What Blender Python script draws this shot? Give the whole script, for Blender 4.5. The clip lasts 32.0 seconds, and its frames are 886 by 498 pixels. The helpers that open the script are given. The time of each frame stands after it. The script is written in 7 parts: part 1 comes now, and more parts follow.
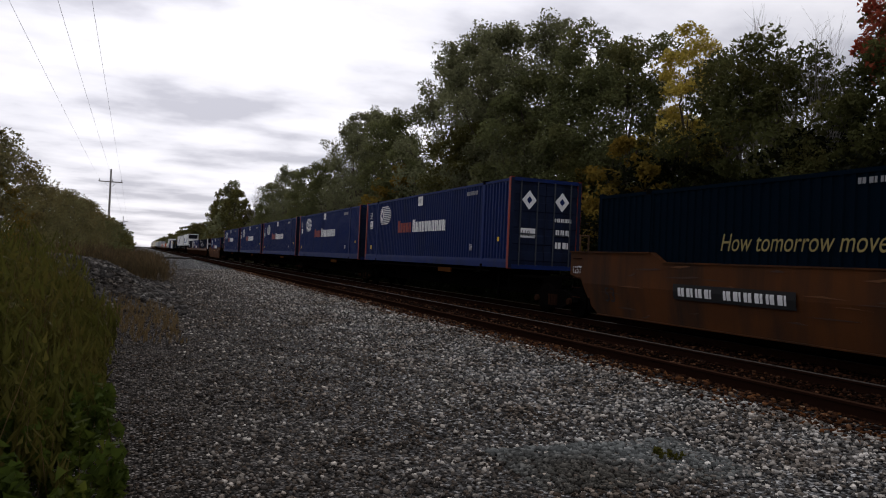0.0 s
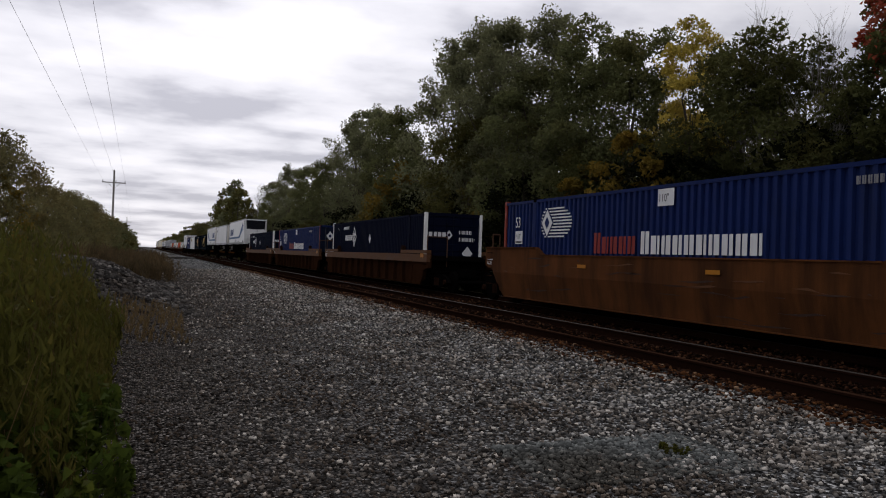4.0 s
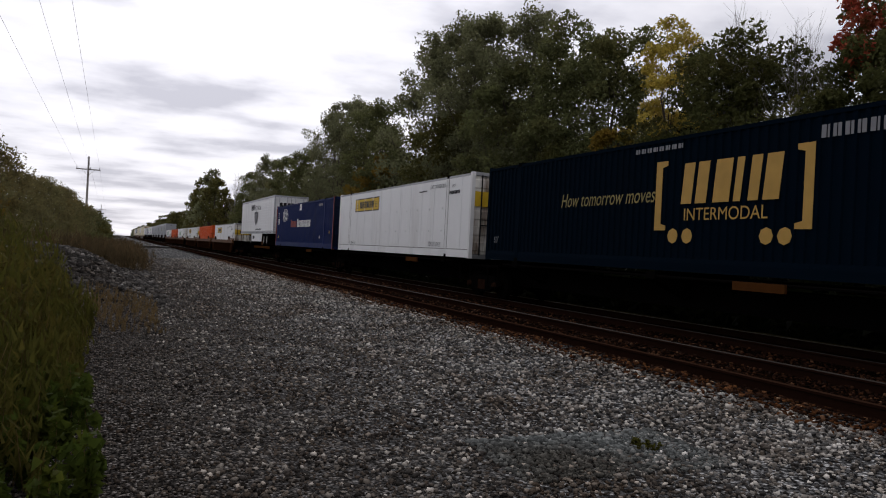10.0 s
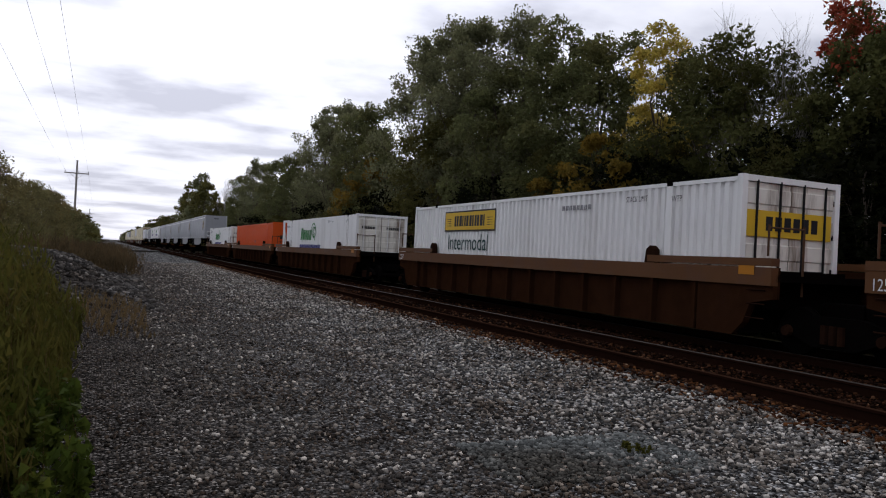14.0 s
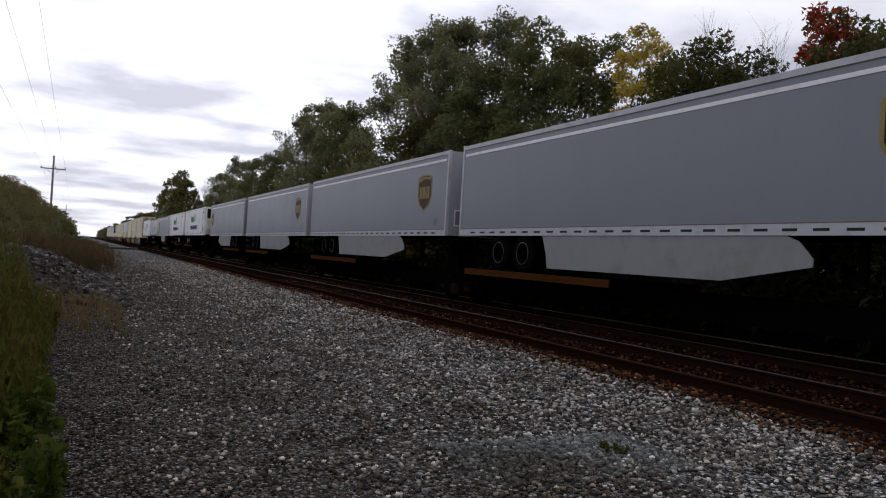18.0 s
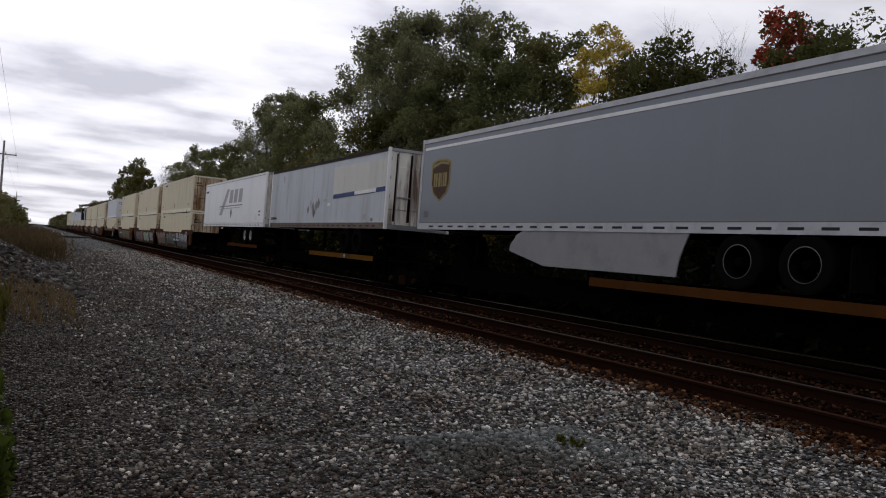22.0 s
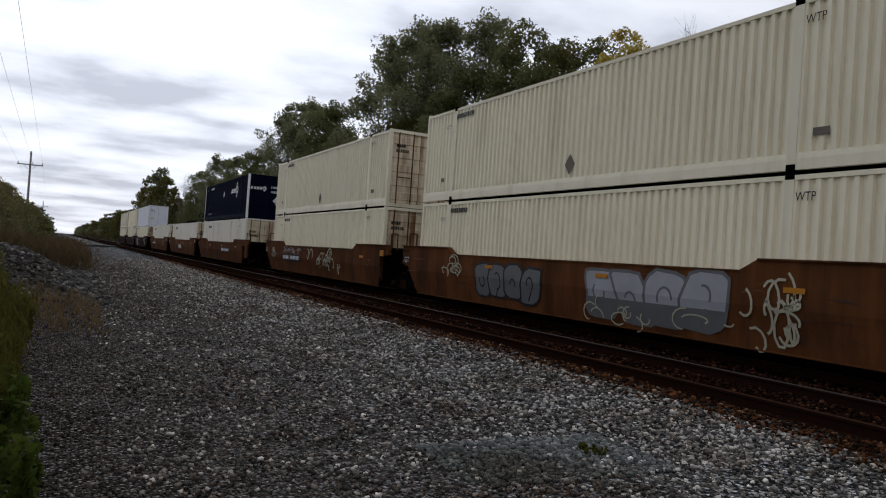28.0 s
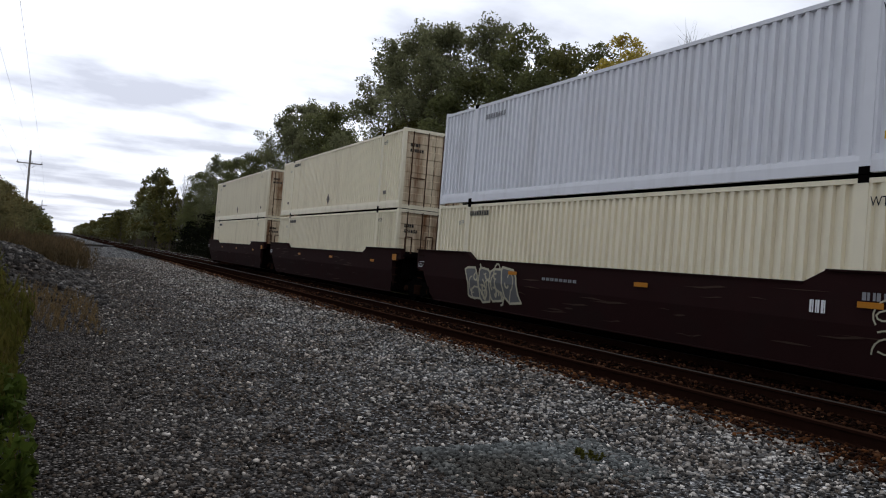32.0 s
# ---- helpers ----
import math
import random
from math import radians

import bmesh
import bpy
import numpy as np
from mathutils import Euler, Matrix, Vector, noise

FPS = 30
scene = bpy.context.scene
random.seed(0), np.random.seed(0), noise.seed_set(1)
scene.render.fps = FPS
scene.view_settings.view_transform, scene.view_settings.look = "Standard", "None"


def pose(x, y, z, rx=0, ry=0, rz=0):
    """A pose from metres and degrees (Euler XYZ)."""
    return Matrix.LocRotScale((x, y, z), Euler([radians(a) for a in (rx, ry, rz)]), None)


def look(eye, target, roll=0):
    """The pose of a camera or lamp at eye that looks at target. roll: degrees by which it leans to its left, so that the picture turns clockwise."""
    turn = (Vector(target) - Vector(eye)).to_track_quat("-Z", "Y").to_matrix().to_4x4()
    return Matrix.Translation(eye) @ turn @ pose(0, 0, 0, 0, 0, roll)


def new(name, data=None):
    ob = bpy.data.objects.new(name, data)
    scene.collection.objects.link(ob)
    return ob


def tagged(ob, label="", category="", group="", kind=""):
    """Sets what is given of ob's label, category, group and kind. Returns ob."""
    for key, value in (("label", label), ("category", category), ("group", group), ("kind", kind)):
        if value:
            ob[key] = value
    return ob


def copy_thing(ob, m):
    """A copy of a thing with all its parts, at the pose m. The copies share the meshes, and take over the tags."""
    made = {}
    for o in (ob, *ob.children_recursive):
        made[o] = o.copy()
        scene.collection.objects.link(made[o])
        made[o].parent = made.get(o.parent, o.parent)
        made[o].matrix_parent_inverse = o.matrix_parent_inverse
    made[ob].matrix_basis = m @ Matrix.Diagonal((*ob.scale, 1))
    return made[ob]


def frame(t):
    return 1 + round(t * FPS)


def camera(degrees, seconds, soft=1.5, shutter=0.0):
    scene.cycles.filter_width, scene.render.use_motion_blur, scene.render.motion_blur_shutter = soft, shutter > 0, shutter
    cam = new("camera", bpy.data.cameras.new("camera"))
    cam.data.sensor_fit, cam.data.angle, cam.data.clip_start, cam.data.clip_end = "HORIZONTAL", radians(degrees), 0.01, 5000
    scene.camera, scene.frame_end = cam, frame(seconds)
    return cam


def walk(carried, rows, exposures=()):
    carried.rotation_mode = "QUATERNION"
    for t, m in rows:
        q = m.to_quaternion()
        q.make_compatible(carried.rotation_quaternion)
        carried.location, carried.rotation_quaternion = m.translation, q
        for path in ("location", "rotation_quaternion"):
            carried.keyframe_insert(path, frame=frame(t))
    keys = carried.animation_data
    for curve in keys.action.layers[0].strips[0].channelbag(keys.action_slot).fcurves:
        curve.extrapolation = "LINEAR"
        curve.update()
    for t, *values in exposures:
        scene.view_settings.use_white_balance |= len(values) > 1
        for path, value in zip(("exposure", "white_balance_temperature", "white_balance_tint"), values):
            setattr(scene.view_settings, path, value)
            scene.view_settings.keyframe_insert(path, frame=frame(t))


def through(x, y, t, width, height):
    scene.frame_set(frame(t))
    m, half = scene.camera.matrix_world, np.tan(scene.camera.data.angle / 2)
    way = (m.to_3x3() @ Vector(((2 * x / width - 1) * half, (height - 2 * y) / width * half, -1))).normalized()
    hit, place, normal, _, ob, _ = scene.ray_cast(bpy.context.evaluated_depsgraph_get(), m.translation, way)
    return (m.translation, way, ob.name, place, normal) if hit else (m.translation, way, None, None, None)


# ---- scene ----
PATH = [  # seconds, pitch, roll, yaw
    (0, 0.84, -2.59, -21.99), (0.5, 0.93, -2.54, -22.43), (1, 0.32, -2.57, -22.23), (1.5, 0.86, -2.40, -22.03), (2, 0.74, -2.47, -21.65),
    (2.5, 0.30, -2.47, -21.39), (3, 0.10, -2.36, -21.49), (3.5, 0.47, -2.05, -21.56), (5.5, 0.83, -2.30, -22.36), (6, 0.97, -2.31, -22.65),
    (6.5, 1.09, -2.34, -23.03), (7, 0.46, -2.46, -23.31), (7.5, 0.30, -2.47, -23.58), (8, 0.39, -2.57, -23.85), (8.5, 0.54, -2.26, -24.36),
    (9, 0.48, -2.41, -24.26), (9.5, 0.10, -2.67, -23.75), (10, 0.22, -2.99, -23.41), (10.5, 0.22, -3.04, -23.44), (11, 0.17, -3.09, -23.64),
    (11.5, 0.31, -3.16, -23.81), (12, 0.76, -3.12, -24.07), (12.5, 0.63, -3.14, -24.11), (13, 0.54, -3.09, -23.98), (13.5, 0.55, -2.96, -24.09),
    (14, 0.56, -2.94, -24.14), (14.5, 0.66, -2.92, -24.25), (16.5, 0.59, -3.14, -25.00), (17, 0.46, -3.28, -24.73), (17.5, 0.45, -3.23, -24.87),
    (18, 0.64, -3.44, -25.62), (18.5, 0.41, -3.46, -25.90), (19, 0.36, -3.49, -25.57), (19.5, 0.39, -3.41, -25.77), (20, 0.77, -3.54, -26.21),
    (20.5, 0.61, -3.85, -26.92), (21, 0.64, -3.93, -27.60), (21.5, 0.11, -4.24, -28.60), (22, 0.35, -4.21, -28.60), (22.5, 0.26, -3.71, -28.45),
    (23, 0.29, -3.44, -28.10), (23.5, 0.54, -3.37, -27.79), (24, 0.68, -3.42, -27.64), (24.5, 0.54, -3.60, -27.44), (25, 0.36, -3.79, -27.22),
    (25.5, 0.45, -3.98, -27.37), (27.5, 0.62, -3.87, -27.17), (28, 0.78, -3.94, -27.04), (28.5, 1.07, -4.12, -27.11), (29, 1.21, -4.07, -27.32),
    (29.5, 0.41, -4.28, -26.95), (30, 0.41, -4.32, -26.99), (30.5, 0.79, -4.44, -27.03), (31, 0.98, -4.81, -27.27), (31.5, 1.16, -4.76, -27.09),
    (32, 1.06, -4.61, -27.16),
]
EYE = (0.0, 0.0, 1.403)
EXPOSURES = [(0, 0.06), (1, 0.1), (3, 0.0), (6, -0.1), (9, -0.06), (10, 0.1), (11, 0.04), (12, 0.02), (13, 0.12), (14, 0.18), (18, 0.2), (20, 0.2), (21, 0.26), (22, 0.06), (23, 0.06), (24, 0.14), (25, 0.02), (28, 0.06), (29, 0.14), (29.5, 0.36), (30, 0.26), (31, 0.42), (32, 0.26)]
WARMTH = ((0, 12, 13.5, 19, 20.5, 23, 24, 25, 26, 32), (6500, 6500, 6220, 6300, 6420, 6420, 6580, 6320, 6150, 6150))
cam = camera(61.2, 32.0, soft=1.1)
walk(cam, [(t, pose(*EYE, 90 + p, r, y)) for t, p, r, y in PATH],
     exposures=[(t, stops, float(np.interp(t, *WARMTH)), 14 if t < 26 else 10.5) for t, stops in EXPOSURES])

# ---- plan: y runs along the line, z = 0 is the top of the train's rails ----
NEAR_TRACK, TRAIN_TRACK = 7.93, 11.96
SPEED = 26.85
LONG, WIDE, HIGH = 16.15, 2.59, 2.9

# ---- world and sun ----
world = bpy.data.worlds.new("overcast_sky")
scene.world = world
world.use_nodes = True
wn, wl = world.node_tree.nodes, world.node_tree.links
wn.clear()


def wnode(kind, **values):
    n = wn.new(kind)
    for k, v in values.items():
        n.inputs[k].default_value = v
    return n


w_out, w_bg = wn.new("ShaderNodeOutputWorld"), wn.new("ShaderNodeBackground")
w_sky = wn.new("ShaderNodeTexSky")
w_sky.sky_type, w_sky.sun_disc = "NISHITA", False
SUN_WAY = Vector((math.sin(radians(4)) * math.cos(radians(30)), math.cos(radians(4)) * math.cos(radians(30)), math.sin(radians(30))))
w_sky.sun_elevation, w_sky.sun_rotation = radians(30), radians(4)
w_tc, w_sep = wn.new("ShaderNodeTexCoord"), wn.new("ShaderNodeSeparateXYZ")
wl.new(w_tc.outputs["Generated"], w_sep.inputs[0])
w_up = wn.new("ShaderNodeMath")
w_up.operation, w_up.inputs[1].default_value = "MAXIMUM", 0.0
wl.new(w_sep.outputs["Z"], w_up.inputs[0])
w_add = wn.new("ShaderNodeMath")
w_add.operation, w_add.inputs[1].default_value = "ADD", 0.12
wl.new(w_up.outputs[0], w_add.inputs[0])
w_div = wn.new("ShaderNodeVectorMath")
w_div.operation = "DIVIDE"
w_com = wn.new("ShaderNodeCombineXYZ")
for i in range(3):
    wl.new(w_add.outputs[0], w_com.inputs[i])
wl.new(w_tc.outputs["Generated"], w_div.inputs[0])
wl.new(w_com.outputs[0], w_div.inputs[1])
w_map = wn.new("ShaderNodeMapping")
w_map.inputs["Scale"].default_value = (0.85, 1.0, 0.0)
w_map.inputs["Location"].default_value = (1.9, 0.35, 0.0)
wl.new(w_div.outputs[0], w_map.inputs[0])
w_noise = wnode("ShaderNodeTexNoise", Scale=1.5, Detail=9.0, Roughness=0.5, Distortion=0.0)
wl.new(w_map.outputs[0], w_noise.inputs["Vector"])
w_ramp = wn.new("ShaderNodeValToRGB")
r = w_ramp.color_ramp
r.elements[0].position, r.elements[0].color = 0.40, (0.53, 0.545, 0.61, 1)
r.elements[1].position, r.elements[1].color = 0.63, (0.97, 0.98, 1.02, 1)
e = r.elements.new(0.51)
e.color = (0.80, 0.815, 0.87, 1)
wl.new(w_noise.outputs["Fac"], w_ramp.inputs[0])
w_tint = wn.new("ShaderNodeMixRGB")  # the cloud sheet hides most of the clear sky
w_tint.inputs["Fac"].default_value = 0.97
w_dim = wn.new("ShaderNodeVectorMath")
w_dim.operation = "SCALE"
w_dim.inputs["Scale"].default_value = 0.08
wl.new(w_sky.outputs[0], w_dim.inputs[0])
wl.new(w_dim.outputs[0], w_tint.inputs["Color1"])
wl.new(w_ramp.outputs[0], w_tint.inputs["Color2"])
wl.new(w_tint.outputs[0], w_bg.inputs["Color"])
# the cloud sheet is brightest round the hidden sun
w_dot = wn.new("ShaderNodeVectorMath")
w_dot.operation = "DOT_PRODUCT"
w_dot.inputs[1].default_value = SUN_WAY
wl.new(w_tc.outputs["Generated"], w_dot.inputs[0])
w_half = wn.new("ShaderNodeMath")
w_half.operation, w_half.inputs[1].default_value, w_half.inputs[2].default_value = "MULTIPLY_ADD", 0.5, 0.5
wl.new(w_dot.outputs["Value"], w_half.inputs[0])
w_pow = wn.new("ShaderNodeMath")
w_pow.operation, w_pow.inputs[1].default_value = "POWER", 10.0
wl.new(w_half.outputs[0], w_pow.inputs[0])
w_gain = wn.new("ShaderNodeMath")
w_gain.operation, w_gain.inputs[1].default_value, w_gain.inputs[2].default_value = "MULTIPLY_ADD", 0.47, 0.74
wl.new(w_pow.outputs[0], w_gain.inputs[0])
wl.new(w_gain.outputs[0], w_bg.inputs["Strength"])
wl.new(w_bg.outputs[0], w_out.inputs[0])

sun = new("sun", bpy.data.lights.new("sun", "SUN"))
sun.data.energy, sun.data.angle, sun.data.color = 0.5, radians(30), (1.0, 0.97, 0.93)
sun.matrix_world = look(SUN_WAY * 100, (0, 0, 0))


# ---- materials ----
MATS = {}


def surface(name, base, rough=0.7, metal=0.0, var=0.12, scale=3.0, dirt=None, dirt_amount=0.0, dirt_scale=1.0, streak=False,
            bump=0.0, bump_scale=40.0, island=0.0, through=0.0, per_object=0.0, spec=0.12, dirt_at=(0.50, 0.72)):
    """Painted, rusted, wooden or leafy surface: fine grain, large stains, relief."""
    if name in MATS:
        return MATS[name]
    m = bpy.data.materials.new(name)
    m.use_nodes = True
    nt = m.node_tree
    N, Lk = nt.nodes, nt.links
    b = N["Principled BSDF"]
    b.inputs["Metallic"].default_value = metal
    b.inputs["Specular IOR Level"].default_value = spec
    tc = N.new("ShaderNodeTexCoord")
    info = N.new("ShaderNodeObjectInfo")
    off = N.new("ShaderNodeVectorMath")
    off.operation = "MULTIPLY_ADD"
    off.inputs[1].default_value = (1, 1, 1)
    mul = N.new("ShaderNodeMath")
    mul.operation, mul.inputs[1].default_value = "MULTIPLY", 37.0
    Lk.new(info.outputs["Random"], mul.inputs[0])
    Lk.new(tc.outputs["Object"], off.inputs[0])
    Lk.new(mul.outputs[0], off.inputs[2])
    grain = N.new("ShaderNodeTexNoise")
    grain.inputs["Scale"].default_value, grain.inputs["Detail"].default_value = scale, 4.0
    Lk.new(off.outputs[0], grain.inputs["Vector"])
    low = [max(0.0, c * (1 - var)) for c in base]
    high = [min(1.0, c * (1 + var)) for c in base]
    mix = N.new("ShaderNodeMixRGB")
    mix.inputs["Color1"].default_value, mix.inputs["Color2"].default_value = (*low, 1), (*high, 1)
    Lk.new(grain.outputs["Fac"], mix.inputs["Fac"])
    colour = mix.outputs[0]
    if dirt:
        st = N.new("ShaderNodeTexNoise")
        st.inputs["Scale"].default_value, st.inputs["Detail"].default_value = dirt_scale, 6.0
        st.inputs["Roughness"].default_value = 0.65
        mp = N.new("ShaderNodeMapping")
        mp.inputs["Scale"].default_value = (1, 1, 0.12) if streak else (1, 1, 1)
        Lk.new(off.outputs[0], mp.inputs[0])
        Lk.new(mp.outputs[0], st.inputs["Vector"])
        rp = N.new("ShaderNodeMapRange")
        rp.inputs["From Min"].default_value, rp.inputs["From Max"].default_value = dirt_at
        rp.inputs["To Max"].default_value = dirt_amount
        Lk.new(st.outputs["Fac"], rp.inputs["Value"])
        mx = N.new("ShaderNodeMixRGB")
        mx.inputs["Color2"].default_value = (*dirt, 1)
        Lk.new(rp.outputs[0], mx.inputs["Fac"])
        Lk.new(colour, mx.inputs["Color1"])
        colour = mx.outputs[0]
    for amount, source in ((island, "geo"), (per_object, "info")):
        if amount:
            src = N.new("ShaderNodeNewGeometry").outputs["Random Per Island"] if source == "geo" else info.outputs["Random"]
            rg = N.new("ShaderNodeMapRange")
            rg.inputs["To Min"].default_value, rg.inputs["To Max"].default_value = 1 - amount, 1 + amount
            Lk.new(src, rg.inputs["Value"])
            sc = N.new("ShaderNodeVectorMath")
            sc.operation = "SCALE"
            Lk.new(colour, sc.inputs[0])
            Lk.new(rg.outputs[0], sc.inputs["Scale"])
            colour = sc.outputs[0]
    Lk.new(colour, b.inputs["Base Color"])
    rr = N.new("ShaderNodeMapRange")
    rr.inputs["To Min"].default_value, rr.inputs["To Max"].default_value = max(0.05, rough - 0.12), min(1.0, rough + 0.12)
    Lk.new(grain.outputs["Fac"], rr.inputs["Value"])
    Lk.new(rr.outputs[0], b.inputs["Roughness"])
    if bump:
        bn = N.new("ShaderNodeTexNoise")
        bn.inputs["Scale"].default_value, bn.inputs["Detail"].default_value = bump_scale, 3.0
        Lk.new(tc.outputs["Object"], bn.inputs["Vector"])
        bp = N.new("ShaderNodeBump")
        bp.inputs["Strength"].default_value, bp.inputs["Distance"].default_value = bump, 0.02
        Lk.new(bn.outputs["Fac"], bp.inputs["Height"])
        Lk.new(bp.outputs[0], b.inputs["Normal"])
    if through:
        tr = N.new("ShaderNodeBsdfTranslucent")
        Lk.new(colour, tr.inputs["Color"])
        ms = N.new("ShaderNodeMixShader")
        ms.inputs["Fac"].default_value = through
        Lk.new(b.outputs[0], ms.inputs[1])
        Lk.new(tr.outputs[0], ms.inputs[2])
        Lk.new(ms.outputs[0], N["Material Output"].inputs[0])
    MATS[name] = m
    return m


RUST = (0.032, 0.014, 0.008)
CREAM = surface("cream_paint", (0.79, 0.725, 0.545), 0.5, var=0.05, dirt=(0.42, 0.34, 0.20), dirt_amount=0.35, dirt_scale=1.9, streak=True, bump=0.08, per_object=0.06)
CREAM_END = surface("stained_cream_paint", (0.70, 0.59, 0.41), 0.6, var=0.15, dirt=(0.17, 0.07, 0.024), dirt_amount=0.95, dirt_scale=1.5, dirt_at=(0.44, 0.62), streak=True, bump=0.15)
PALE = surface("pale_grey_paint", (0.74, 0.75, 0.78), 0.5, var=0.05, dirt=(0.35, 0.33, 0.30), dirt_amount=0.3, dirt_scale=1.2, streak=True, bump=0.06)
WHITE = surface("white_paint", (0.80, 0.80, 0.79), 0.45, var=0.04, dirt=(0.36, 0.34, 0.30), dirt_amount=0.35, dirt_scale=1.0, streak=True, bump=0.05, per_object=0.05)
WHITE_DOOR = surface("stained_white_paint", (0.74, 0.71, 0.64), 0.55, var=0.10, dirt=(0.13, 0.075, 0.04), dirt_amount=0.95, dirt_scale=2.2, dirt_at=(0.48, 0.66), streak=True, bump=0.1)
SILVER = surface("silver_grey_panel", (0.215, 0.23, 0.255), 0.38, 0.25, var=0.06, scale=0.9, dirt=(0.20, 0.20, 0.21), dirt_amount=0.4, dirt_scale=0.5, streak=True, bump=0.04, per_object=0.05)
NAVY = surface("navy_paint", (0.008, 0.019, 0.088), 0.6, var=0.15, spec=0.06, dirt=(0.012, 0.016, 0.034), dirt_amount=0.5, dirt_scale=1.2, streak=True, bump=0.06, per_object=0.12)
NAVY_END = surface("grimy_navy_paint", (0.011, 0.016, 0.036), 0.75, spec=0.03, var=0.3, dirt=(0.005, 0.005, 0.006), dirt_amount=0.8, dirt_scale=1.5, streak=True, bump=0.06)
BLACKBLUE = surface("dark_blue_paint", (0.0014, 0.0052, 0.0105), 0.8, spec=0.01, var=0.15, dirt=(0.0035, 0.0055, 0.0085), dirt_amount=0.3, dirt_scale=1.2, streak=True, bump=0.06)
INK = surface("blue_black_paint", (0.0032, 0.0050, 0.016), 0.7, spec=0.02, var=0.15, dirt=(0.010, 0.010, 0.014), dirt_amount=0.3, dirt_scale=1.2, streak=True, bump=0.06)
ORANGE = surface("orange_paint", (0.62, 0.092, 0.014), 0.5, var=0.08, dirt=(0.34, 0.06, 0.02), dirt_amount=0.4, dirt_scale=1.0, streak=True, bump=0.06)
RED_EDGE = surface("orange_red_paint", (0.21, 0.029, 0.017), 0.5, var=0.1)
BROWN = surface("brown_freight_paint", (0.108, 0.040, 0.0135), 0.85, spec=0.04, var=0.5, scale=1.1, dirt=(0.028, 0.013, 0.007), dirt_amount=0.75, dirt_scale=1.3, dirt_at=(0.42, 0.64), streak=True, bump=0.12, per_object=0.12)
MAROON = surface("maroon_freight_paint", (0.020, 0.0085, 0.0082), 0.8, var=0.15, dirt=(0.016, 0.011, 0.010), dirt_amount=0.6, dirt_scale=0.7, spec=0.03, bump=0.12)
AMBER = surface("yellow_brown_freight_paint", (0.066, 0.022, 0.0055), 0.85, var=0.5, scale=1.1, dirt=(0.022, 0.012, 0.007), dirt_amount=0.9, dirt_scale=1.1, dirt_at=(0.42, 0.64), streak=True, bump=0.12)
RUSTY = surface("rusty_steel", (0.020, 0.0095, 0.006), 0.9, 0.0, spec=0.0, var=0.3, dirt=RUST, dirt_amount=0.7, dirt_scale=2.0, bump=0.3)
RUST_ROD = surface("rusted_lock_rod", (0.085, 0.045, 0.025), 0.8, var=0.4, scale=6, dirt=(0.03, 0.015, 0.008), dirt_amount=0.8, dirt_scale=3.0)
PALE_BLUE = surface("pale_blue_grey_paint", (0.53, 0.557, 0.588), 0.5, var=0.08, dirt=(0.30, 0.31, 0.31), dirt_amount=0.6, dirt_scale=0.8, streak=True)
BRIGHT = surface("clean_white_paint", (0.84, 0.84, 0.85), 0.45, var=0.03, dirt=(0.5, 0.5, 0.5), dirt_amount=0.3, dirt_scale=1.0, streak=True)
SCUFF = surface("scuffed_paint", (0.05, 0.03, 0.022), 0.9, var=0.3)
TAN = surface("tan_top_chord_paint", (0.105, 0.046, 0.018), 0.65, var=0.15, dirt=(0.09, 0.045, 0.03), dirt_amount=0.8, dirt_scale=1.2, bump=0.15)
# near black, so that the shade beneath the cars is in the colour
STEEL = surface("shade_black_steel", (0.0035, 0.003, 0.0028), 0.95, 0.0, spec=0.0, var=0.3, bump=0.3)
RUBBER = surface("tyre_rubber", (0.005, 0.005, 0.005), 0.9, spec=0.0, var=0.2, bump=0.2)
ALLOY = surface("white_wheel_rim", (0.36, 0.345, 0.32), 0.5, 0.1, var=0.2, dirt=(0.16, 0.11, 0.07), dirt_amount=0.7, dirt_scale=4.0)
DARK_RIM = surface("dull_wheel_rim", (0.14, 0.14, 0.14), 0.5, 0.3, var=0.2)
# paler than the silver sides: light on the front is put into the paint
NOSE = surface("lit_grey_front_panel", (0.33, 0.34, 0.36), 0.45, var=0.06, dirt=(0.22, 0.21, 0.20), dirt_amount=0.4, dirt_scale=1.0, streak=True)
SKIRT = surface("grey_side_skirt", (0.25, 0.25, 0.255), 0.5, var=0.10, dirt=(0.12, 0.115, 0.11), dirt_amount=0.5, dirt_scale=0.9, bump=0.04)
RUST_PAINT = surface("rust_brown_freight_paint", (0.030, 0.0125, 0.006), 0.9, spec=0.0, var=0.4, dirt=RUST, dirt_amount=0.8, dirt_scale=1.6, bump=0.25)
SILVER_RAIL = surface("dull_silver_rail", (0.46, 0.47, 0.49), 0.45, 0.1, var=0.1, dirt=(0.2, 0.2, 0.2), dirt_amount=0.5, dirt_scale=2.0)
ROD = surface("dull_galvanised_rod", (0.045, 0.050, 0.062), 0.6, var=0.2)
RUST_RAIL = surface("rust_stained_rail", (0.16, 0.125, 0.105), 0.7, var=0.2, dirt=(0.07, 0.04, 0.025), dirt_amount=0.7, dirt_scale=2.0, bump=0.08)
TAR_RAIL = surface("blackened_roof_rail", (0.022, 0.019, 0.017), 0.8, var=0.4, bump=0.15)
CREAM_PATCH = surface("yellowed_paint", (0.62, 0.605, 0.55), 0.55, var=0.06, dirt=(0.33, 0.31, 0.27), dirt_amount=0.5, dirt_scale=0.8, streak=True)
GREY_RAIL = surface("grey_aluminium_rail", (0.30, 0.30, 0.30), 0.45, 0.5, var=0.12)
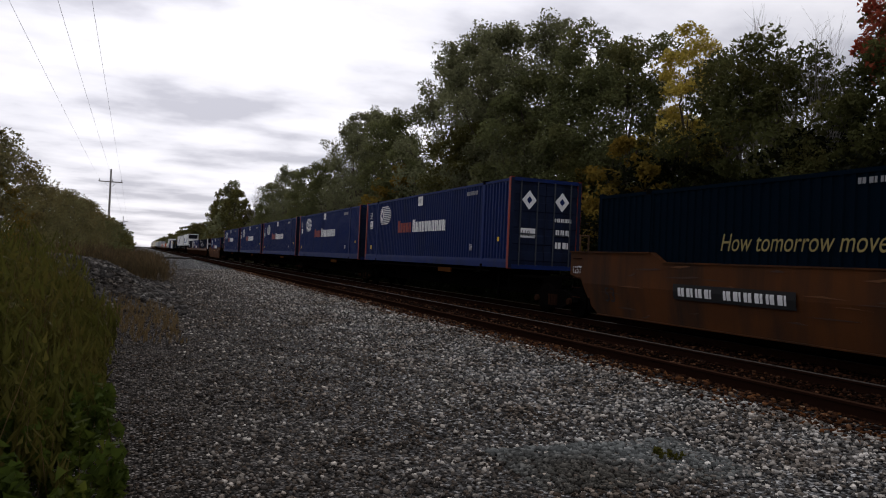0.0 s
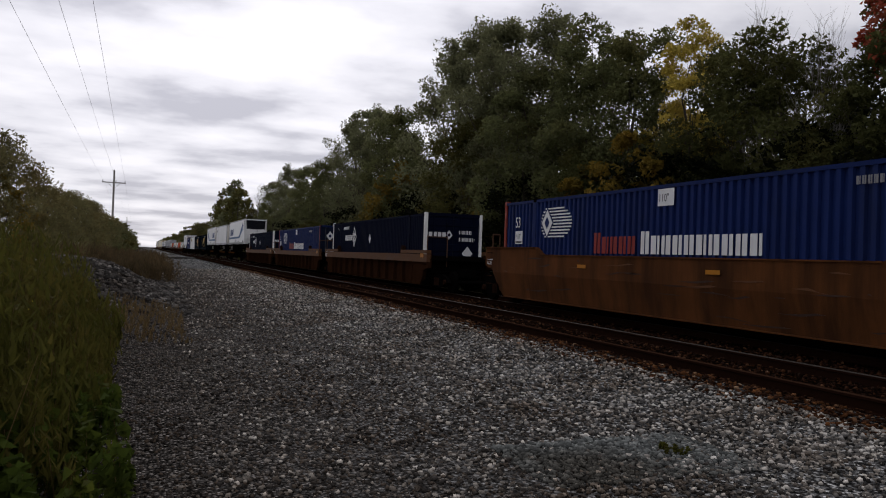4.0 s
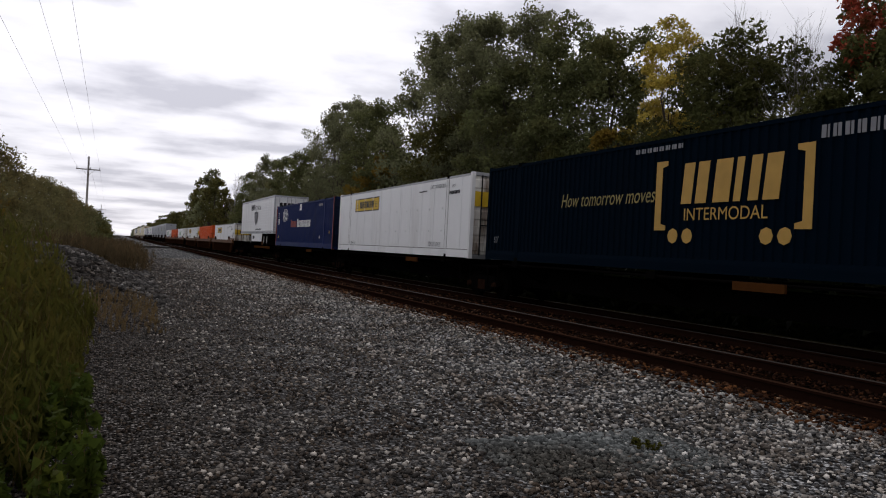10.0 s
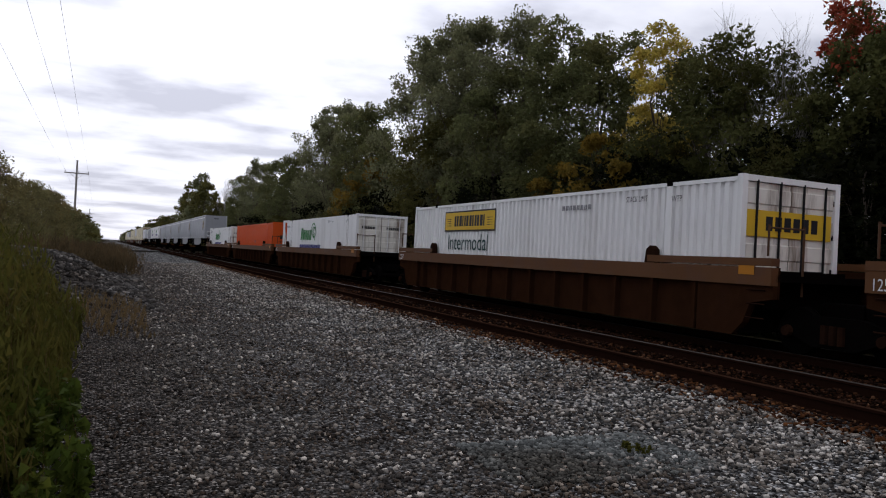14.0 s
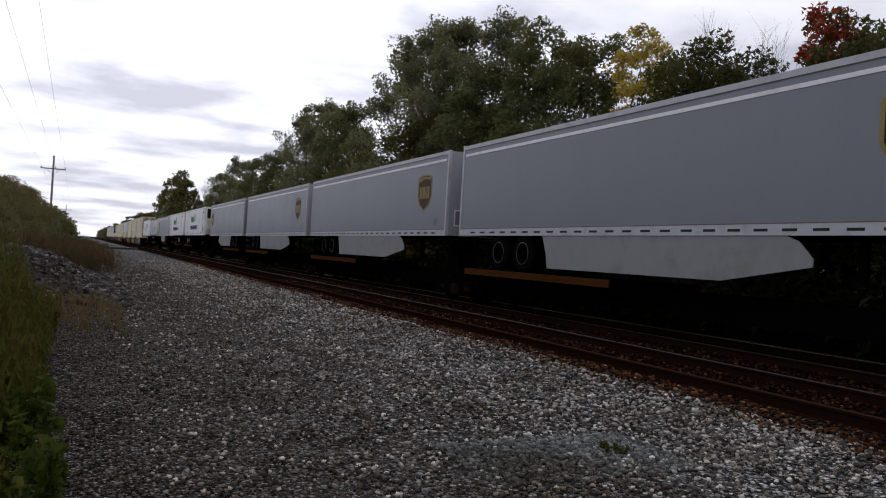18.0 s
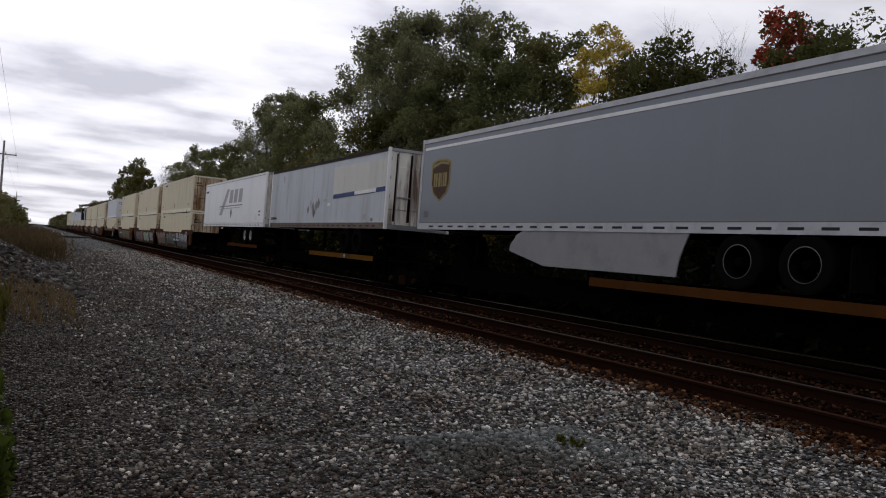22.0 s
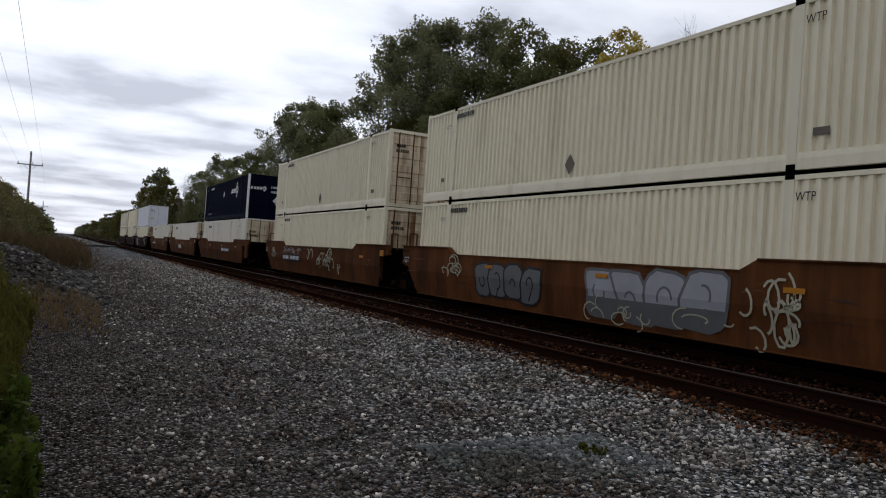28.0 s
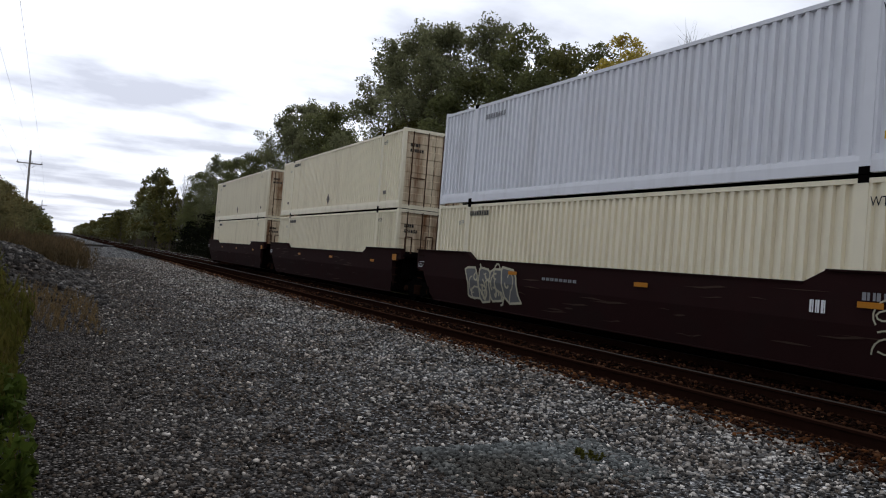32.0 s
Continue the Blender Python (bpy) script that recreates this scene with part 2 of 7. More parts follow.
YELLOW_DECK = surface("worn_yellow_deck_paint", (0.125, 0.058, 0.012), 0.8, spec=0.0, var=0.3, dirt=(0.045, 0.016, 0.006), dirt_amount=0.7, dirt_scale=1.5, bump=0.2)
DECK = surface("deck_yellow_rust", (0.064, 0.025, 0.008), 0.8, spec=0.0, var=0.3, dirt=(0.03, 0.013, 0.006), dirt_amount=0.7, dirt_scale=1.5, bump=0.2)
BLACK = surface("black_paint", (0.014, 0.014, 0.015), 0.55, var=0.2)
INK_WHITE = surface("white_lettering", (0.70, 0.70, 0.70), 0.5, var=0.08)
INK_GREY = surface("faded_lettering", (0.22, 0.22, 0.23), 0.5, var=0.1)
INK_DUST = surface("weathered_placard", (0.14, 0.12, 0.10), 0.7, var=0.3)
INK_BLACK = surface("black_lettering", (0.02, 0.02, 0.022), 0.5, var=0.1)
INK_AMBER = surface("amber_reflector", (0.40, 0.16, 0.015), 0.4, var=0.15)
INK_MAROON = surface("dull_red_reflector", (0.07, 0.014, 0.012), 0.5, var=0.15)
INK_RED = surface("red_lettering", (0.22, 0.03, 0.025), 0.5, var=0.15)
INK_YELLOW = surface("yellow_lettering", (0.62, 0.40, 0.03), 0.5, var=0.08)
INK_GOLD = surface("gold_lettering", (0.26, 0.205, 0.08), 0.6, var=0.3, scale=3)
INK_OCHRE = surface("ochre_lettering", (0.46, 0.275, 0.07), 0.55, var=0.2, scale=3)
INK_GREEN = surface("green_lettering", (0.03, 0.20, 0.045), 0.5, var=0.1)
INK_TEAL = surface("dark_green_lettering", (0.012, 0.05, 0.045), 0.5, var=0.1)
INK_INDIGO = surface("indigo_lettering", (0.02, 0.02, 0.18), 0.5, var=0.1)
INK_BLUE = surface("blue_stripe", (0.010, 0.085, 0.22), 0.45, var=0.15)
INK_DEEP = surface("deep_blue_mark", (0.010, 0.036, 0.14), 0.45, var=0.1)
INK_BROWN = surface("dark_brown_shield", (0.05, 0.02, 0.008), 0.5, var=0.1)
TIMBER = surface("creosoted_timber", (0.024, 0.012, 0.007), 0.95, spec=0.0, var=0.35, scale=9, dirt=(0.034, 0.015, 0.008), dirt_amount=0.7, dirt_scale=3, bump=0.5, per_object=0.25)
POLE_WOOD = surface("weathered_pole", (0.27, 0.25, 0.23), 0.9, var=0.2, bump=0.4)
RAIL_SIDE = surface("rusted_rail", (0.016, 0.007, 0.0045), 0.95, 0.0, spec=0.0, var=0.25, scale=12, bump=0.2)
RAIL_TOP = surface("worn_rail_head", (0.05, 0.045, 0.04), 0.5, 0.6, var=0.15)
RAIL_DULL = surface("dull_rail_head", (0.032, 0.016, 0.010), 0.9, 0.0, spec=0.0, var=0.2)
BARK = surface("tree_bark", (0.075, 0.060, 0.048), 0.9, var=0.3, scale=6, bump=0.5)
PALE_BARK = surface("pale_bark", (0.20, 0.185, 0.17), 0.9, var=0.2, scale=6, bump=0.3)


def leaf_mat(name, base, island=0.22, dirt=None, amount=0.0, dirt_scale=0.35):
    return surface(name, base, 0.65, var=0.25, scale=0.5, dirt=dirt, dirt_amount=amount, dirt_scale=dirt_scale, island=island, through=0.45, spec=0.04)


LEAF_DARK = leaf_mat("dark_green_leaves", (0.172, 0.176, 0.092), dirt=(0.21, 0.195, 0.09), amount=0.6)
LEAF_MID = leaf_mat("green_leaves", (0.125, 0.134, 0.054), dirt=(0.18, 0.15, 0.048), amount=0.6)
LEAF_DUSK = leaf_mat("dark_olive_leaves", (0.080, 0.084, 0.028), dirt=(0.125, 0.095, 0.028), amount=0.6)
LEAF_OLIVE = leaf_mat("olive_leaves", (0.090, 0.086, 0.026), dirt=(0.16, 0.11, 0.026), amount=0.6)
LEAF_YELLOW = leaf_mat("yellow_autumn_leaves", (0.50, 0.39, 0.08), dirt=(0.24, 0.21, 0.055), amount=0.8)
LEAF_DUSTY = leaf_mat("dusty_olive_leaves", (0.155, 0.14, 0.062), dirt=(0.21, 0.145, 0.05), amount=0.6)
LEAF_RED = leaf_mat("red_autumn_leaves", (0.34, 0.072, 0.038), dirt=(0.085, 0.07, 0.025), amount=0.9, dirt_scale=0.9)
# near-black base: the shade low in the wood is put into the leaf colour
LEAF_SHADE = leaf_mat("shade_dark_leaves", (0.0075, 0.0095, 0.0034), dirt=(0.0125, 0.0115, 0.0042), amount=0.5)
LEAF_GOLD = leaf_mat("golden_brown_leaves", (0.21, 0.14, 0.025), dirt=(0.08, 0.076, 0.02), amount=0.8)
LEAF_GRASS = leaf_mat("weed_leaves", (0.074, 0.072, 0.015), dirt=(0.118, 0.088, 0.022), amount=0.8, dirt_scale=0.8)
LEAF_BRACKEN = leaf_mat("brown_weed_leaves", (0.085, 0.062, 0.032), dirt=(0.14, 0.08, 0.04), amount=0.8, dirt_scale=0.5)
LEAF_BLOOM = leaf_mat("yellow_blossom", (0.55, 0.45, 0.06))
LEAF_LUSH = leaf_mat("lush_low_leaves", (0.050, 0.072, 0.012), dirt=(0.13, 0.12, 0.016), amount=0.5, dirt_scale=1.5)
LEAF_STRAW = leaf_mat("dry_weed_stems", (0.16, 0.11, 0.050))


def stone_mat(name, shades):
    """Each stone takes its own shade; shades are (share, colour)."""
    m = bpy.data.materials.new(name)
    m.use_nodes = True
    N, Lk = m.node_tree.nodes, m.node_tree.links
    b = N["Principled BSDF"]
    b.inputs["Roughness"].default_value, b.inputs["Specular IOR Level"].default_value = 0.95, 0.03
    g = N.new("ShaderNodeNewGeometry")
    rp = N.new("ShaderNodeValToRGB")
    el = rp.color_ramp.elements
    el[0].position, el[0].color = shades[0][0], (*shades[0][1], 1)
    el[1].position, el[1].color = shades[-1][0], (*shades[-1][1], 1)
    for at, col in shades[1:-1]:
        el.new(at).color = (*col, 1)
    Lk.new(g.outputs["Random Per Island"], rp.inputs[0])
    n = N.new("ShaderNodeTexNoise")
    n.inputs["Scale"].default_value, n.inputs["Detail"].default_value = 45.0, 4.0
    mr = N.new("ShaderNodeMapRange")
    mr.inputs["To Min"].default_value, mr.inputs["To Max"].default_value = 0.65, 1.35
    Lk.new(n.outputs["Fac"], mr.inputs["Value"])
    sc = N.new("ShaderNodeVectorMath")
    sc.operation = "SCALE"
    Lk.new(rp.outputs[0], sc.inputs[0])
    Lk.new(mr.outputs[0], sc.inputs["Scale"])
    tc = N.new("ShaderNodeTexCoord")
    patch = N.new("ShaderNodeTexNoise")  # dusty and muddy patches, a metre or two across
    patch.inputs["Scale"].default_value, patch.inputs["Detail"].default_value = 0.8, 4.0
    Lk.new(tc.outputs["Object"], patch.inputs["Vector"])
    mud = N.new("ShaderNodeValToRGB")
    mud.color_ramp.elements[0].position, mud.color_ramp.elements[0].color = 0.36, (0.76, 0.65, 0.55, 1)
    mud.color_ramp.elements[1].position, mud.color_ramp.elements[1].color = 0.62, (1.36, 1.31, 1.24, 1)
    Lk.new(patch.outputs["Fac"], mud.inputs[0])
    pm = N.new("ShaderNodeVectorMath")
    pm.operation = "MULTIPLY"
    Lk.new(sc.outputs[0], pm.inputs[0])
    Lk.new(mud.outputs[0], pm.inputs[1])
    Lk.new(pm.outputs[0], b.inputs["Base Color"])
    MATS[name] = m
    return m


STONE_LIGHT = stone_mat("light_ballast_stone", [(0, (0.018, 0.017, 0.016)), (0.3, (0.056, 0.053, 0.051)), (0.42, (0.098, 0.086, 0.074)), (0.55, (0.105, 0.101, 0.096)), (0.8, (0.25, 0.238, 0.22)), (1, (0.58, 0.56, 0.53))])
STONE_CLEAN = stone_mat("clean_ballast_stone", [(0, (0.025, 0.025, 0.025)), (0.35, (0.10, 0.10, 0.10)), (0.5, (0.15, 0.14, 0.128)), (0.75, (0.26, 0.26, 0.255)), (1, (0.56, 0.55, 0.53))])
STONE_DARK = stone_mat("dark_road_gravel", [(0, (0.020, 0.018, 0.016)), (0.4, (0.056, 0.051, 0.047)), (0.6, (0.084, 0.068, 0.055)), (0.85, (0.118, 0.106, 0.096)), (1, (0.20, 0.19, 0.175))])
STONE_BANK = stone_mat("dark_bank_stone", [(0, (0.020, 0.020, 0.020)), (0.6, (0.062, 0.060, 0.059)), (0.92, (0.12, 0.118, 0.116)), (1, (0.22, 0.216, 0.21))])
STONE_EDGE = stone_mat("orange_rust_ballast", [(0, (0.012, 0.006, 0.004)), (0.5, (0.050, 0.021, 0.009)), (0.85, (0.105, 0.045, 0.018)), (1, (0.26, 0.19, 0.13))])
STONE_SLATE = stone_mat("blue_grey_chippings", [(0, (0.040, 0.044, 0.045)), (0.6, (0.092, 0.101, 0.102)), (1, (0.17, 0.184, 0.184))])
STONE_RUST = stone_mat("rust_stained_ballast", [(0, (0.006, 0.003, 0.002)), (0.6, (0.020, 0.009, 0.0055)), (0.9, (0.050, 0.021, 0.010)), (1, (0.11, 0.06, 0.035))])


# ---- building ----
class Shape:
    """Collects faces and becomes one mesh."""

    def __init__(self):
        self.v, self.f, self.m = [], [], []

    def face(self, pts, mi=0):
        n = len(self.v)
        self.v += [tuple(p) for p in pts]
        self.f.append(tuple(range(n, n + len(pts))))
        self.m.append(mi)
        return self

    def box(self, x0, x1, y0, y1, z0, z1, mi=0):
        n = len(self.v)
        self.v += [(x, y, z) for z in (z0, z1) for y in (y0, y1) for x in (x0, x1)]
        for q in ((0, 2, 3, 1), (4, 5, 7, 6), (0, 1, 5, 4), (2, 6, 7, 3), (0, 4, 6, 2), (1, 3, 7, 5)):
            self.f.append(tuple(n + i for i in q))
            self.m.append(mi)
        return self

    def prism(self, pts, axis, a, b, mi=0):
        """A polygon swept along an axis; pts are the two other coordinates, in the axes' order."""
        def place(p, c):
            return (c, p[0], p[1]) if axis == "x" else (p[0], c, p[1]) if axis == "y" else (p[0], p[1], c)
        n, k = len(self.v), len(pts)
        self.v += [place(p, a) for p in pts] + [place(p, b) for p in pts]
        self.f += [tuple(range(n + k - 1, n - 1, -1)), tuple(range(n + k, n + 2 * k))]
        self.f += [(n + i, n + (i + 1) % k, n + k + (i + 1) % k, n + k + i) for i in range(k)]
        self.m += [mi] * (k + 2)
        return self

    def tube(self, p, q, r0, r1, sides=8, mi=0):
        p, q = Vector(p), Vector(q)
        w = (q - p).normalized()
        a = w.orthogonal().normalized()
        b = w.cross(a)
        n = len(self.v)
        for c, r_ in ((p, r0), (q, r1)):
            for i in range(sides):
                t = 2 * math.pi * i / sides
                self.v.append(tuple(c + r_ * (math.cos(t) * a + math.sin(t) * b)))
        self.f += [(n + i, n + (i + 1) % sides, n + sides + (i + 1) % sides, n + sides + i) for i in range(sides)]
        self.f += [tuple(range(n + sides - 1, n - 1, -1)), tuple(range(n + sides, n + 2 * sides))]
        self.m += [mi] * (sides + 2)
        return self

    def mesh(self, name, mats):
        me = bpy.data.meshes.new(name)
        me.from_pydata(self.v, [], self.f)
        for m in (mats if isinstance(mats, (list, tuple)) else [mats]):
            me.materials.append(m)
        me.polygons.foreach_set("material_index", self.m)
        me.update()
        return me


def thing(name, label, category, group="", kind=""):
    return tagged(new(name), label, category, group, kind)


def part(name, shape, mats, parent, label=""):
    ob = new(name, shape.mesh(name, mats))
    ob.parent = parent
    return tagged(ob, label)


_words = {}


def words(body, size, mat, parent, where, shear=0.0, squeeze=1.0, name="lettering", face="side", label=""):
    """Lettering on the camera's side (x = const) or on the near end (y = const); where is its lower left corner."""
    key = (body, shear)
    if key not in _words:
        cu = bpy.data.curves.new("text", "FONT")
        cu.body, cu.size, cu.shear = body, 1.0, shear
        tmp = bpy.data.objects.new("text", cu)
        scene.collection.objects.link(tmp)
        bpy.context.view_layer.update()
        me = bpy.data.meshes.new_from_object(tmp)
        bpy.data.objects.remove(tmp)
        _words[key] = me
    me = _words[key].copy()
    me.name = name
    me.materials.clear()
    me.materials.append(mat)
    if face == "side":
        m = Matrix(((0, 0, -1, where[0]), (-size * squeeze, 0, 0, where[1]), (0, size, 0, where[2]), (0, 0, 0, 1)))
    else:
        m = Matrix(((size * squeeze, 0, 0, where[0]), (0, 0, -1, where[1]), (0, size, 0, where[2]), (0, 0, 0, 1)))
    me.transform(m)
    ob = new(name, me)
    ob.parent = parent
    return tagged(ob, label, kind="stuff")


def sign(name, pts, mat, parent, x=None, y=None, label=""):
    """A flat painted shape on the camera's side (pts are y, z) or on the near end (pts are x, z)."""
    s = Shape()
    if x is not None:
        s.prism(pts, "x", x - 0.004, x)
    else:
        s.prism(pts, "y", y - 0.004, y)
    return part(name, s, mat, parent, label)


def split_block(a, b, z0, z1, kind):
    """A plain block, cut in two uneven bars by a thin gap."""
    w, h = b - a, z1 - z0
    cut = (0.42, 0.6, 0.34, 0.52)[kind % 4]
    cells = [(0, cut, 0, 1), (cut + 0.15, 1, 0, 1)]
    return [[(a + w * p, z0 + h * q), (a + w * r_, z0 + h * q), (a + w * r_, z0 + h * t), (a + w * p, z0 + h * t)] for p, r_, q, t in cells]


def blocks(name, count, y_left, y_right, z0, z1, mat, parent, x, lean=0.0, caps=(), label=""):
    """A company's name as a row of plain slanted blocks; it reads towards smaller y."""
    s = Shape()
    step = (y_right - y_left) / count
    for i in range(count):
        top = z1 + (0.25 * (z1 - z0) if i in caps else 0.0)
        for ring in split_block(y_left + step * (i + 0.06), y_left + step * (i + 0.86), z0, top, i):
            s.prism([(p - lean * (q - z0), q) for p, q in ring], "x", x - 0.004, x)
    return tagged(part(name, s, mat, parent), label, kind="stuff")


def bars(parent, mat, y_left, y_right, z0, z1, count, x, name="number_marking"):
    """A number or small print as plain bars."""
    s = Shape()
    step = (y_right - y_left) / count
    for i in range(count):
        for ring in split_block(y_left + step * i, y_left + step * (i + 0.70), z0, z1, i * 3 + count):
            s.prism(ring, "x", x - 0.004, x)
    return tagged(part(name, s, mat, parent), kind="stuff")


def end_bars(parent, mat, x0, x1, z0, z1, count, y, name="number_marking"):
    s = Shape()
    step = (x1 - x0) / count
    for i in range(count):
        for ring in split_block(x0 + step * i, x0 + step * (i + 0.74), z0, z1, i * 3 + count):
            s.prism(ring, "y", y - 0.004, y)
    return tagged(part(name, s, mat, parent), kind="stuff")


# ---- ground ----
def smooth(a, b, t):
    t = min(1.0, max(0.0, (t - a) / (b - a)))
    return t * t * (3 - 2 * t)


def ground_z(x, y):
    z = -0.17
    z += 0.10 * smooth(5.2, 6.6, x) - 0.08 * smooth(9.6, 10.6, x)
    z -= 0.75 * smooth(14.2, 17.0, x)
    z += 0.35 * smooth(18, 30, x)
    z += 0.25 * smooth(-0.2, -2.5, x) - 0.5 * smooth(-7.0, -12.0, x)
    z += 0.9 * smooth(1.1, -1.3, x) * smooth(-8.0, -4.0, x) * math.exp(-((y - 27) / 7) ** 2)
    z += 0.03 * noise.noise(Vector((x * 0.35, y * 0.35, 0))) + 0.012 * noise.noise(Vector((x * 1.7, y * 1.7, 3)))
    return z


def spaced(limit, fine, step):
    out, c, s = [0.0], 0.0, step
    while c < limit:
        c += s
        out.append(c)
        if c > fine:
            s *= 1.25
    return out


gx = sorted({-v for v in spaced(1500, 14, 0.4)} | set(spaced(1500, 24, 0.4)))
gy = sorted({-v for v in spaced(1500, 8, 0.5)} | set(spaced(3800, 40, 0.5)))
gs = Shape()
gs.v = [(x, y, ground_z(x, y)) for y in gy for x in gx]
gw = len(gx)
gs.f = [(j * gw + i, j * gw + i + 1, (j + 1) * gw + i + 1, (j + 1) * gw + i) for j in range(len(gy) - 1) for i in range(gw - 1)]
gs.m = [0] * len(gs.f)


def ground_material():
    m = bpy.data.materials.new("gravel_ballast_and_soil")
    m.use_nodes = True
    N, Lk = m.node_tree.nodes, m.node_tree.links
    b = N["Principled BSDF"]
    b.inputs["Roughness"].default_value = 0.95
    b.inputs["Specular IOR Level"].default_value = 0.0
    tc, sep = N.new("ShaderNodeTexCoord"), N.new("ShaderNodeSeparateXYZ")
    Lk.new(tc.outputs["Object"], sep.inputs[0])
    wob = N.new("ShaderNodeTexNoise")
    wob.inputs["Scale"].default_value, wob.inputs["Detail"].default_value = 0.5, 5.0
    Lk.new(tc.outputs["Object"], wob.inputs["Vector"])
    wm = N.new("ShaderNodeMath")
    wm.operation, wm.inputs[1].default_value, wm.inputs[2].default_value = "MULTIPLY_ADD", 1.6, -0.8
    Lk.new(wob.outputs["Fac"], wm.inputs[0])
    across = N.new("ShaderNodeMath")
    across.operation = "ADD"
    Lk.new(sep.outputs["X"], across.inputs[0])
    Lk.new(wm.outputs[0], across.inputs[1])

    def pebbles(scale, low, high):
        v = N.new("ShaderNodeTexVoronoi")
        v.inputs["Scale"].default_value = scale
        Lk.new(tc.outputs["Object"], v.inputs["Vector"])
        r_ = N.new("ShaderNodeValToRGB")
        r_.color_ramp.elements[0].color, r_.color_ramp.elements[1].color = (*low, 1), (*high, 1)
        r_.color_ramp.elements.new(0.65).color = (*[a_ + 0.22 * (b_ - a_) for a_, b_ in zip(low, high)], 1)
        hs = N.new("ShaderNodeSeparateColor")
        Lk.new(v.outputs["Color"], hs.inputs[0])
        Lk.new(hs.outputs[0], r_.inputs[0])
        gap = N.new("ShaderNodeMapRange")  # shade in the gaps between the stones, put into the colour
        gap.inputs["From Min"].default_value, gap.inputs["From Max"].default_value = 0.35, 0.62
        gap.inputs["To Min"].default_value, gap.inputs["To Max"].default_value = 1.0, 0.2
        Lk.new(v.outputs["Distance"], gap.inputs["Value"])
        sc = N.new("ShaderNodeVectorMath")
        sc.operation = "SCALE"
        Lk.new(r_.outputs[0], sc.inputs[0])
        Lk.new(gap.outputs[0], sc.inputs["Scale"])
        return sc.outputs[0], v.outputs["Distance"]

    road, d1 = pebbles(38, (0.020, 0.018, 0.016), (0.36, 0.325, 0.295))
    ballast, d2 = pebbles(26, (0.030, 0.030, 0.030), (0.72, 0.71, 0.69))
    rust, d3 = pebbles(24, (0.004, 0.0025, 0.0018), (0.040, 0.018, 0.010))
    soil = N.new("ShaderNodeTexNoise")
    soil.inputs["Scale"].default_value, soil.inputs["Detail"].default_value = 6.0, 6.0
    Lk.new(tc.outputs["Object"], soil.inputs["Vector"])
    soil_c = N.new("ShaderNodeValToRGB")
    soil_c.color_ramp.elements[0].color, soil_c.color_ramp.elements[1].color = (0.014, 0.013, 0.008, 1), (0.042, 0.036, 0.020, 1)
    Lk.new(soil.outputs["Fac"], soil_c.inputs[0])

    def blend(c1, c2, a, b_):
        r_ = N.new("ShaderNodeMapRange")
        r_.inputs["From Min"].default_value, r_.inputs["From Max"].default_value = a, b_
        Lk.new(across.outputs[0], r_.inputs["Value"])
        mx = N.new("ShaderNodeMixRGB")
        Lk.new(r_.outputs[0], mx.inputs["Fac"])
        Lk.new(c1, mx.inputs["Color1"])
        Lk.new(c2, mx.inputs["Color2"])
        return mx.outputs[0]

    c = blend(soil_c.outputs[0], road, -3.0, -1.2)
    c = blend(c, ballast, 0.4, 4.6)
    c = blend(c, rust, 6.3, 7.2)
    c = blend(c, soil_c.outputs[0], 13.0, 14.5)
    Lk.new(c, b.inputs["Base Color"])
    bp = N.new("ShaderNodeBump")
    bp.inputs["Strength"].default_value, bp.inputs["Distance"].default_value = 1.0, 0.03
    bp.invert = True
    Lk.new(d1, bp.inputs["Height"])
    Lk.new(bp.outputs[0], b.inputs["Normal"])
    return m


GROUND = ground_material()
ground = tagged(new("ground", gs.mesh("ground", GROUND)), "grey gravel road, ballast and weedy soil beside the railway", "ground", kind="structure")


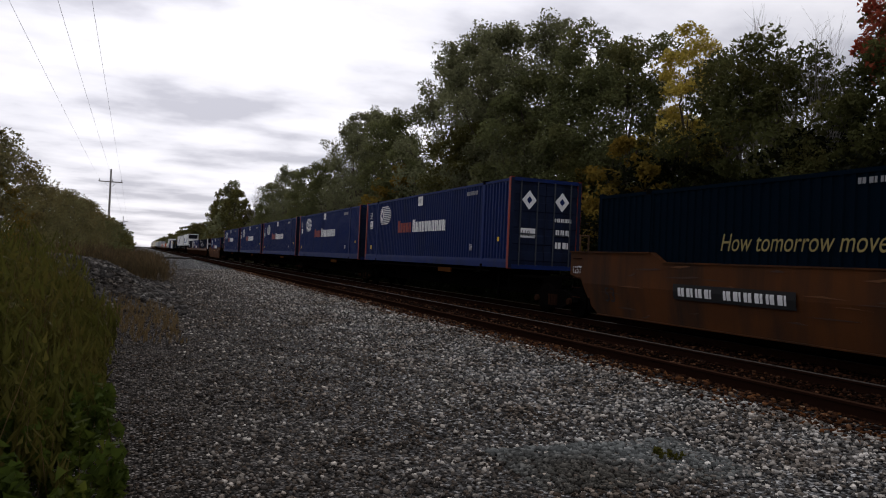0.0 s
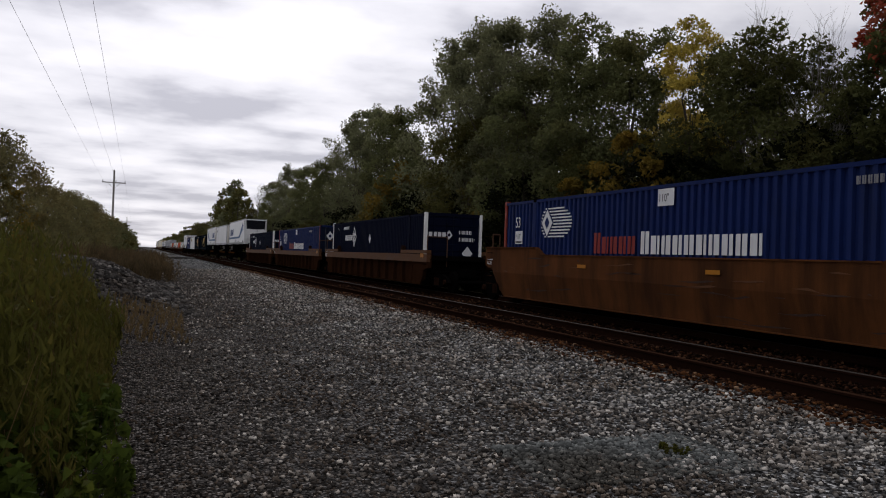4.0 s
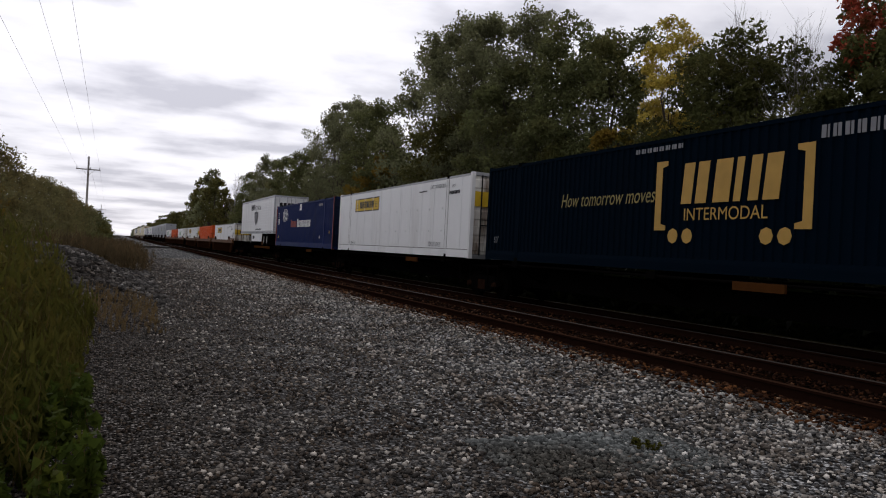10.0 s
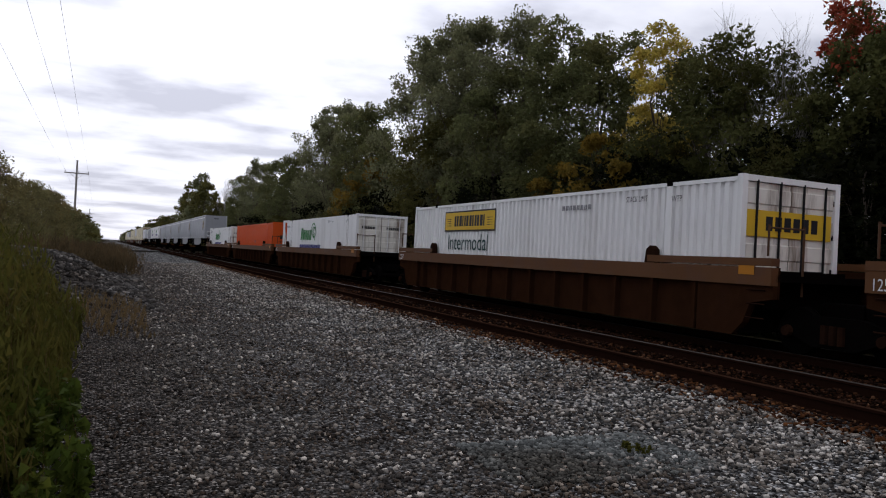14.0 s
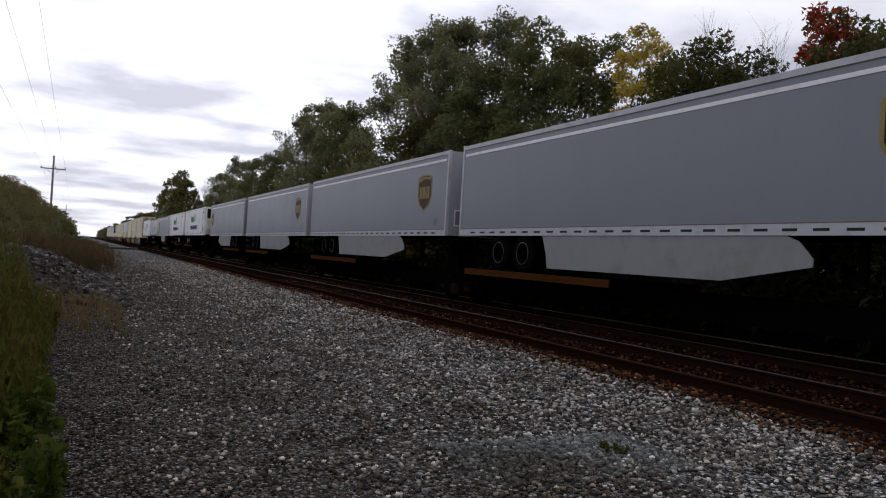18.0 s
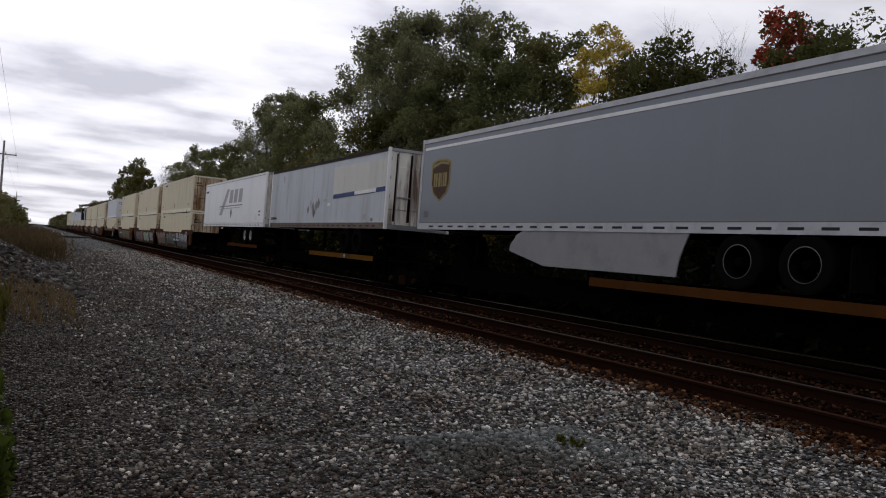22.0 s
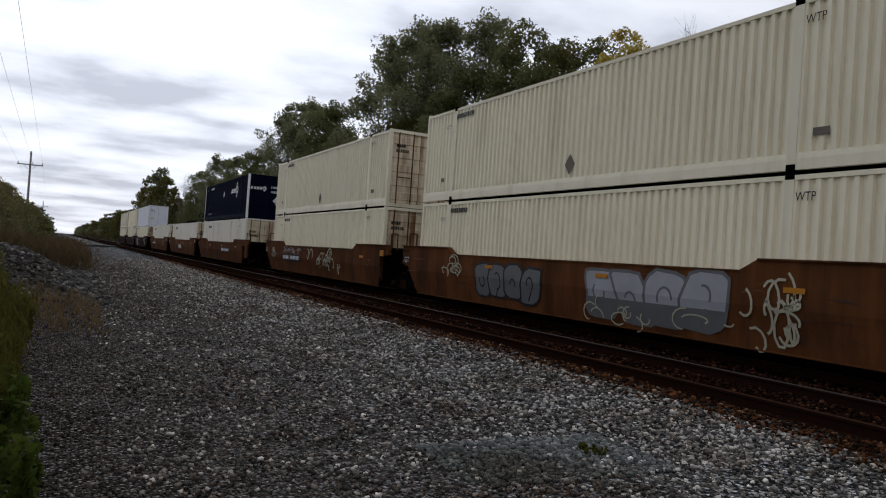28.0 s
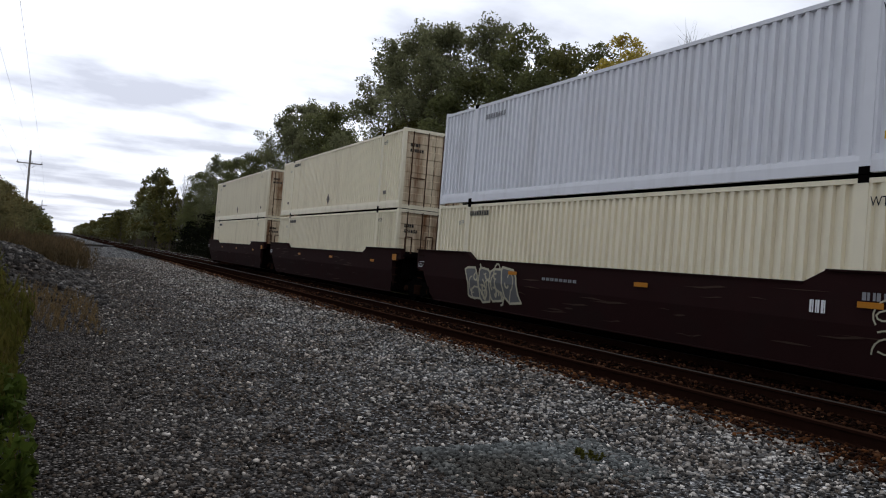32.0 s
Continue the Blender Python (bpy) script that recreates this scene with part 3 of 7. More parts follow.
def stones(name, label, mat, count, x0, x1, y0, y1, r0, r1, seed, power=1.8, sink=0.3, lean=1.0):
    """Loose stones, denser towards the camera, each an uneven lump."""
    rng = np.random.default_rng(seed)
    box = np.array([(a, b, c) for c in (-1, 1) for b in (-1, 1) for a in (-1, 1)]) * 0.72
    tri = np.array([(0, 2, 3), (0, 3, 1), (4, 5, 7), (4, 7, 6), (0, 1, 5), (0, 5, 4), (2, 6, 7), (2, 7, 3), (0, 4, 6), (0, 6, 2), (1, 3, 7), (1, 7, 5)])
    x = x0 + (x1 - x0) * rng.uniform(0, 1, count) ** lean
    y = y0 + (y1 - y0) * rng.uniform(0, 1, count) ** power
    z = np.array([ground_z(a, b) for a, b in zip(x, y)])
    size = rng.uniform(r0, r1, count) * (1 + 0.5 * (y - y0) / (y1 - y0))
    lumps = box[None] * rng.uniform(0.5, 1.2, (count, 8, 3)) * (size[:, None] * rng.uniform(0.6, 1.35, (count, 3)))[:, None, :]
    for u, v in ((1, 2), (0, 2), (0, 1)):  # tumbled about each axis in turn
        ang = rng.uniform(0, 6.283, count)
        c, q = np.cos(ang)[:, None], np.sin(ang)[:, None]
        lumps[..., u], lumps[..., v] = lumps[..., u] * c - lumps[..., v] * q, lumps[..., u] * q + lumps[..., v] * c
    pts = (lumps * np.array([1, 1, 0.75]) + np.stack([x, y, z + size * sink], -1)[:, None]).reshape(-1, 3)
    faces = (tri[None] + 8 * np.arange(count)[:, None, None]).reshape(-1, 3)
    me = bpy.data.meshes.new(name)
    me.vertices.add(len(pts))
    me.vertices.foreach_set("co", pts.ravel())
    me.loops.add(faces.size)
    me.loops.foreach_set("vertex_index", faces.ravel())
    me.polygons.add(len(faces))
    me.polygons.foreach_set("loop_start", np.arange(0, faces.size, 3))
    me.update(calc_edges=True)
    me.materials.append(mat)
    return tagged(new(name, me), label, "gravel", kind="stuff")


# ---- trees ----
def leaf_cloud(s, rng, centre, radius, count, size, squash=0.8, blade=0.0, level=False):
    c = np.array(centre)
    d = rng.normal(0, 1, (count, 3))
    d /= np.linalg.norm(d, axis=1)[:, None]
    p = c + d * (radius * rng.uniform(0.25, 1.0, (count, 1)) ** 0.5) * np.array([1, 1, squash])
    a = rng.normal(0, 1, (count, 3))
    a /= np.linalg.norm(a, axis=1)[:, None]
    b = np.cross(a, rng.normal(0, 1, (count, 3)))
    b /= np.linalg.norm(b, axis=1)[:, None]
    if level:  # leaves lie more flat than upright
        n = rng.normal(0, 0.8, (count, 3)) + np.array([0, 0, 0.6])
        n /= np.linalg.norm(n, axis=1)[:, None]
        a = np.cross(n, a)
        a /= np.linalg.norm(a, axis=1)[:, None] + 1e-6
        b = np.cross(n, a)
    k = size * rng.uniform(0.6, 1.3, (count, 1))
    if blade:
        a = a * 0.8 + np.array([0, 0, 1.0])
        b = b * blade
    a, b = a * k, b * k * 0.6
    s.append(np.stack([p - a * 0.9 - b, p - a * 0.7 + b, p + a * 1.1], 1).reshape(-1, 3))


def leaf_mesh(name, clouds, mat):
    pts = np.concatenate(clouds)
    n = len(pts) // 3
    me = bpy.data.meshes.new(name)
    me.vertices.add(len(pts))
    me.vertices.foreach_set("co", pts.ravel())
    me.loops.add(3 * n)
    me.loops.foreach_set("vertex_index", np.arange(3 * n))
    me.polygons.add(n)
    me.polygons.foreach_set("loop_start", np.arange(0, 3 * n, 3))
    me.update(calc_edges=True)
    me.materials.append(mat)
    return me


def tree(name, label, h, spread, mat, seed, leaves=9000, leaf=0.13, trunk_r=0.16, start=0.3, bark=None, clumps=90, bare=False, group="trees along the railway", top_mat=None, cut=0.8):
    """A tapered trunk with limbs and a crown of many leaf clumps."""
    leaves, leaf = int(leaves * 1.7), leaf * 0.78
    rng = np.random.default_rng(seed)
    base = thing(name, label, "tree" if h > 5 else "shrub", group)
    wood = Shape()
    bend = [Vector((0, 0, -0.6))]
    for i in range(1, 7):
        bend.append(Vector((rng.normal(0, 0.025) * h * i / 6, rng.normal(0, 0.025) * h * i / 6, h * 0.9 * i / 6)))
    for i in range(6):
        wood.tube(bend[i], bend[i + 1], trunk_r * (1 - i / 6.8), trunk_r * (1 - (i + 1) / 6.8), 7)
    clouds, upper = [], []
    lobes, sub = max(9, clumps // 4), 9
    per = leaves // (lobes * sub)
    for k in range(lobes if not bare else clumps):
        n_all = lobes if not bare else clumps
        f = start + (1 - start) * ((k + rng.uniform(0, 1)) / n_all) ** 0.85
        ang = k * 2.4 + rng.uniform(-0.6, 0.6)
        profile = math.sin(math.pi * min(1.0, (f - start + 0.12) / (1.12 - start)) ** 0.8) ** 0.7
        rad = spread * (0.2 + 0.8 * profile) * rng.uniform(0.25, 0.82)
        tip = Vector((math.cos(ang) * rad, math.sin(ang) * rad, h * f * rng.uniform(0.94, 1.02)))
        at = bend[min(5, int(max(0.12, f - 0.22) * 6))]
        mid = at.lerp(tip, 0.55) + Vector((0, 0, 0.04 * h * rng.uniform(0.3, 1)))
        r_ = trunk_r * (0.42 if not bare else 0.5) * (1.25 - f)
        wood.tube(at, mid, r_, r_ * 0.6, 5)
        wood.tube(mid, tip, r_ * 0.6, r_ * 0.22, 4)
        if bare:
            for _ in range(7):
                q = mid.lerp(tip, rng.uniform(0.2, 1.0))
                wood.tube(q, q + Vector((rng.normal(0, 0.3), rng.normal(0, 0.3), rng.uniform(0.3, 1.0))), r_ * 0.4, r_ * 0.14, 3)
            continue
        # a lobe: leafy clumps over the top of one limb, with gaps to the next lobe
        big = spread * rng.uniform(0.30, 0.50) * (1.12 - 0.42 * f)
        for j in range(sub):
            way = Vector(rng.normal(0, 1, 3))
            way.z = abs(way.z) * 0.8 + 0.1 if j % 4 else way.z
            spot = tip + way.normalized() * big * rng.uniform(0.45, 1.0)
            if h > 5 and j % 2:
                wood.tube(tip, spot, r_ * 0.25, r_ * 0.1, 3)
            into = upper if top_mat and f + 0.02 * tip.x + rng.normal(0, 0.07) > cut else clouds
            leaf_cloud(into, rng, spot, big * rng.uniform(0.38, 0.72), int(per * rng.uniform(0.6, 1.4)), leaf, level=True)
    part("trunk", wood, bark or BARK, base)
    for clump, paint in ((clouds, mat), (upper, top_mat)):
        if clump:
            ob = new("crown", leaf_mesh("crown", clump, paint))
            ob.parent = base
    return base


TALL_LABEL = "tall dark green broadleaf tree in the wood behind the train"
MID_LABEL = "green broadleaf tree with some yellowing leaves behind the train"
PROTO = {
    "tall": [tree("broadleaf_tree", TALL_LABEL, 17, 3.9, LEAF_DARK, 11 + i, 10500, 0.145, 0.26, 0.28, clumps=105 + 12 * i) for i in range(3)],
    "mid": [tree("broadleaf_tree", MID_LABEL, 13, 3.6, LEAF_MID, 21 + i, 10500, 0.14, 0.2, 0.2, clumps=90 + 15 * i) for i in range(2)],
    "near": [tree("broadleaf_tree", "dark olive broadleaf tree near the line", 10, 3.2, LEAF_DUSK, 35, 8500, 0.12, 0.15, 0.15, clumps=84)],
    "olive": [tree("broadleaf_tree", "olive green broadleaf tree turning in autumn", 10, 3.2, LEAF_OLIVE, 31, 8000, 0.13, 0.15, 0.15, clumps=80)],
    "yellow": [tree("yellow_tree", "autumn tree with bright yellow leaves", 12, 2.1, LEAF_OLIVE, 41, 4300, 0.115, 0.12, 0.2, clumps=60, top_mat=LEAF_YELLOW, cut=0.62)],
    "red": [tree("red_maple", "maple with red and green autumn leaves", 11, 2.6, LEAF_DUSK, 51, 11000, 0.125, 0.16, 0.25, clumps=110, top_mat=LEAF_RED, cut=0.93)],
    "bare": [tree("bare_tree", "leafless tree with pale thin twigs", 12, 2.0, None, 61, trunk_r=0.085, start=0.45, bark=PALE_BARK, clumps=46, bare=True)],
    "shrub": [tree("shrub", "leafy shrub on the edge of the wood, coloured near black for shade", 5, 2.3, LEAF_SHADE, 71, 2500, 0.12, 0.07, 0.05, clumps=50, group="shrubs along the railway"),
              tree("shrub", "shrub beside the line, coloured near black for shade", 5, 2.3, LEAF_SHADE, 72, 2500, 0.12, 0.07, 0.05, clumps=50, group="shrubs along the railway")],
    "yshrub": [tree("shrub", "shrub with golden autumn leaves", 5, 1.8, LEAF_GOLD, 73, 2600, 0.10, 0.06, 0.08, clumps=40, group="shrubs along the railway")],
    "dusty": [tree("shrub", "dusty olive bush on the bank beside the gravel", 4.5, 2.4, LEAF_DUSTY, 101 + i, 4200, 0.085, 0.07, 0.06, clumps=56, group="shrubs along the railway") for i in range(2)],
    "deep": [tree("broadleaf_tree", "broadleaf tree deeper in the wood, coloured near black for shade", 11, 3.6, LEAF_SHADE, 81, 1500, 0.30, 0.2, 0.1, clumps=70)],
    "far": [tree("broadleaf_tree", "distant dark green broadleaf tree", 13, 4.0, LEAF_DARK, 91, 1500, 0.38, 0.2, 0.1, clumps=60),
            tree("broadleaf_tree", "distant olive green broadleaf tree", 13, 4.0, LEAF_OLIVE, 92, 1500, 0.38, 0.2, 0.1, clumps=60)],
    "farshrub": [tree("shrub", "distant shrub beside the line", 5, 2.4, LEAF_OLIVE, 93, 1100, 0.2, 0.07, 0.03, clumps=36, group="shrubs along the railway"),
                 tree("shrub", "distant green shrub beside the line", 5, 2.4, LEAF_MID, 94, 1100, 0.2, 0.07, 0.03, clumps=36, group="shrubs along the railway")],
}
_used, _tops = set(), {}


def plant(kind, x, y, h, turn, wide=1.0):
    proto = PROTO[kind][int(turn * 7) % len(PROTO[kind])]
    if proto.name not in _tops:
        _tops[proto.name] = max(p.co.z for c in proto.children for p in c.data.vertices)
    k = h / _tops[proto.name]
    m = pose(x, y, ground_z(x, y), 0, 0, math.degrees(turn) * 40 % 360)
    ob = proto
    if proto.name in _used:
        ob = copy_thing(proto, m)
    else:
        _used.add(proto.name)
        ob.matrix_basis = m
    ob.scale = (k * wide, k * wide, k)


rt = random.Random(5)
# the edge of the wood, tree by tree
for kind, x, y, h in (
        ("tall", 22.0, 53.4, 19.9), ("tall", 22.5, 49.0, 19.4), ("tall", 22.0, 44.6, 18.7), ("tall", 22.3, 39.3, 17.3), ("mid", 22, 34.6, 15.2), ("mid", 22, 30.6, 13.9),
        ("mid", 20.5, 39.0, 13.6), ("olive", 20.3, 46.5, 12.0), ("mid", 21.0, 60.8, 12.2), ("mid", 22, 66.5, 16.5), ("tall", 22, 72, 17.2), ("tall", 22, 78.5, 18.7), ("tall", 22.5, 85.5, 18.3),
        ("mid", 21, 93, 14.6), ("mid", 21, 101, 14.2), ("tall", 21.5, 112, 15.0), ("tall", 21.5, 124, 16.8), ("mid", 21, 133, 14.6), ("mid", 21, 143, 11.2),
        ("bare", 22, 152, 15.6), ("bare", 22, 160, 17), ("far", 21, 170, 14), ("far", 21, 190, 18), ("far", 21, 203, 21.0), ("far", 21.5, 216, 20), ("far", 22, 236, 18), ("far", 22, 258, 17),
        ("yellow", 22.0, 26.4, 13.3), ("yellow", 23.0, 28.3, 12.5), ("near", 22.5, 24.0, 12.1), ("bare", 22.2, 22.7, 13.2), ("near", 21.8, 21.4, 11.8), ("bare", 22.0, 19.5, 11.9),
        ("red", 22.2, 16.8, 11.6), ("near", 22, 14.4, 10.9), ("near", 21.5, 11.0, 10.2), ("near", 22, 7.5, 9.6), ("near", 23, 3.0, 10.0), ("near", 20.6, 18.4, 7.4), ("near", 20.4, 32.5, 8.6),
        ("yshrub", 20.0, 28.5, 8.4), ("yshrub", 19.6, 25.6, 6.8), ("yshrub", 19.8, 31.5, 7.2), ("yshrub", 20.0, 61.0, 10.5), ("yshrub", 19.8, 65.0, 9.6), ("yshrub", 19.6, 41.5, 6.6)):
    plant(kind, x, y, h, rt.uniform(0, 6.28))
# understorey before the wood
y = 5.0
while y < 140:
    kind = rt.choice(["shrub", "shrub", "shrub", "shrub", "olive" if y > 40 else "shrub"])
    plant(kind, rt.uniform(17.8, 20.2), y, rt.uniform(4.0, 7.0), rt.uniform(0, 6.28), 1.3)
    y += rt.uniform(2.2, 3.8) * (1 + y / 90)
# tall shrubs at the foot of the trees, shade put into their colour
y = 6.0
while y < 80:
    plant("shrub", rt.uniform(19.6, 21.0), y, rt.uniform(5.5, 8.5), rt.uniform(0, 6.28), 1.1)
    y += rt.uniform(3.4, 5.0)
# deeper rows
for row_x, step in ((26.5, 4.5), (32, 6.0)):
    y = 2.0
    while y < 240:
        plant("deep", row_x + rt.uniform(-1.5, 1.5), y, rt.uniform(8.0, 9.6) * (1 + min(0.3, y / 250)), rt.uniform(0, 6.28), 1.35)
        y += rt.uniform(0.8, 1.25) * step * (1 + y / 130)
# an added row that closes the bright gaps under the train
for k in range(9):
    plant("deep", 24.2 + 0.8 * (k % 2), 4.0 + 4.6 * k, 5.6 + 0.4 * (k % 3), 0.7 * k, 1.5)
y = 275.0
while y < 1500:
    plant("far", rt.uniform(20, 25), y, rt.uniform(11, 14), rt.uniform(0, 6.28), 1.6)
    y += rt.uniform(8, 12) * (1 + (y - 270) / 300)
# thicket on the camera's side of the line
for kind, x, y, h in (("dusty", -6.2, 24, 4.4), ("dusty", -5.6, 29, 4.8), ("dusty", -5.4, 34, 4.8), ("dusty", -5.0, 39, 4.4), ("dusty", -4.8, 44, 4.2),
                      ("dusty", -5.0, 49, 4.3), ("dusty", -4.6, 54, 4.4), ("dusty", -4.8, 60, 4.8), ("dusty", -4.6, 67, 4.9), ("dusty", -4.2, 73, 4.9), ("dusty", -4.8, 79, 5.2),
                      ("yshrub", -5.8, 20, 2.4), ("yshrub", -6.0, 26, 3.0), ("dusty", -6.8, 17, 3.8), ("dusty", -7.8, 20, 4.8), ("yshrub", -4.6, 30, 2.8), ("dusty", -4.2, 36, 2.4)):
    plant(kind, x, y, h * 1.1, rt.uniform(0, 6.28), 1.05)
y = 85.0
while y < 1000:
    plant("farshrub", rt.uniform(-5.8, -3.6) - max(0, y - 150) * 0.012, y, rt.uniform(4.2, 5.6) * (1 + max(0, y - 200) / 500), rt.uniform(0, 6.28), 1.4)
    y += rt.uniform(4, 6.5) * (1 + y / 150)


# ---- weeds on the camera's side ----
def weeds(name, label, mats, count, spots, seed, h0, h1, leaf, per, blade=0.35, taper=False):
    rng = np.random.default_rng(seed)
    clouds, stems = [], Shape()
    for _ in range(count):
        x, y = spots(rng)
        z = ground_z(x, y)
        h = rng.uniform(h0, h1) * (min(1.0, max(0.25, 0.15 - x / 1.6)) if taper else 1.0)
        top = Vector((x + rng.normal(0, 0.12) * h, y + rng.normal(0, 0.12) * h, z + h))
        stems.tube((x, y, z - 0.05), top, 0.006, 0.002, 3)
        for k in range(3):
            f = 0.35 + 0.3 * k
            c = Vector((x, y, z)).lerp(top, f)
            leaf_cloud(clouds, rng, c, h * 0.17, per, leaf, 1.6, blade)
    ob = tagged(new(name, leaf_mesh(name, clouds, mats[0])), label, "weeds", kind="stuff")
    st = tagged(new("weed_stems", stems.mesh("weed_stems", mats[1])), "thin dry upright weed stems", "weeds", kind="stuff")
    return ob, st


weeds("tall_weeds", "tall olive weeds growing along the gravel", [LEAF_GRASS, LEAF_STRAW], 1500,
      lambda g: (g.uniform(-4.5, -0.75) if g.uniform() < 0.7 else g.uniform(-1.6, -0.35), g.uniform(4.8, 13.5)), 3, 0.6, 1.5, 0.055, 12, 0.5, True)
weeds("leafy_weeds", "bushy olive weeds along the gravel", [LEAF_GRASS, LEAF_STRAW], 300,
      lambda g: (g.uniform(-4.5, -0.8), g.uniform(5.0, 13.0)), 13, 0.5, 1.35, 0.045, 30, 0.0, True)
weeds("yellow_flowers", "small yellow flowers on tall weeds", [LEAF_BLOOM, LEAF_STRAW], 44,
      lambda g: (g.uniform(-3.0, -1.2), g.uniform(5.2, 9.0)), 14, 0.8, 1.15, 0.022, 5, 0.0)
weeds("bank_weeds", "brownish weeds on the gravel bank", [LEAF_BRACKEN, LEAF_STRAW], 1300,
      lambda g: (g.uniform(-5.5, 1.35), 34 + 70 * g.uniform() ** 1.5), 4, 0.5, 1.15, 0.10, 9)
weeds("low_green_plants", "low bright green plants at the edge of the gravel", [LEAF_LUSH, LEAF_STRAW], 460,
      lambda g: (-0.02 - 2.1 * g.uniform() ** 0.7, g.uniform(3.7, 7.5)), 5, 0.10, 0.40, 0.045, 16, 0.0)
weeds("dry_grass", "dry reddish grass at the edge of the gravel", [LEAF_STRAW, LEAF_STRAW], 300,
      lambda g: (g.uniform(-0.7, 0.8), g.uniform(13, 20)), 6, 0.06, 0.22, 0.03, 6)
# added growth that closes the view under the train, shade in its colour
weeds("undergrowth", "dense added undergrowth at the foot of the wood, shade in its colour", [LEAF_SHADE, LEAF_SHADE], 1500,
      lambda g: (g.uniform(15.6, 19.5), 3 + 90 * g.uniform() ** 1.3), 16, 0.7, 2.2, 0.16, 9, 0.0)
weeds("gravel_weed", "small green weed growing in the gravel", [LEAF_GRASS, LEAF_STRAW], 16,
      lambda g: (4.15 + g.normal(0, 0.07), 5.05 + g.normal(0, 0.07)), 7, 0.03, 0.08, 0.018, 9, 0.0)

# ---- utility poles and wires ----
WIRE = surface("bare_aluminium_wire", (0.45, 0.45, 0.46), 0.5, 0.0, var=0.1)


def utility_pole(x, y, top):
    base = thing("utility_pole", "weathered wooden utility pole with one crossarm", "utility pole", "poles along the line")
    z = ground_z(x, y)
    base.matrix_basis = pose(x, y, z)
    h = top - z
    part("pole", Shape().tube((0, 0, -0.5), (0, 0, h), 0.17, 0.11, 10), POLE_WOOD, base)
    part("crossarm", Shape().box(-1.45, 1.45, -0.16, -0.05, h - 1.75, h - 1.62), POLE_WOOD, base)
    for sx in (-1, 1):
        part("brace", Shape().tube((sx * 0.75, -0.1, h - 1.75), (0, -0.1, h - 2.5), 0.02, 0.02, 5), POLE_WOOD, base)
    for dx in (-1.35, 0.25, 1.35):
        part("insulator", Shape().tube((dx, -0.1, h - 1.62), (dx, -0.1, h - 1.36), 0.05, 0.035, 8), GREY_RAIL, base)
    return (x, y, h - 1.36 + z)


POLES = [utility_pole(-2.4, -62, 11.9), utility_pole(-4.1, 108, 11.4), utility_pole(-6.0, 277, 11.3), utility_pole(-9.0, 445, 11.3), utility_pole(-11.4, 615, 11.3)]
for k, dx in enumerate((-1.35, 0.25, 1.35)):
    cu = bpy.data.curves.new("power_wire", "CURVE")
    cu.dimensions, cu.bevel_depth = "3D", 0.0065
    sp = cu.splines.new("POLY")
    pts = []
    for (x0, y0, z0), (x1, y1, z1) in zip(POLES, POLES[1:]):
        for i in range(25):
            f = i / 24
            pts.append((x0 + (x1 - x0) * f + dx, y0 + (y1 - y0) * f, z0 + (z1 - z0) * f - 0.5 * 4 * f * (1 - f)))
    sp.points.add(len(pts) - 1)
    for p_, c_ in zip(sp.points, pts):
        p_.co = (*c_, 1)
    cu.materials.append(WIRE)
    tmp = new("wire_curve", cu)
    me = bpy.data.meshes.new_from_object(tmp)
    bpy.data.objects.remove(tmp)
    tagged(new("power_wire", me), "thin dark power wire between the poles", "wire", "wires along the line")


# ---- the train: y = 0 is a unit's leading end, x = 0 the middle of its track ----
MOVERS = []
SIDE = -WIDE / 2


def corrugated(s, x, y0, y1, z0, z1, pitch=0.225, depth=0.055, mi=0):
    n = max(1, round((y1 - y0) / pitch))
    p = (y1 - y0) / n
    inward = depth if x < 0 else -depth
    line = []
    for i in range(n):
        a = y0 + i * p
        line += [(x, a), (x, a + 0.40 * p), (x + inward, a + 0.50 * p), (x + inward, a + 0.90 * p)]
    line.append((x, y1))
    n, c = len(s.v), len(line)
    s.v += [(a, b, z0) for a, b in line] + [(a, b, z1) for a, b in line]
    s.f += [(n + i, n + i + 1, n + c + i + 1, n + c + i) if x > 0 else (n + i + 1, n + i, n + c + i, n + c + i + 1) for i in range(c - 1)]
    s.m += [mi] * (c - 1)
    return s


def seamed(s, x, y0, y1, z0, z1, pitch=1.22, rise=0.008, width=0.045):
    """A flat sheet with raised riveted seams, in one piece."""
    out = rise if x > 0 else -rise
    line = [(x, y0)]
    y = y0 + pitch * 0.5
    while y < y1 - 0.3:
        line += [(x, y), (x + out, y + 0.004), (x + out, y + width), (x, y + width + 0.004)]
        y += pitch
    line.append((x, y1))
    k = -0.05 if x > 0 else 0.05
    n, c = len(s.v), len(line)
    ring = line + [(x + k, y1), (x + k, y0)]
    c = len(ring)
    s.v += [(a, b, z0) for a, b in ring] + [(a, b, z1) for a, b in ring]
    s.f += [(n + i, n + (i + 1) % c, n + c + (i + 1) % c, n + c + i) for i in range(c)]
    s.f += [tuple(range(n + c - 1, n - 1, -1)), tuple(range(n + c, n + 2 * c))]
    s.m += [0] * (c + 2)
    return s


def ribbed_sheet(s, x, y0, y1, z0, z1, pitch=0.2):
    """A sheet with thin ribs that run along the trailer, in one piece."""
    out, k = (0.012, -0.05) if x > 0 else (-0.012, 0.05)
    line = [(x, z0)]
    z = z0 + pitch / 2
    while z < z1 - 0.05:
        line += [(x, z), (x + out, z + 0.014), (x, z + 0.03)]
        z += pitch
    line += [(x, z1), (x + k, z1), (x + k, z0)]
    return s.prism(line, "y", y0, y1)


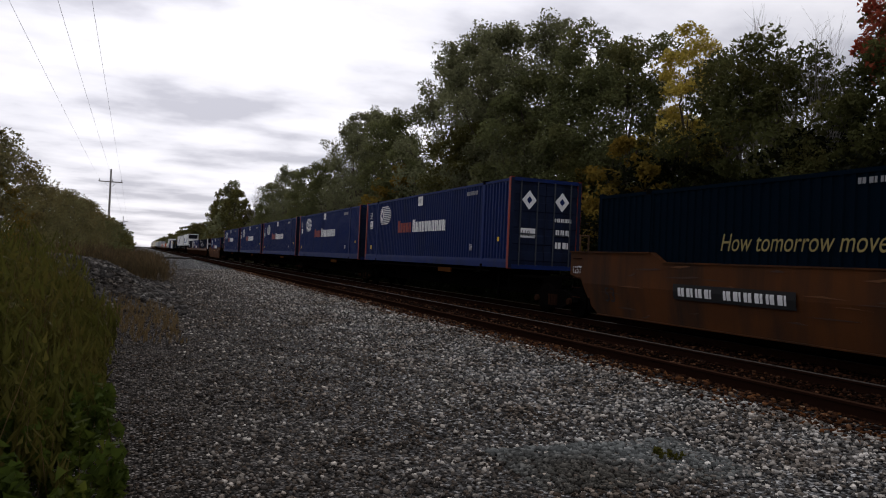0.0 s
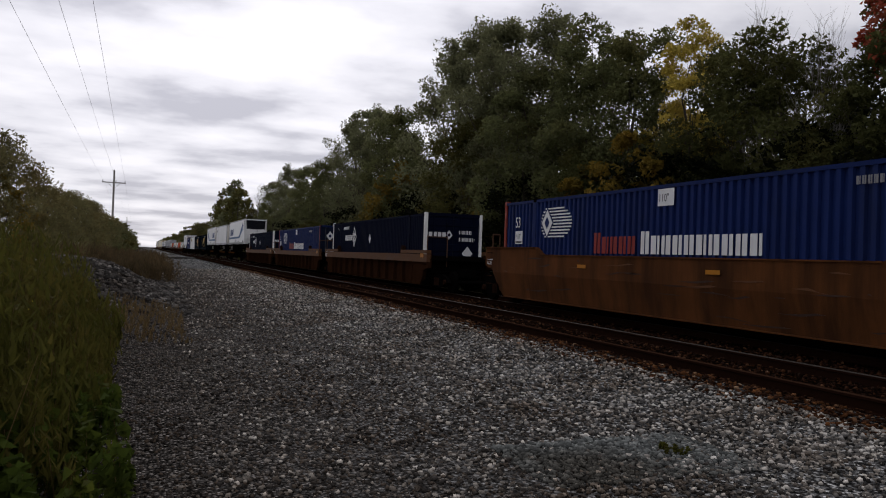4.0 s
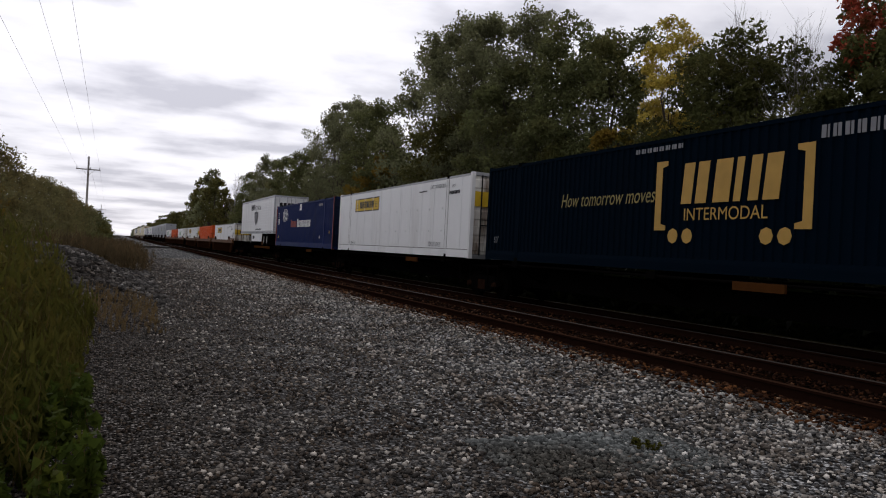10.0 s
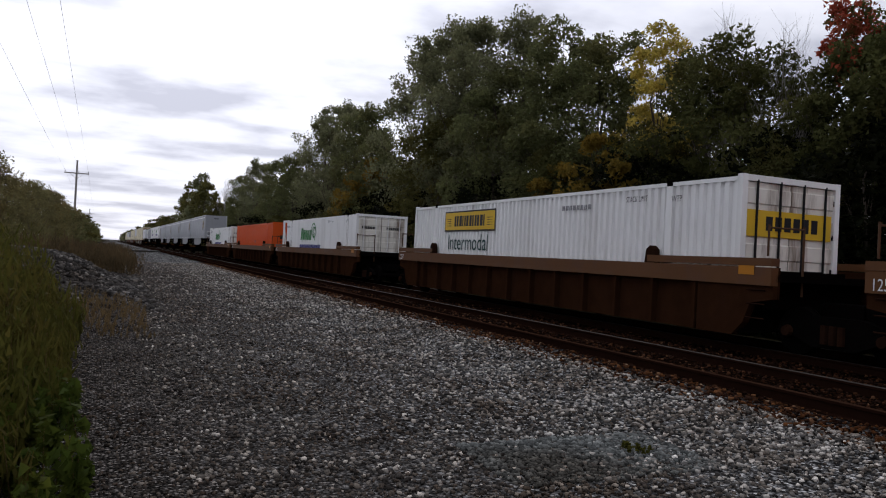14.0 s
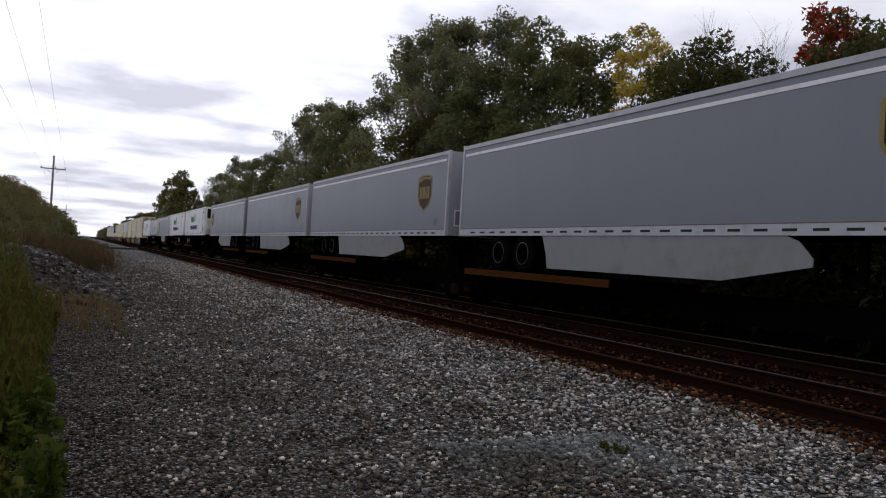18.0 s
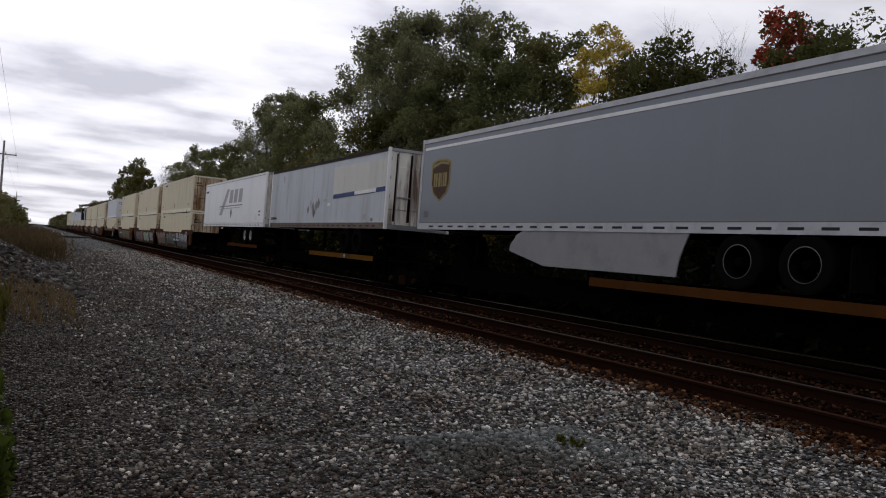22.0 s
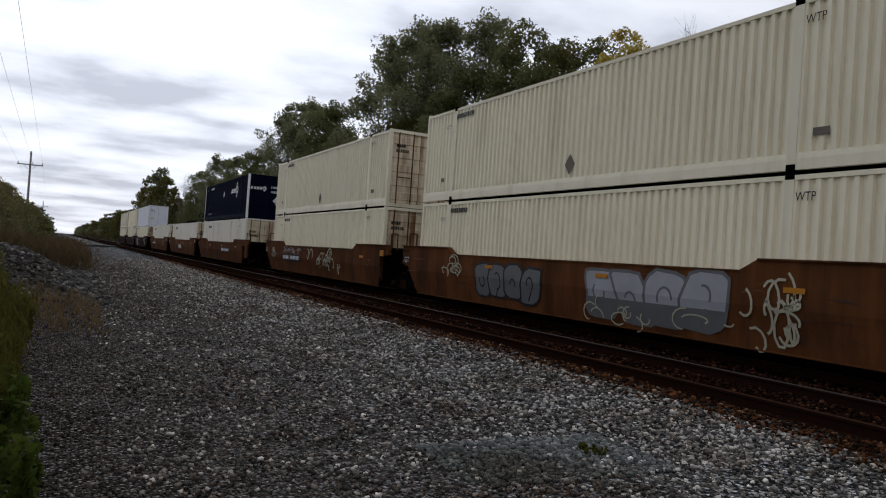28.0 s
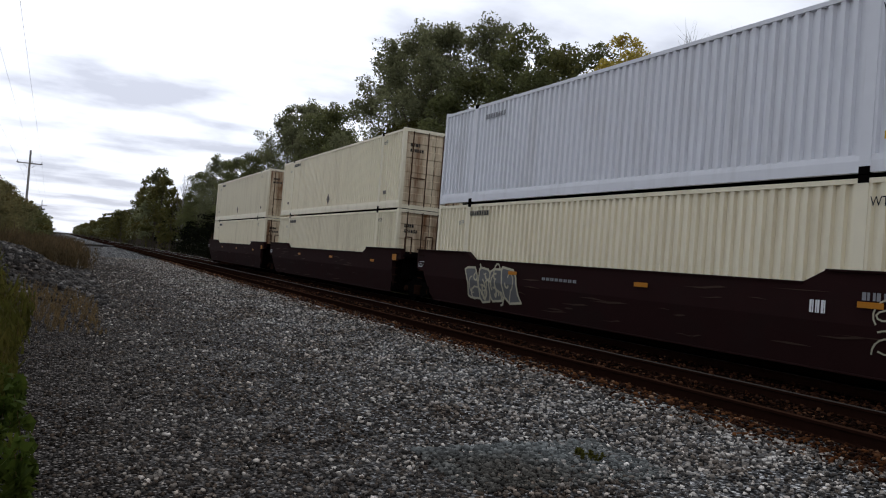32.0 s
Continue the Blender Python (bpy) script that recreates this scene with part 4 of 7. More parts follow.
def doors(base, paint, y, x_half, z0, z1, bar_paint, near=True, ribs=5, rods=2):
    """Two hinged doors with lock rods, on the near end (outside towards -y) or the far one."""
    o = -1 if near else 1
    for sx in (-1, 1):
        a, b = (0.012, x_half - 0.09) if sx > 0 else (-x_half + 0.09, -0.012)
        prof = [(y - o * 0.05, z0), (y, z0)]
        for k in range(ribs):
            za, zb = z0 + (z1 - z0) * (k + 0.2) / ribs, z0 + (z1 - z0) * (k + 0.8) / ribs
            prof += [(y, za), (y + o * 0.022, za + 0.025), (y + o * 0.022, zb - 0.025), (y, zb)]
        prof += [(y, z1), (y - o * 0.05, z1)]
        s = Shape().prism(prof, "x", a, b)
        door = part("door", s, paint, base)
        part("door_gasket", Shape().box(min(a, b) - 0.011, max(a, b) + 0.011, min(y - o * 0.02, y - o * 0.055), max(y - o * 0.02, y - o * 0.055), z0 - 0.02, z1 + 0.02), BLACK, door)
        for r_ in range(rods):
            xr = a + (b - a) * (0.25 + 0.5 * r_) if rods > 1 else (a + b) / 2
            part("lock_rod", Shape().tube((xr, y + o * 0.05, z0 - 0.04), (xr, y + o * 0.05, z1 + 0.04), 0.023, 0.023, 8), bar_paint, door)
        part("door_handle", Shape().box(a + 0.25 * (b - a), a + 0.7 * (b - a), min(y + o * 0.04, y + o * 0.075), max(y + o * 0.04, y + o * 0.075), z0 + 0.95, z0 + 0.99), bar_paint, door)
        for k in range(4):
            zh = z0 + (z1 - z0) * (0.1 + 0.26 * k)
            xh = b if sx > 0 else a
            part("hinge", Shape().box(xh - 0.05, xh + 0.05, min(y, y + o * 0.04), max(y, y + o * 0.04), zh, zh + 0.1), bar_paint, door)


def container(label, paint, end_paint, rail, post, length=LONG, plate=False, door_near=True, rods=None, group="containers on the train", category="shipping container", pitch=0.225, deep=0.062):
    base = thing("shipping_container", label, category, group)
    h, x = HIGH, -SIDE
    rods = rods or rail
    for sx in (-1, 1):
        s = Shape()
        if plate:
            seamed(s, sx * (x - 0.002), 0.13, length - 0.13, 0.302, h - 0.118, rise=0.012)
        else:
            corrugated(s, sx * (x - 0.012), 0.12, length - 0.12, 0.28, h - 0.11, pitch, deep)
        part("side_wall", s, paint, base)
        part("bottom_rail", Shape().prism([(sx * (x - 0.10), 0.02), (sx * x, 0.02), (sx * x, 0.20), (sx * (x - 0.014), 0.30), (sx * (x - 0.1), 0.30)], "y", 0.12, length - 0.12), paint if plate else rail, base)
        if plate:
            part("rail_joint", Shape().box(min(sx * (x + 0.004), sx * (x - 0.01)), max(sx * (x + 0.004), sx * (x - 0.01)), 0.13, length - 0.13, 0.285, 0.303), INK_DUST, base)
        part("top_rail", Shape().box(min(sx * x, sx * (x - 0.07)), max(sx * x, sx * (x - 0.07)), 0.12, length - 0.12, h - 0.125, h - 0.045), rail, base)
        for y0 in (0.0, length - 0.13):
            part("corner_post", Shape().box(min(sx * x, sx * (x - 0.13)), max(sx * x, sx * (x - 0.13)), y0, y0 + 0.13, 0, h), post, base)
        mid = (length - 12.19) / 2
        if plate:
            # dark strips that draw the shade lines along each stacking post
            for y0 in (mid - 0.118, mid + 0.1, length - mid - 0.118, length - mid + 0.1):
                part("post_joint", Shape().box(min(sx * (x + 0.003), sx * (x - 0.03)), max(sx * (x + 0.003), sx * (x - 0.03)), y0, y0 + 0.018, 0.31, h - 0.13), INK_DUST, base)
        if mid > 0.5:
            for y0 in (mid - 0.09, length - mid - 0.09):
                pst = part("stacking_post", Shape().box(min(sx * (x + 0.004), sx * (x - 0.11)), max(sx * (x + 0.004), sx * (x - 0.11)), y0, y0 + 0.18, 0.118, h - 0.118), paint, base)
                for z0 in (-0.004, h - 0.118):
                    part("corner_casting", Shape().box(min(sx * (x + 0.006), sx * (x - 0.16)), max(sx * (x + 0.006), sx * (x - 0.16)), y0, y0 + 0.18, z0, z0 + 0.118), STEEL, pst)
    part("roof", Shape().box(-x + 0.07, x - 0.07, 0.13, length - 0.13, h - 0.09, h - 0.05), rail, base)
    part("floor", Shape().box(-x + 0.1, x - 0.1, 0.13, length - 0.13, 0.12, 0.18), STEEL, base)
    wall = Shape().box(-x + 0.13, x - 0.13, (length - 0.09) if door_near else 0.04, (length - 0.04) if door_near else 0.09, 0.12, h - 0.06)
    for k in range(8):
        xa = -x + 0.2 + k * 0.28
        ya = length - 0.04 if door_near else 0.04
        wall.box(xa, xa + 0.12, min(ya, ya + (0.03 if door_near else -0.03)), max(ya, ya + (0.03 if door_near else -0.03)), 0.2, h - 0.15)
    part("end_wall", wall, end_paint, base)
    yd = 0.06 if door_near else length - 0.06
    part("door_header", Shape().box(-x + 0.13, x - 0.13, yd - 0.06, yd + 0.06, h - 0.12, h - 0.004), rail, base)
    part("door_sill", Shape().box(-x + 0.13, x - 0.13, yd - 0.06, yd + 0.06, 0.0, 0.14), rail, base)
    doors(base, end_paint, yd, x, 0.15, h - 0.13, rods, door_near)
    return base


def wheel_pair(base, y, z, r_=0.5, dish=True, dark=None):
    """One axle with its outer dual tyres; the wheels are white dishes or dull rings."""
    part("axle", Shape().tube((-1.0, y, z), (1.0, y, z), 0.07, 0.07, 8), STEEL, base)
    n = 20
    for sx in (-1, 1):
        tyre = Shape()
        rings = [(0.62, 0.58), (0.62, 0.98), (0.66, 1.0), (1.23, 1.0), (1.27, 0.96), (1.285, 0.85), (1.28, 0.55), (1.05, 0.53)]
        rim = Shape()
        rim_rings = [(1.279, 0.56), (1.284, 0.50), (1.22, 0.47), (1.12, 0.44), (1.09, 0.28), (1.13, 0.22), (1.13, 0.0)] if dish else [(1.283, 0.60), (1.288, 0.58), (1.25, 0.55)]
        for shape, prof in ((tyre, rings), (rim, rim_rings)):
            for (xa, qa), (xb, qb) in zip(prof, prof[1:]):
                for i in range(n):
                    t0, t1 = 2 * math.pi * i / n, 2 * math.pi * (i + 1) / n
                    ring = [(sx * x_, y + r_ * q * math.cos(t), z + r_ * q * math.sin(t)) for x_, q, t in ((xa, qa, t0), (xa, qa, t1), (xb, qb, t1), (xb, qb, t0))]
                    shape.face(ring if qb else ring[:3])
        w = part("wheel", tyre, RUBBER, base)
        part("rim", rim, ALLOY if dish else dark or DARK_RIM, w)
        part("hub", Shape().tube((sx * 1.12, y, z), (sx * 1.25, y, z), r_ * 0.2, r_ * 0.15, 12), STEEL, w)


def trailer(label, paint, end_paint, top, length=LONG, rear_near=True, ribbed=False, skirt=None, rail=None, bottom=2.12, band=False, extra_axles=(), seam=0.005, sill=None, crown=None, dull_wheels=False):
    """A road trailer that stands on a flat rail car; its floor is at z = bottom."""
    base = thing("semi_trailer", label, "trailer", "trailers on the train")
    rail = rail or GREY_RAIL
    x, z0, z1 = -SIDE, bottom, top
    for sx in (-1, 1):
        s = Shape()
        if ribbed:
            ribbed_sheet(s, sx * (x - 0.015), 0.1, length - 0.1, z0 + 0.2, z1 - 0.14)
        else:
            seamed(s, sx * (x - 0.012), 0.1, length - 0.1, z0 + 0.212, z1 - 0.147, rise=seam, width=0.03)
        part("side_wall", s, paint, base)
        part("bottom_rail", Shape().box(min(sx * x, sx * (x - 0.06)), max(sx * x, sx * (x - 0.06)), 0.1, length - 0.1, z0, z0 + 0.21), sill or rail, base)
        part("top_rail", Shape().box(min(sx * x, sx * (x - 0.06)), max(sx * x, sx * (x - 0.06)), 0.1, length - 0.1, z1 - 0.145, z1 - 0.02), crown or rail, base)
        for zj in (z0 + 0.20, z1 - 0.155):
            part("rail_joint", Shape().box(min(sx * (x + 0.003), sx * (x - 0.01)), max(sx * (x + 0.003), sx * (x - 0.01)), 0.1, length - 0.1, zj, zj + 0.018), INK_DUST, base)
        if band:
            part("side_stripe", Shape().box(min(sx * x, sx * (x - 0.02)), max(sx * x, sx * (x - 0.02)), 0.2, length - 0.2, z1 - 0.36, z1 - 0.28), WHITE, base)
        for y0 in (0.0, length - 0.1):
            part("corner_post", Shape().box(min(sx * x, sx * (x - 0.1)), max(sx * x, sx * (x - 0.1)), y0, y0 + 0.1, z0, z1), rail if ribbed or band else WHITE, base)
        # reflector strips along the bottom rail
        s = Shape()
        y = 0.8
        while y < length - 0.6:
            s.box(min(sx * x, sx * (x + 0.004)), max(sx * x, sx * (x + 0.004)), y, y + 0.3, z0 + 0.07, z0 + 0.12, (int(y * 10) % 3 == 0))
            y += 0.6
        tagged(part("reflector_strip", s, [INK_BLACK, INK_MAROON], base), kind="stuff")
    part("roof", Shape().box(-x + 0.06, x - 0.06, 0.1, length - 0.1, z1 - 0.06, z1 - 0.02), rail, base)
    part("floor", Shape().box(-x + 0.06, x - 0.06, 0.1, length - 0.1, z0 + 0.02, z0 + 0.14), STEEL, base)
    yf, yr = (length - 0.06, 0.06) if rear_near else (0.06, length - 0.06)
    part("front_wall", Shape().box(-x + 0.1, x - 0.1, yf - 0.05, yf + 0.05, z0 + 0.02, z1 - 0.03), NOSE if band else paint, base)
    part("door_header", Shape().box(-x + 0.1, x - 0.1, yr - 0.06, yr + 0.06, z1 - 0.12, z1 - 0.02), rail, base)
    part("door_sill", Shape().box(-x + 0.1, x - 0.1, yr - 0.06, yr + 0.06, z0, z0 + 0.16), rail, base)
    doors(base, end_paint, yr, x, z0 + 0.17, z1 - 0.13, rail, rear_near, 1, 2)
    d = 1 if rear_near else -1
    for k in (2.5, 3.8):
        wheel_pair(base, yr + d * k, z0 - 0.48, dish=not (band or dull_wheels), dark=RUSTY if dull_wheels else None)
    for k in extra_axles:
        wheel_pair(base, k, z0 - 0.48)
    part("slider_frame", Shape().box(-0.6, 0.6, min(yr + d * 1.6, yr + d * 5.0), max(yr + d * 1.6, yr + d * 5.0), z0 - 0.2, z0 + 0.02), STEEL, base)
    part("rear_bumper", Shape().box(-1.1, 1.1, yr - 0.05, yr + 0.05, z0 - 0.62, z0 - 0.5).box(-0.7, -0.6, yr - 0.04, yr + 0.04, z0 - 0.5, z0 + 0.02).box(0.6, 0.7, yr - 0.04, yr + 0.04, z0 - 0.5, z0 + 0.02), STEEL, base)
    for sx in (-1, 1):
        part("mud_flap", Shape().box(min(sx * 0.65, sx * 1.25), max(sx * 0.65, sx * 1.25), yr + d * 1.75 - 0.012, yr + d * 1.75 + 0.012, z0 - 0.85, z0 - 0.15), RUBBER, base)
        part("landing_leg", Shape().box(sx * 0.75 - 0.06, sx * 0.75 + 0.06, yf - d * 2.9 - 0.06, yf - d * 2.9 + 0.06, z0 - 0.75, z0 + 0.02).box(sx * 0.75 - 0.13, sx * 0.75 + 0.13, yf - d * 2.9 - 0.13, yf - d * 2.9 + 0.13, z0 - 0.8, z0 - 0.75), STEEL, base)
        if skirt and (sx < 0 or not band):
            a, b, c = [yr + d * k for k in skirt]
            deep = 0.84 if band else 0.64
            pts = [(a, z0), (c, z0), (c, z0 - 0.6 * deep), (b, z0 - deep), (a + d * 0.25, z0 - deep)]
            if band:  # rounded towards the wheels, drawn in to a nose at the other end
                pts = [(a - d * 0.28, z0), (c - d * 0.55, z0), (c - d * 0.28, z0 - 0.12 * deep), (c, z0 - 0.46 * deep), (c, z0 - 0.62 * deep), (b, z0 - deep), (a, z0 - deep), (a - d * 0.06, z0 - 0.6 * deep), (a - d * 0.16, z0 - 0.3 * deep)]
            part("side_skirt", Shape().prism(pts, "x", sx * (x - 0.05), sx * (x - 0.02)), SKIRT if band else WHITE, base)
    return base


def reefer_unit(base, y, z0, z1, near=True, white=None, deep=0.42):
    """Cooling unit on a trailer's or container's front wall."""
    o = -1 if near else 1
    white = white or WHITE
    def at(a, b):
        return (min(y + o * a, y + o * b), max(y + o * a, y + o * b))
    h = z1 - z0
    unit = part("cooling_unit", Shape().box(-0.98, 0.98, *at(0, deep), z0 + 0.22 * h, z0 + 0.60 * h), white, base)
    part("cooling_grille", Shape().prism([(-1.0, z0 + 0.60 * h), (1.0, z0 + 0.60 * h), (1.08, z0 + 0.94 * h), (-1.08, z0 + 0.94 * h)], "y", *at(0, deep - 0.02)), BLACK, unit)
    for k in range(8):
        za = z0 + (0.62 + 0.038 * k) * h
        part("grille_slat", Shape().box(-0.98, 0.98, *at(deep - 0.02, deep - 0.005), za, za + 0.03), INK, unit)
    for a_, b_ in ((-0.95, 0.16), (0.19, 0.95)):
        part("service_door", Shape().box(a_, b_, *at(deep, deep + 0.02), z0 + 0.24 * h, z0 + 0.58 * h), white, unit)
    part("latch_plate", Shape().box(0.35, 0.52, *at(deep + 0.02, deep + 0.03), z0 + 0.28 * h, z0 + 0.33 * h), BLACK, unit)
    part("fuel_tank", Shape().tube((-0.8, y + o * 0.25, z0 - 0.05), (0.8, y + o * 0.25, z0 - 0.05), 0.2, 0.2, 14), STEEL, unit)


def diamond(base, mat, y, z, r_, x=SIDE, name="placard"):
    return sign(name, [(y - r_, z), (y, z - r_ * 1.25), (y + r_, z), (y, z + r_ * 1.25)], mat, base, x=x)


def end_diamond(base, mat, x, z, r_, y, name="placard"):
    return sign(name, [(x - r_, z), (x, z - r_ * 1.2), (x + r_, z), (x, z + r_ * 1.2)], mat, base, y=y)


def plate_sign(base, mat, y_left, y_right, z0, z1, x=SIDE, name="name_panel"):
    return sign(name, [(y_left, z0), (y_right, z0), (y_right, z1), (y_left, z1)], mat, base, x=x)


# --- kinds of load ---
def blue_box_container():
    b = container("blue corrugated container with orange-red end posts", NAVY, NAVY_END, NAVY, RED_EDGE, rods=ROD)
    for x in (SIDE + 0.01, -SIDE - 0.13):
        part("post_face", Shape().box(x, x + 0.12, -0.006, 0.0, 0.02, HIGH - 0.02), NAVY_END, b)
    words("53", 0.46, INK_WHITE, b, (SIDE - 0.008, 15.36, 2.06), 0, 0.72)
    plate_sign(b, INK_WHITE, 15.36, 14.90, 1.56, 1.95, name="height_panel")
    words("110\"", 0.24, INK_BLACK, b, (SIDE - 0.009, 15.34, 1.70), 0, 0.78)
    plate_sign(b, INK_BLACK, 15.33, 14.94, 1.59, 1.64, SIDE - 0.005, name="small_print")
    plate_sign(b, INK_YELLOW, 15.2, 15.0, 0.56, 0.74, name="yellow_plate")
    plate_sign(b, INK_YELLOW, 0.82, 0.68, 0.86, 1.0, name="yellow_plate")
    # round mark of thin stripes, with a diamond in it
    s = Shape()
    for k in range(10):
        z = 1.74 + 0.088 * k
        w = math.sqrt(max(0.01, 0.46 ** 2 - (z + 0.02 - 2.15) ** 2))
        s.prism([(13.3 + w, z), (12.9 - w * 1.8, z), (12.9 - w * 1.8, z + 0.04), (13.3 + w, z + 0.04)], "x", SIDE - 0.004, SIDE)
    tagged(part("round_mark", s, INK_WHITE, b), kind="stuff")
    diamond(b, NAVY, 13.4, 2.15, 0.36, SIDE - 0.006, "mark_field")
    diamond(b, INK_WHITE, 13.4, 2.15, 0.30, SIDE - 0.010, "mark_diamond")
    diamond(b, NAVY, 13.4, 2.15, 0.14, SIDE - 0.014, "mark_centre")
    blocks("company_name", 5, 11.0, 9.2, 1.30, 1.72, INK_RED, b, SIDE, 0, (0,))
    blocks("company_name", 10, 9.05, 5.3, 1.30, 1.72, INK_WHITE, b, SIDE, 0, (0,))
    plate_sign(b, INK_WHITE, 8.45, 7.9, 2.38, 2.76, name="height_panel")
    words("110\"", 0.24, INK_BLACK, b, (SIDE - 0.008, 8.43, 2.48), 0, 0.82)
    bars(b, INK_GREY, 3.4, 2.45, 2.48, 2.62, 9, SIDE)
    bars(b, INK_GREY, 3.0, 2.7, 0.55, 0.62, 1, SIDE, "small_plate")
    words("DA", 0.22, INK_WHITE, b, (SIDE - 0.008, 3.0, 0.62), 0, 0.85)
    for x in (-0.6, 0.6):
        end_diamond(b, INK_WHITE, x, 2.2, 0.26, 0.035, "end_mark")
        end_diamond(b, NAVY, x, 2.2, 0.1, 0.03, "end_mark_centre")
    sign("height_panel", [(-0.9, 1.0), (-0.35, 1.0), (-0.35, 1.3), (-0.9, 1.3)], INK_WHITE, b, y=0.035)
    words("110", 0.24, INK_BLACK, b, (-0.86, 0.028, 1.06), 0, 0.9, face="end")
    end_bars(b, INK_WHITE, 0.3, 1.0, 1.55, 1.67, 5, 0.035)
    end_bars(b, INK_WHITE, 0.4, 0.95, 1.1, 1.3, 3, 0.035)
    end_bars(b, INK_WHITE, 0.4, 0.95, 0.7, 0.9, 2, 0.035)
    return b


def dark_box_container():
    b = container("dark blue corrugated container with yellow lettering", BLACKBLUE, BLACKBLUE, BLACKBLUE, BLACKBLUE, deep=0.03, rods=ROD)
    words("How tomorrow moves", 0.50, INK_GOLD, b, (SIDE - 0.008, 11.85, 1.50), 0.25, 0.80)
    for y, d in ((8.05, -1), (4.0, 1)):
        pts = [(y, 0.88), (y + d * 0.36, 0.88), (y + d * 0.36, 0.98), (y + d * 0.2, 1.02), (y + d * 0.2, 2.22), (y + d * 0.36, 2.26), (y + d * 0.36, 2.36), (y, 2.36)]
        sign("bracket", pts, INK_OCHRE, b, x=SIDE)
    blocks("company_name", 3, 7.3, 4.6, 1.42, 2.26, INK_OCHRE, b, SIDE, 0.1)
    words("INTERMODAL", 0.36, INK_OCHRE, b, (SIDE - 0.008, 7.15, 1.08), 0, 0.98)
    for y in (7.45, 7.02, 4.97, 4.56):
        pts = [(y + 0.16 * math.cos(a * 0.7854), 0.76 + 0.16 * math.sin(a * 0.7854)) for a in range(8)]
        sign("wheel_mark", pts, INK_OCHRE, b, x=SIDE)
    bars(b, INK_GREY, 3.9, 1.9, 2.4, 2.62, 9, SIDE)
    bars(b, INK_GREY, 8.8, 7.2, 2.6, 2.7, 8, SIDE, "small_print")
    words("53'", 0.25, INK_GREY, b, (SIDE - 0.008, 15.6, 0.55))
    s = Shape()
    for k in range(3):
        s.box(-1.05 + 0.42 * k, -0.75 + 0.42 * k, 0.03, 0.035, 2.2, 2.5)
    tagged(part("end_name", s, INK_OCHRE, b), kind="stuff")
    words("53'", 0.25, INK_GREY, b, (SIDE - 0.008, 2.2, 0.55))
    return b


def ink_box_container(name_at=13.1):
    b = container("blue-black corrugated container with white corner posts", INK, INK, INK, WHITE, deep=0.022)
    blocks("company_name", 4, name_at, name_at - 1.5, 1.82, 2.12, INK_WHITE, b, SIDE, 0.15)
    # square mark: four tilted frames
    ym = name_at - 1.95
    for dy, dz in ((0.24, 0), (-0.24, 0), (0, 0.30), (0, -0.30)):
        diamond(b, INK_WHITE, ym + dy, 2.0 + dz, 0.21, SIDE, "mark")
        diamond(b, INK, ym + dy * 1.02, 2.0 + dz * 1.02, 0.11, SIDE - 0.005, "mark_hole")
    diamond(b, INK_WHITE, 8.08, 1.88, 0.2, SIDE, "placard")
    bars(b, INK_WHITE, 13.5, 12.3, 2.45, 2.6, 8, SIDE)
    words("WTP", 0.2, INK_WHITE, b, (SIDE - 0.008, 14.9, 2.42), 0, 0.8)
    words("TOP LIFT ONLY", 0.26, INK_GREY, b, (SIDE - 0.008, 14.2, 0.42), 0, 0.8)
    s = Shape()
    for k in range(4):
        s.box(-1.1 + 0.2 * k, -0.95 + 0.2 * k, 0.03, 0.035, 1.92, 2.1)
    tagged(part("end_name", s, INK_WHITE, b), kind="stuff")
    end_diamond(b, INK_WHITE, -0.2, 2.0, 0.16, 0.035, "end_mark")
    end_diamond(b, INK, -0.2, 2.0, 0.07, 0.03, "end_mark_hole")
    end_bars(b, INK_WHITE, 0.25, 0.85, 2.05, 2.2, 4, 0.035)
    end_bars(b, INK_WHITE, 0.25, 1.0, 1.75, 1.9, 5, 0.035)
    end_diamond(b, INK_WHITE, 0.65, 1.25, 0.25, 0.035)
    return b


def cream_container():
    b = container("cream corrugated container with rust-stained doors", CREAM, CREAM_END, CREAM, CREAM, rods=RUST_ROD, pitch=0.215)
    words("WTP", 0.22, INK_BLACK, b, (SIDE - 0.008, 1.85, 2.42), 0, 0.8)
    words("WTP", 0.2, INK_GREY, b, (SIDE - 0.008, 14.75, 2.25), 0, 0.8)
    bars(b, INK_BLACK, 14.1, 13.0, 2.52, 2.66, 8, SIDE)
    diamond(b, INK_DUST, 8.1, 0.62, 0.2, SIDE)
    plate_sign(b, INK_DUST, 1.6, 1.3, 0.55, 0.68, name="small_plate")
    plate_sign(b, INK_DUST, 14.9, 14.7, 0.6, 0.72, name="small_plate")
    end_bars(b, INK_BLACK, -1.0, -0.6, 2.25, 2.37, 4, 0.035)
    end_bars(b, INK_BLACK, -1.0, -0.45, 2.05, 2.17, 6, 0.035)
    return b


def pale_container():
    b = container("pale grey corrugated container with white doors", PALE, PALE, PALE, PALE, pitch=0.215)
    words("WTP", 0.22, INK_BLACK, b, (SIDE - 0.008, 1.85, 2.42), 0, 0.8)
    bars(b, INK_GREY, 13.6, 12.5, 2.38, 2.52, 8, SIDE)
    plate_sign(b, INK_YELLOW, 1.7, 1.35, 0.5, 0.62, name="yellow_plate")
    sign("yellow_plate", [(-0.95, 1.0), (-0.6, 1.0), (-0.6, 1.2), (-0.95, 1.2)], INK_YELLOW, b, y=0.035)
    end_bars(b, INK_BLACK, -1.0, -0.6, 2.25, 2.37, 4, 0.035)
    end_bars(b, INK_BLACK, -1.0, -0.45, 2.05, 2.17, 6, 0.035)
    return b


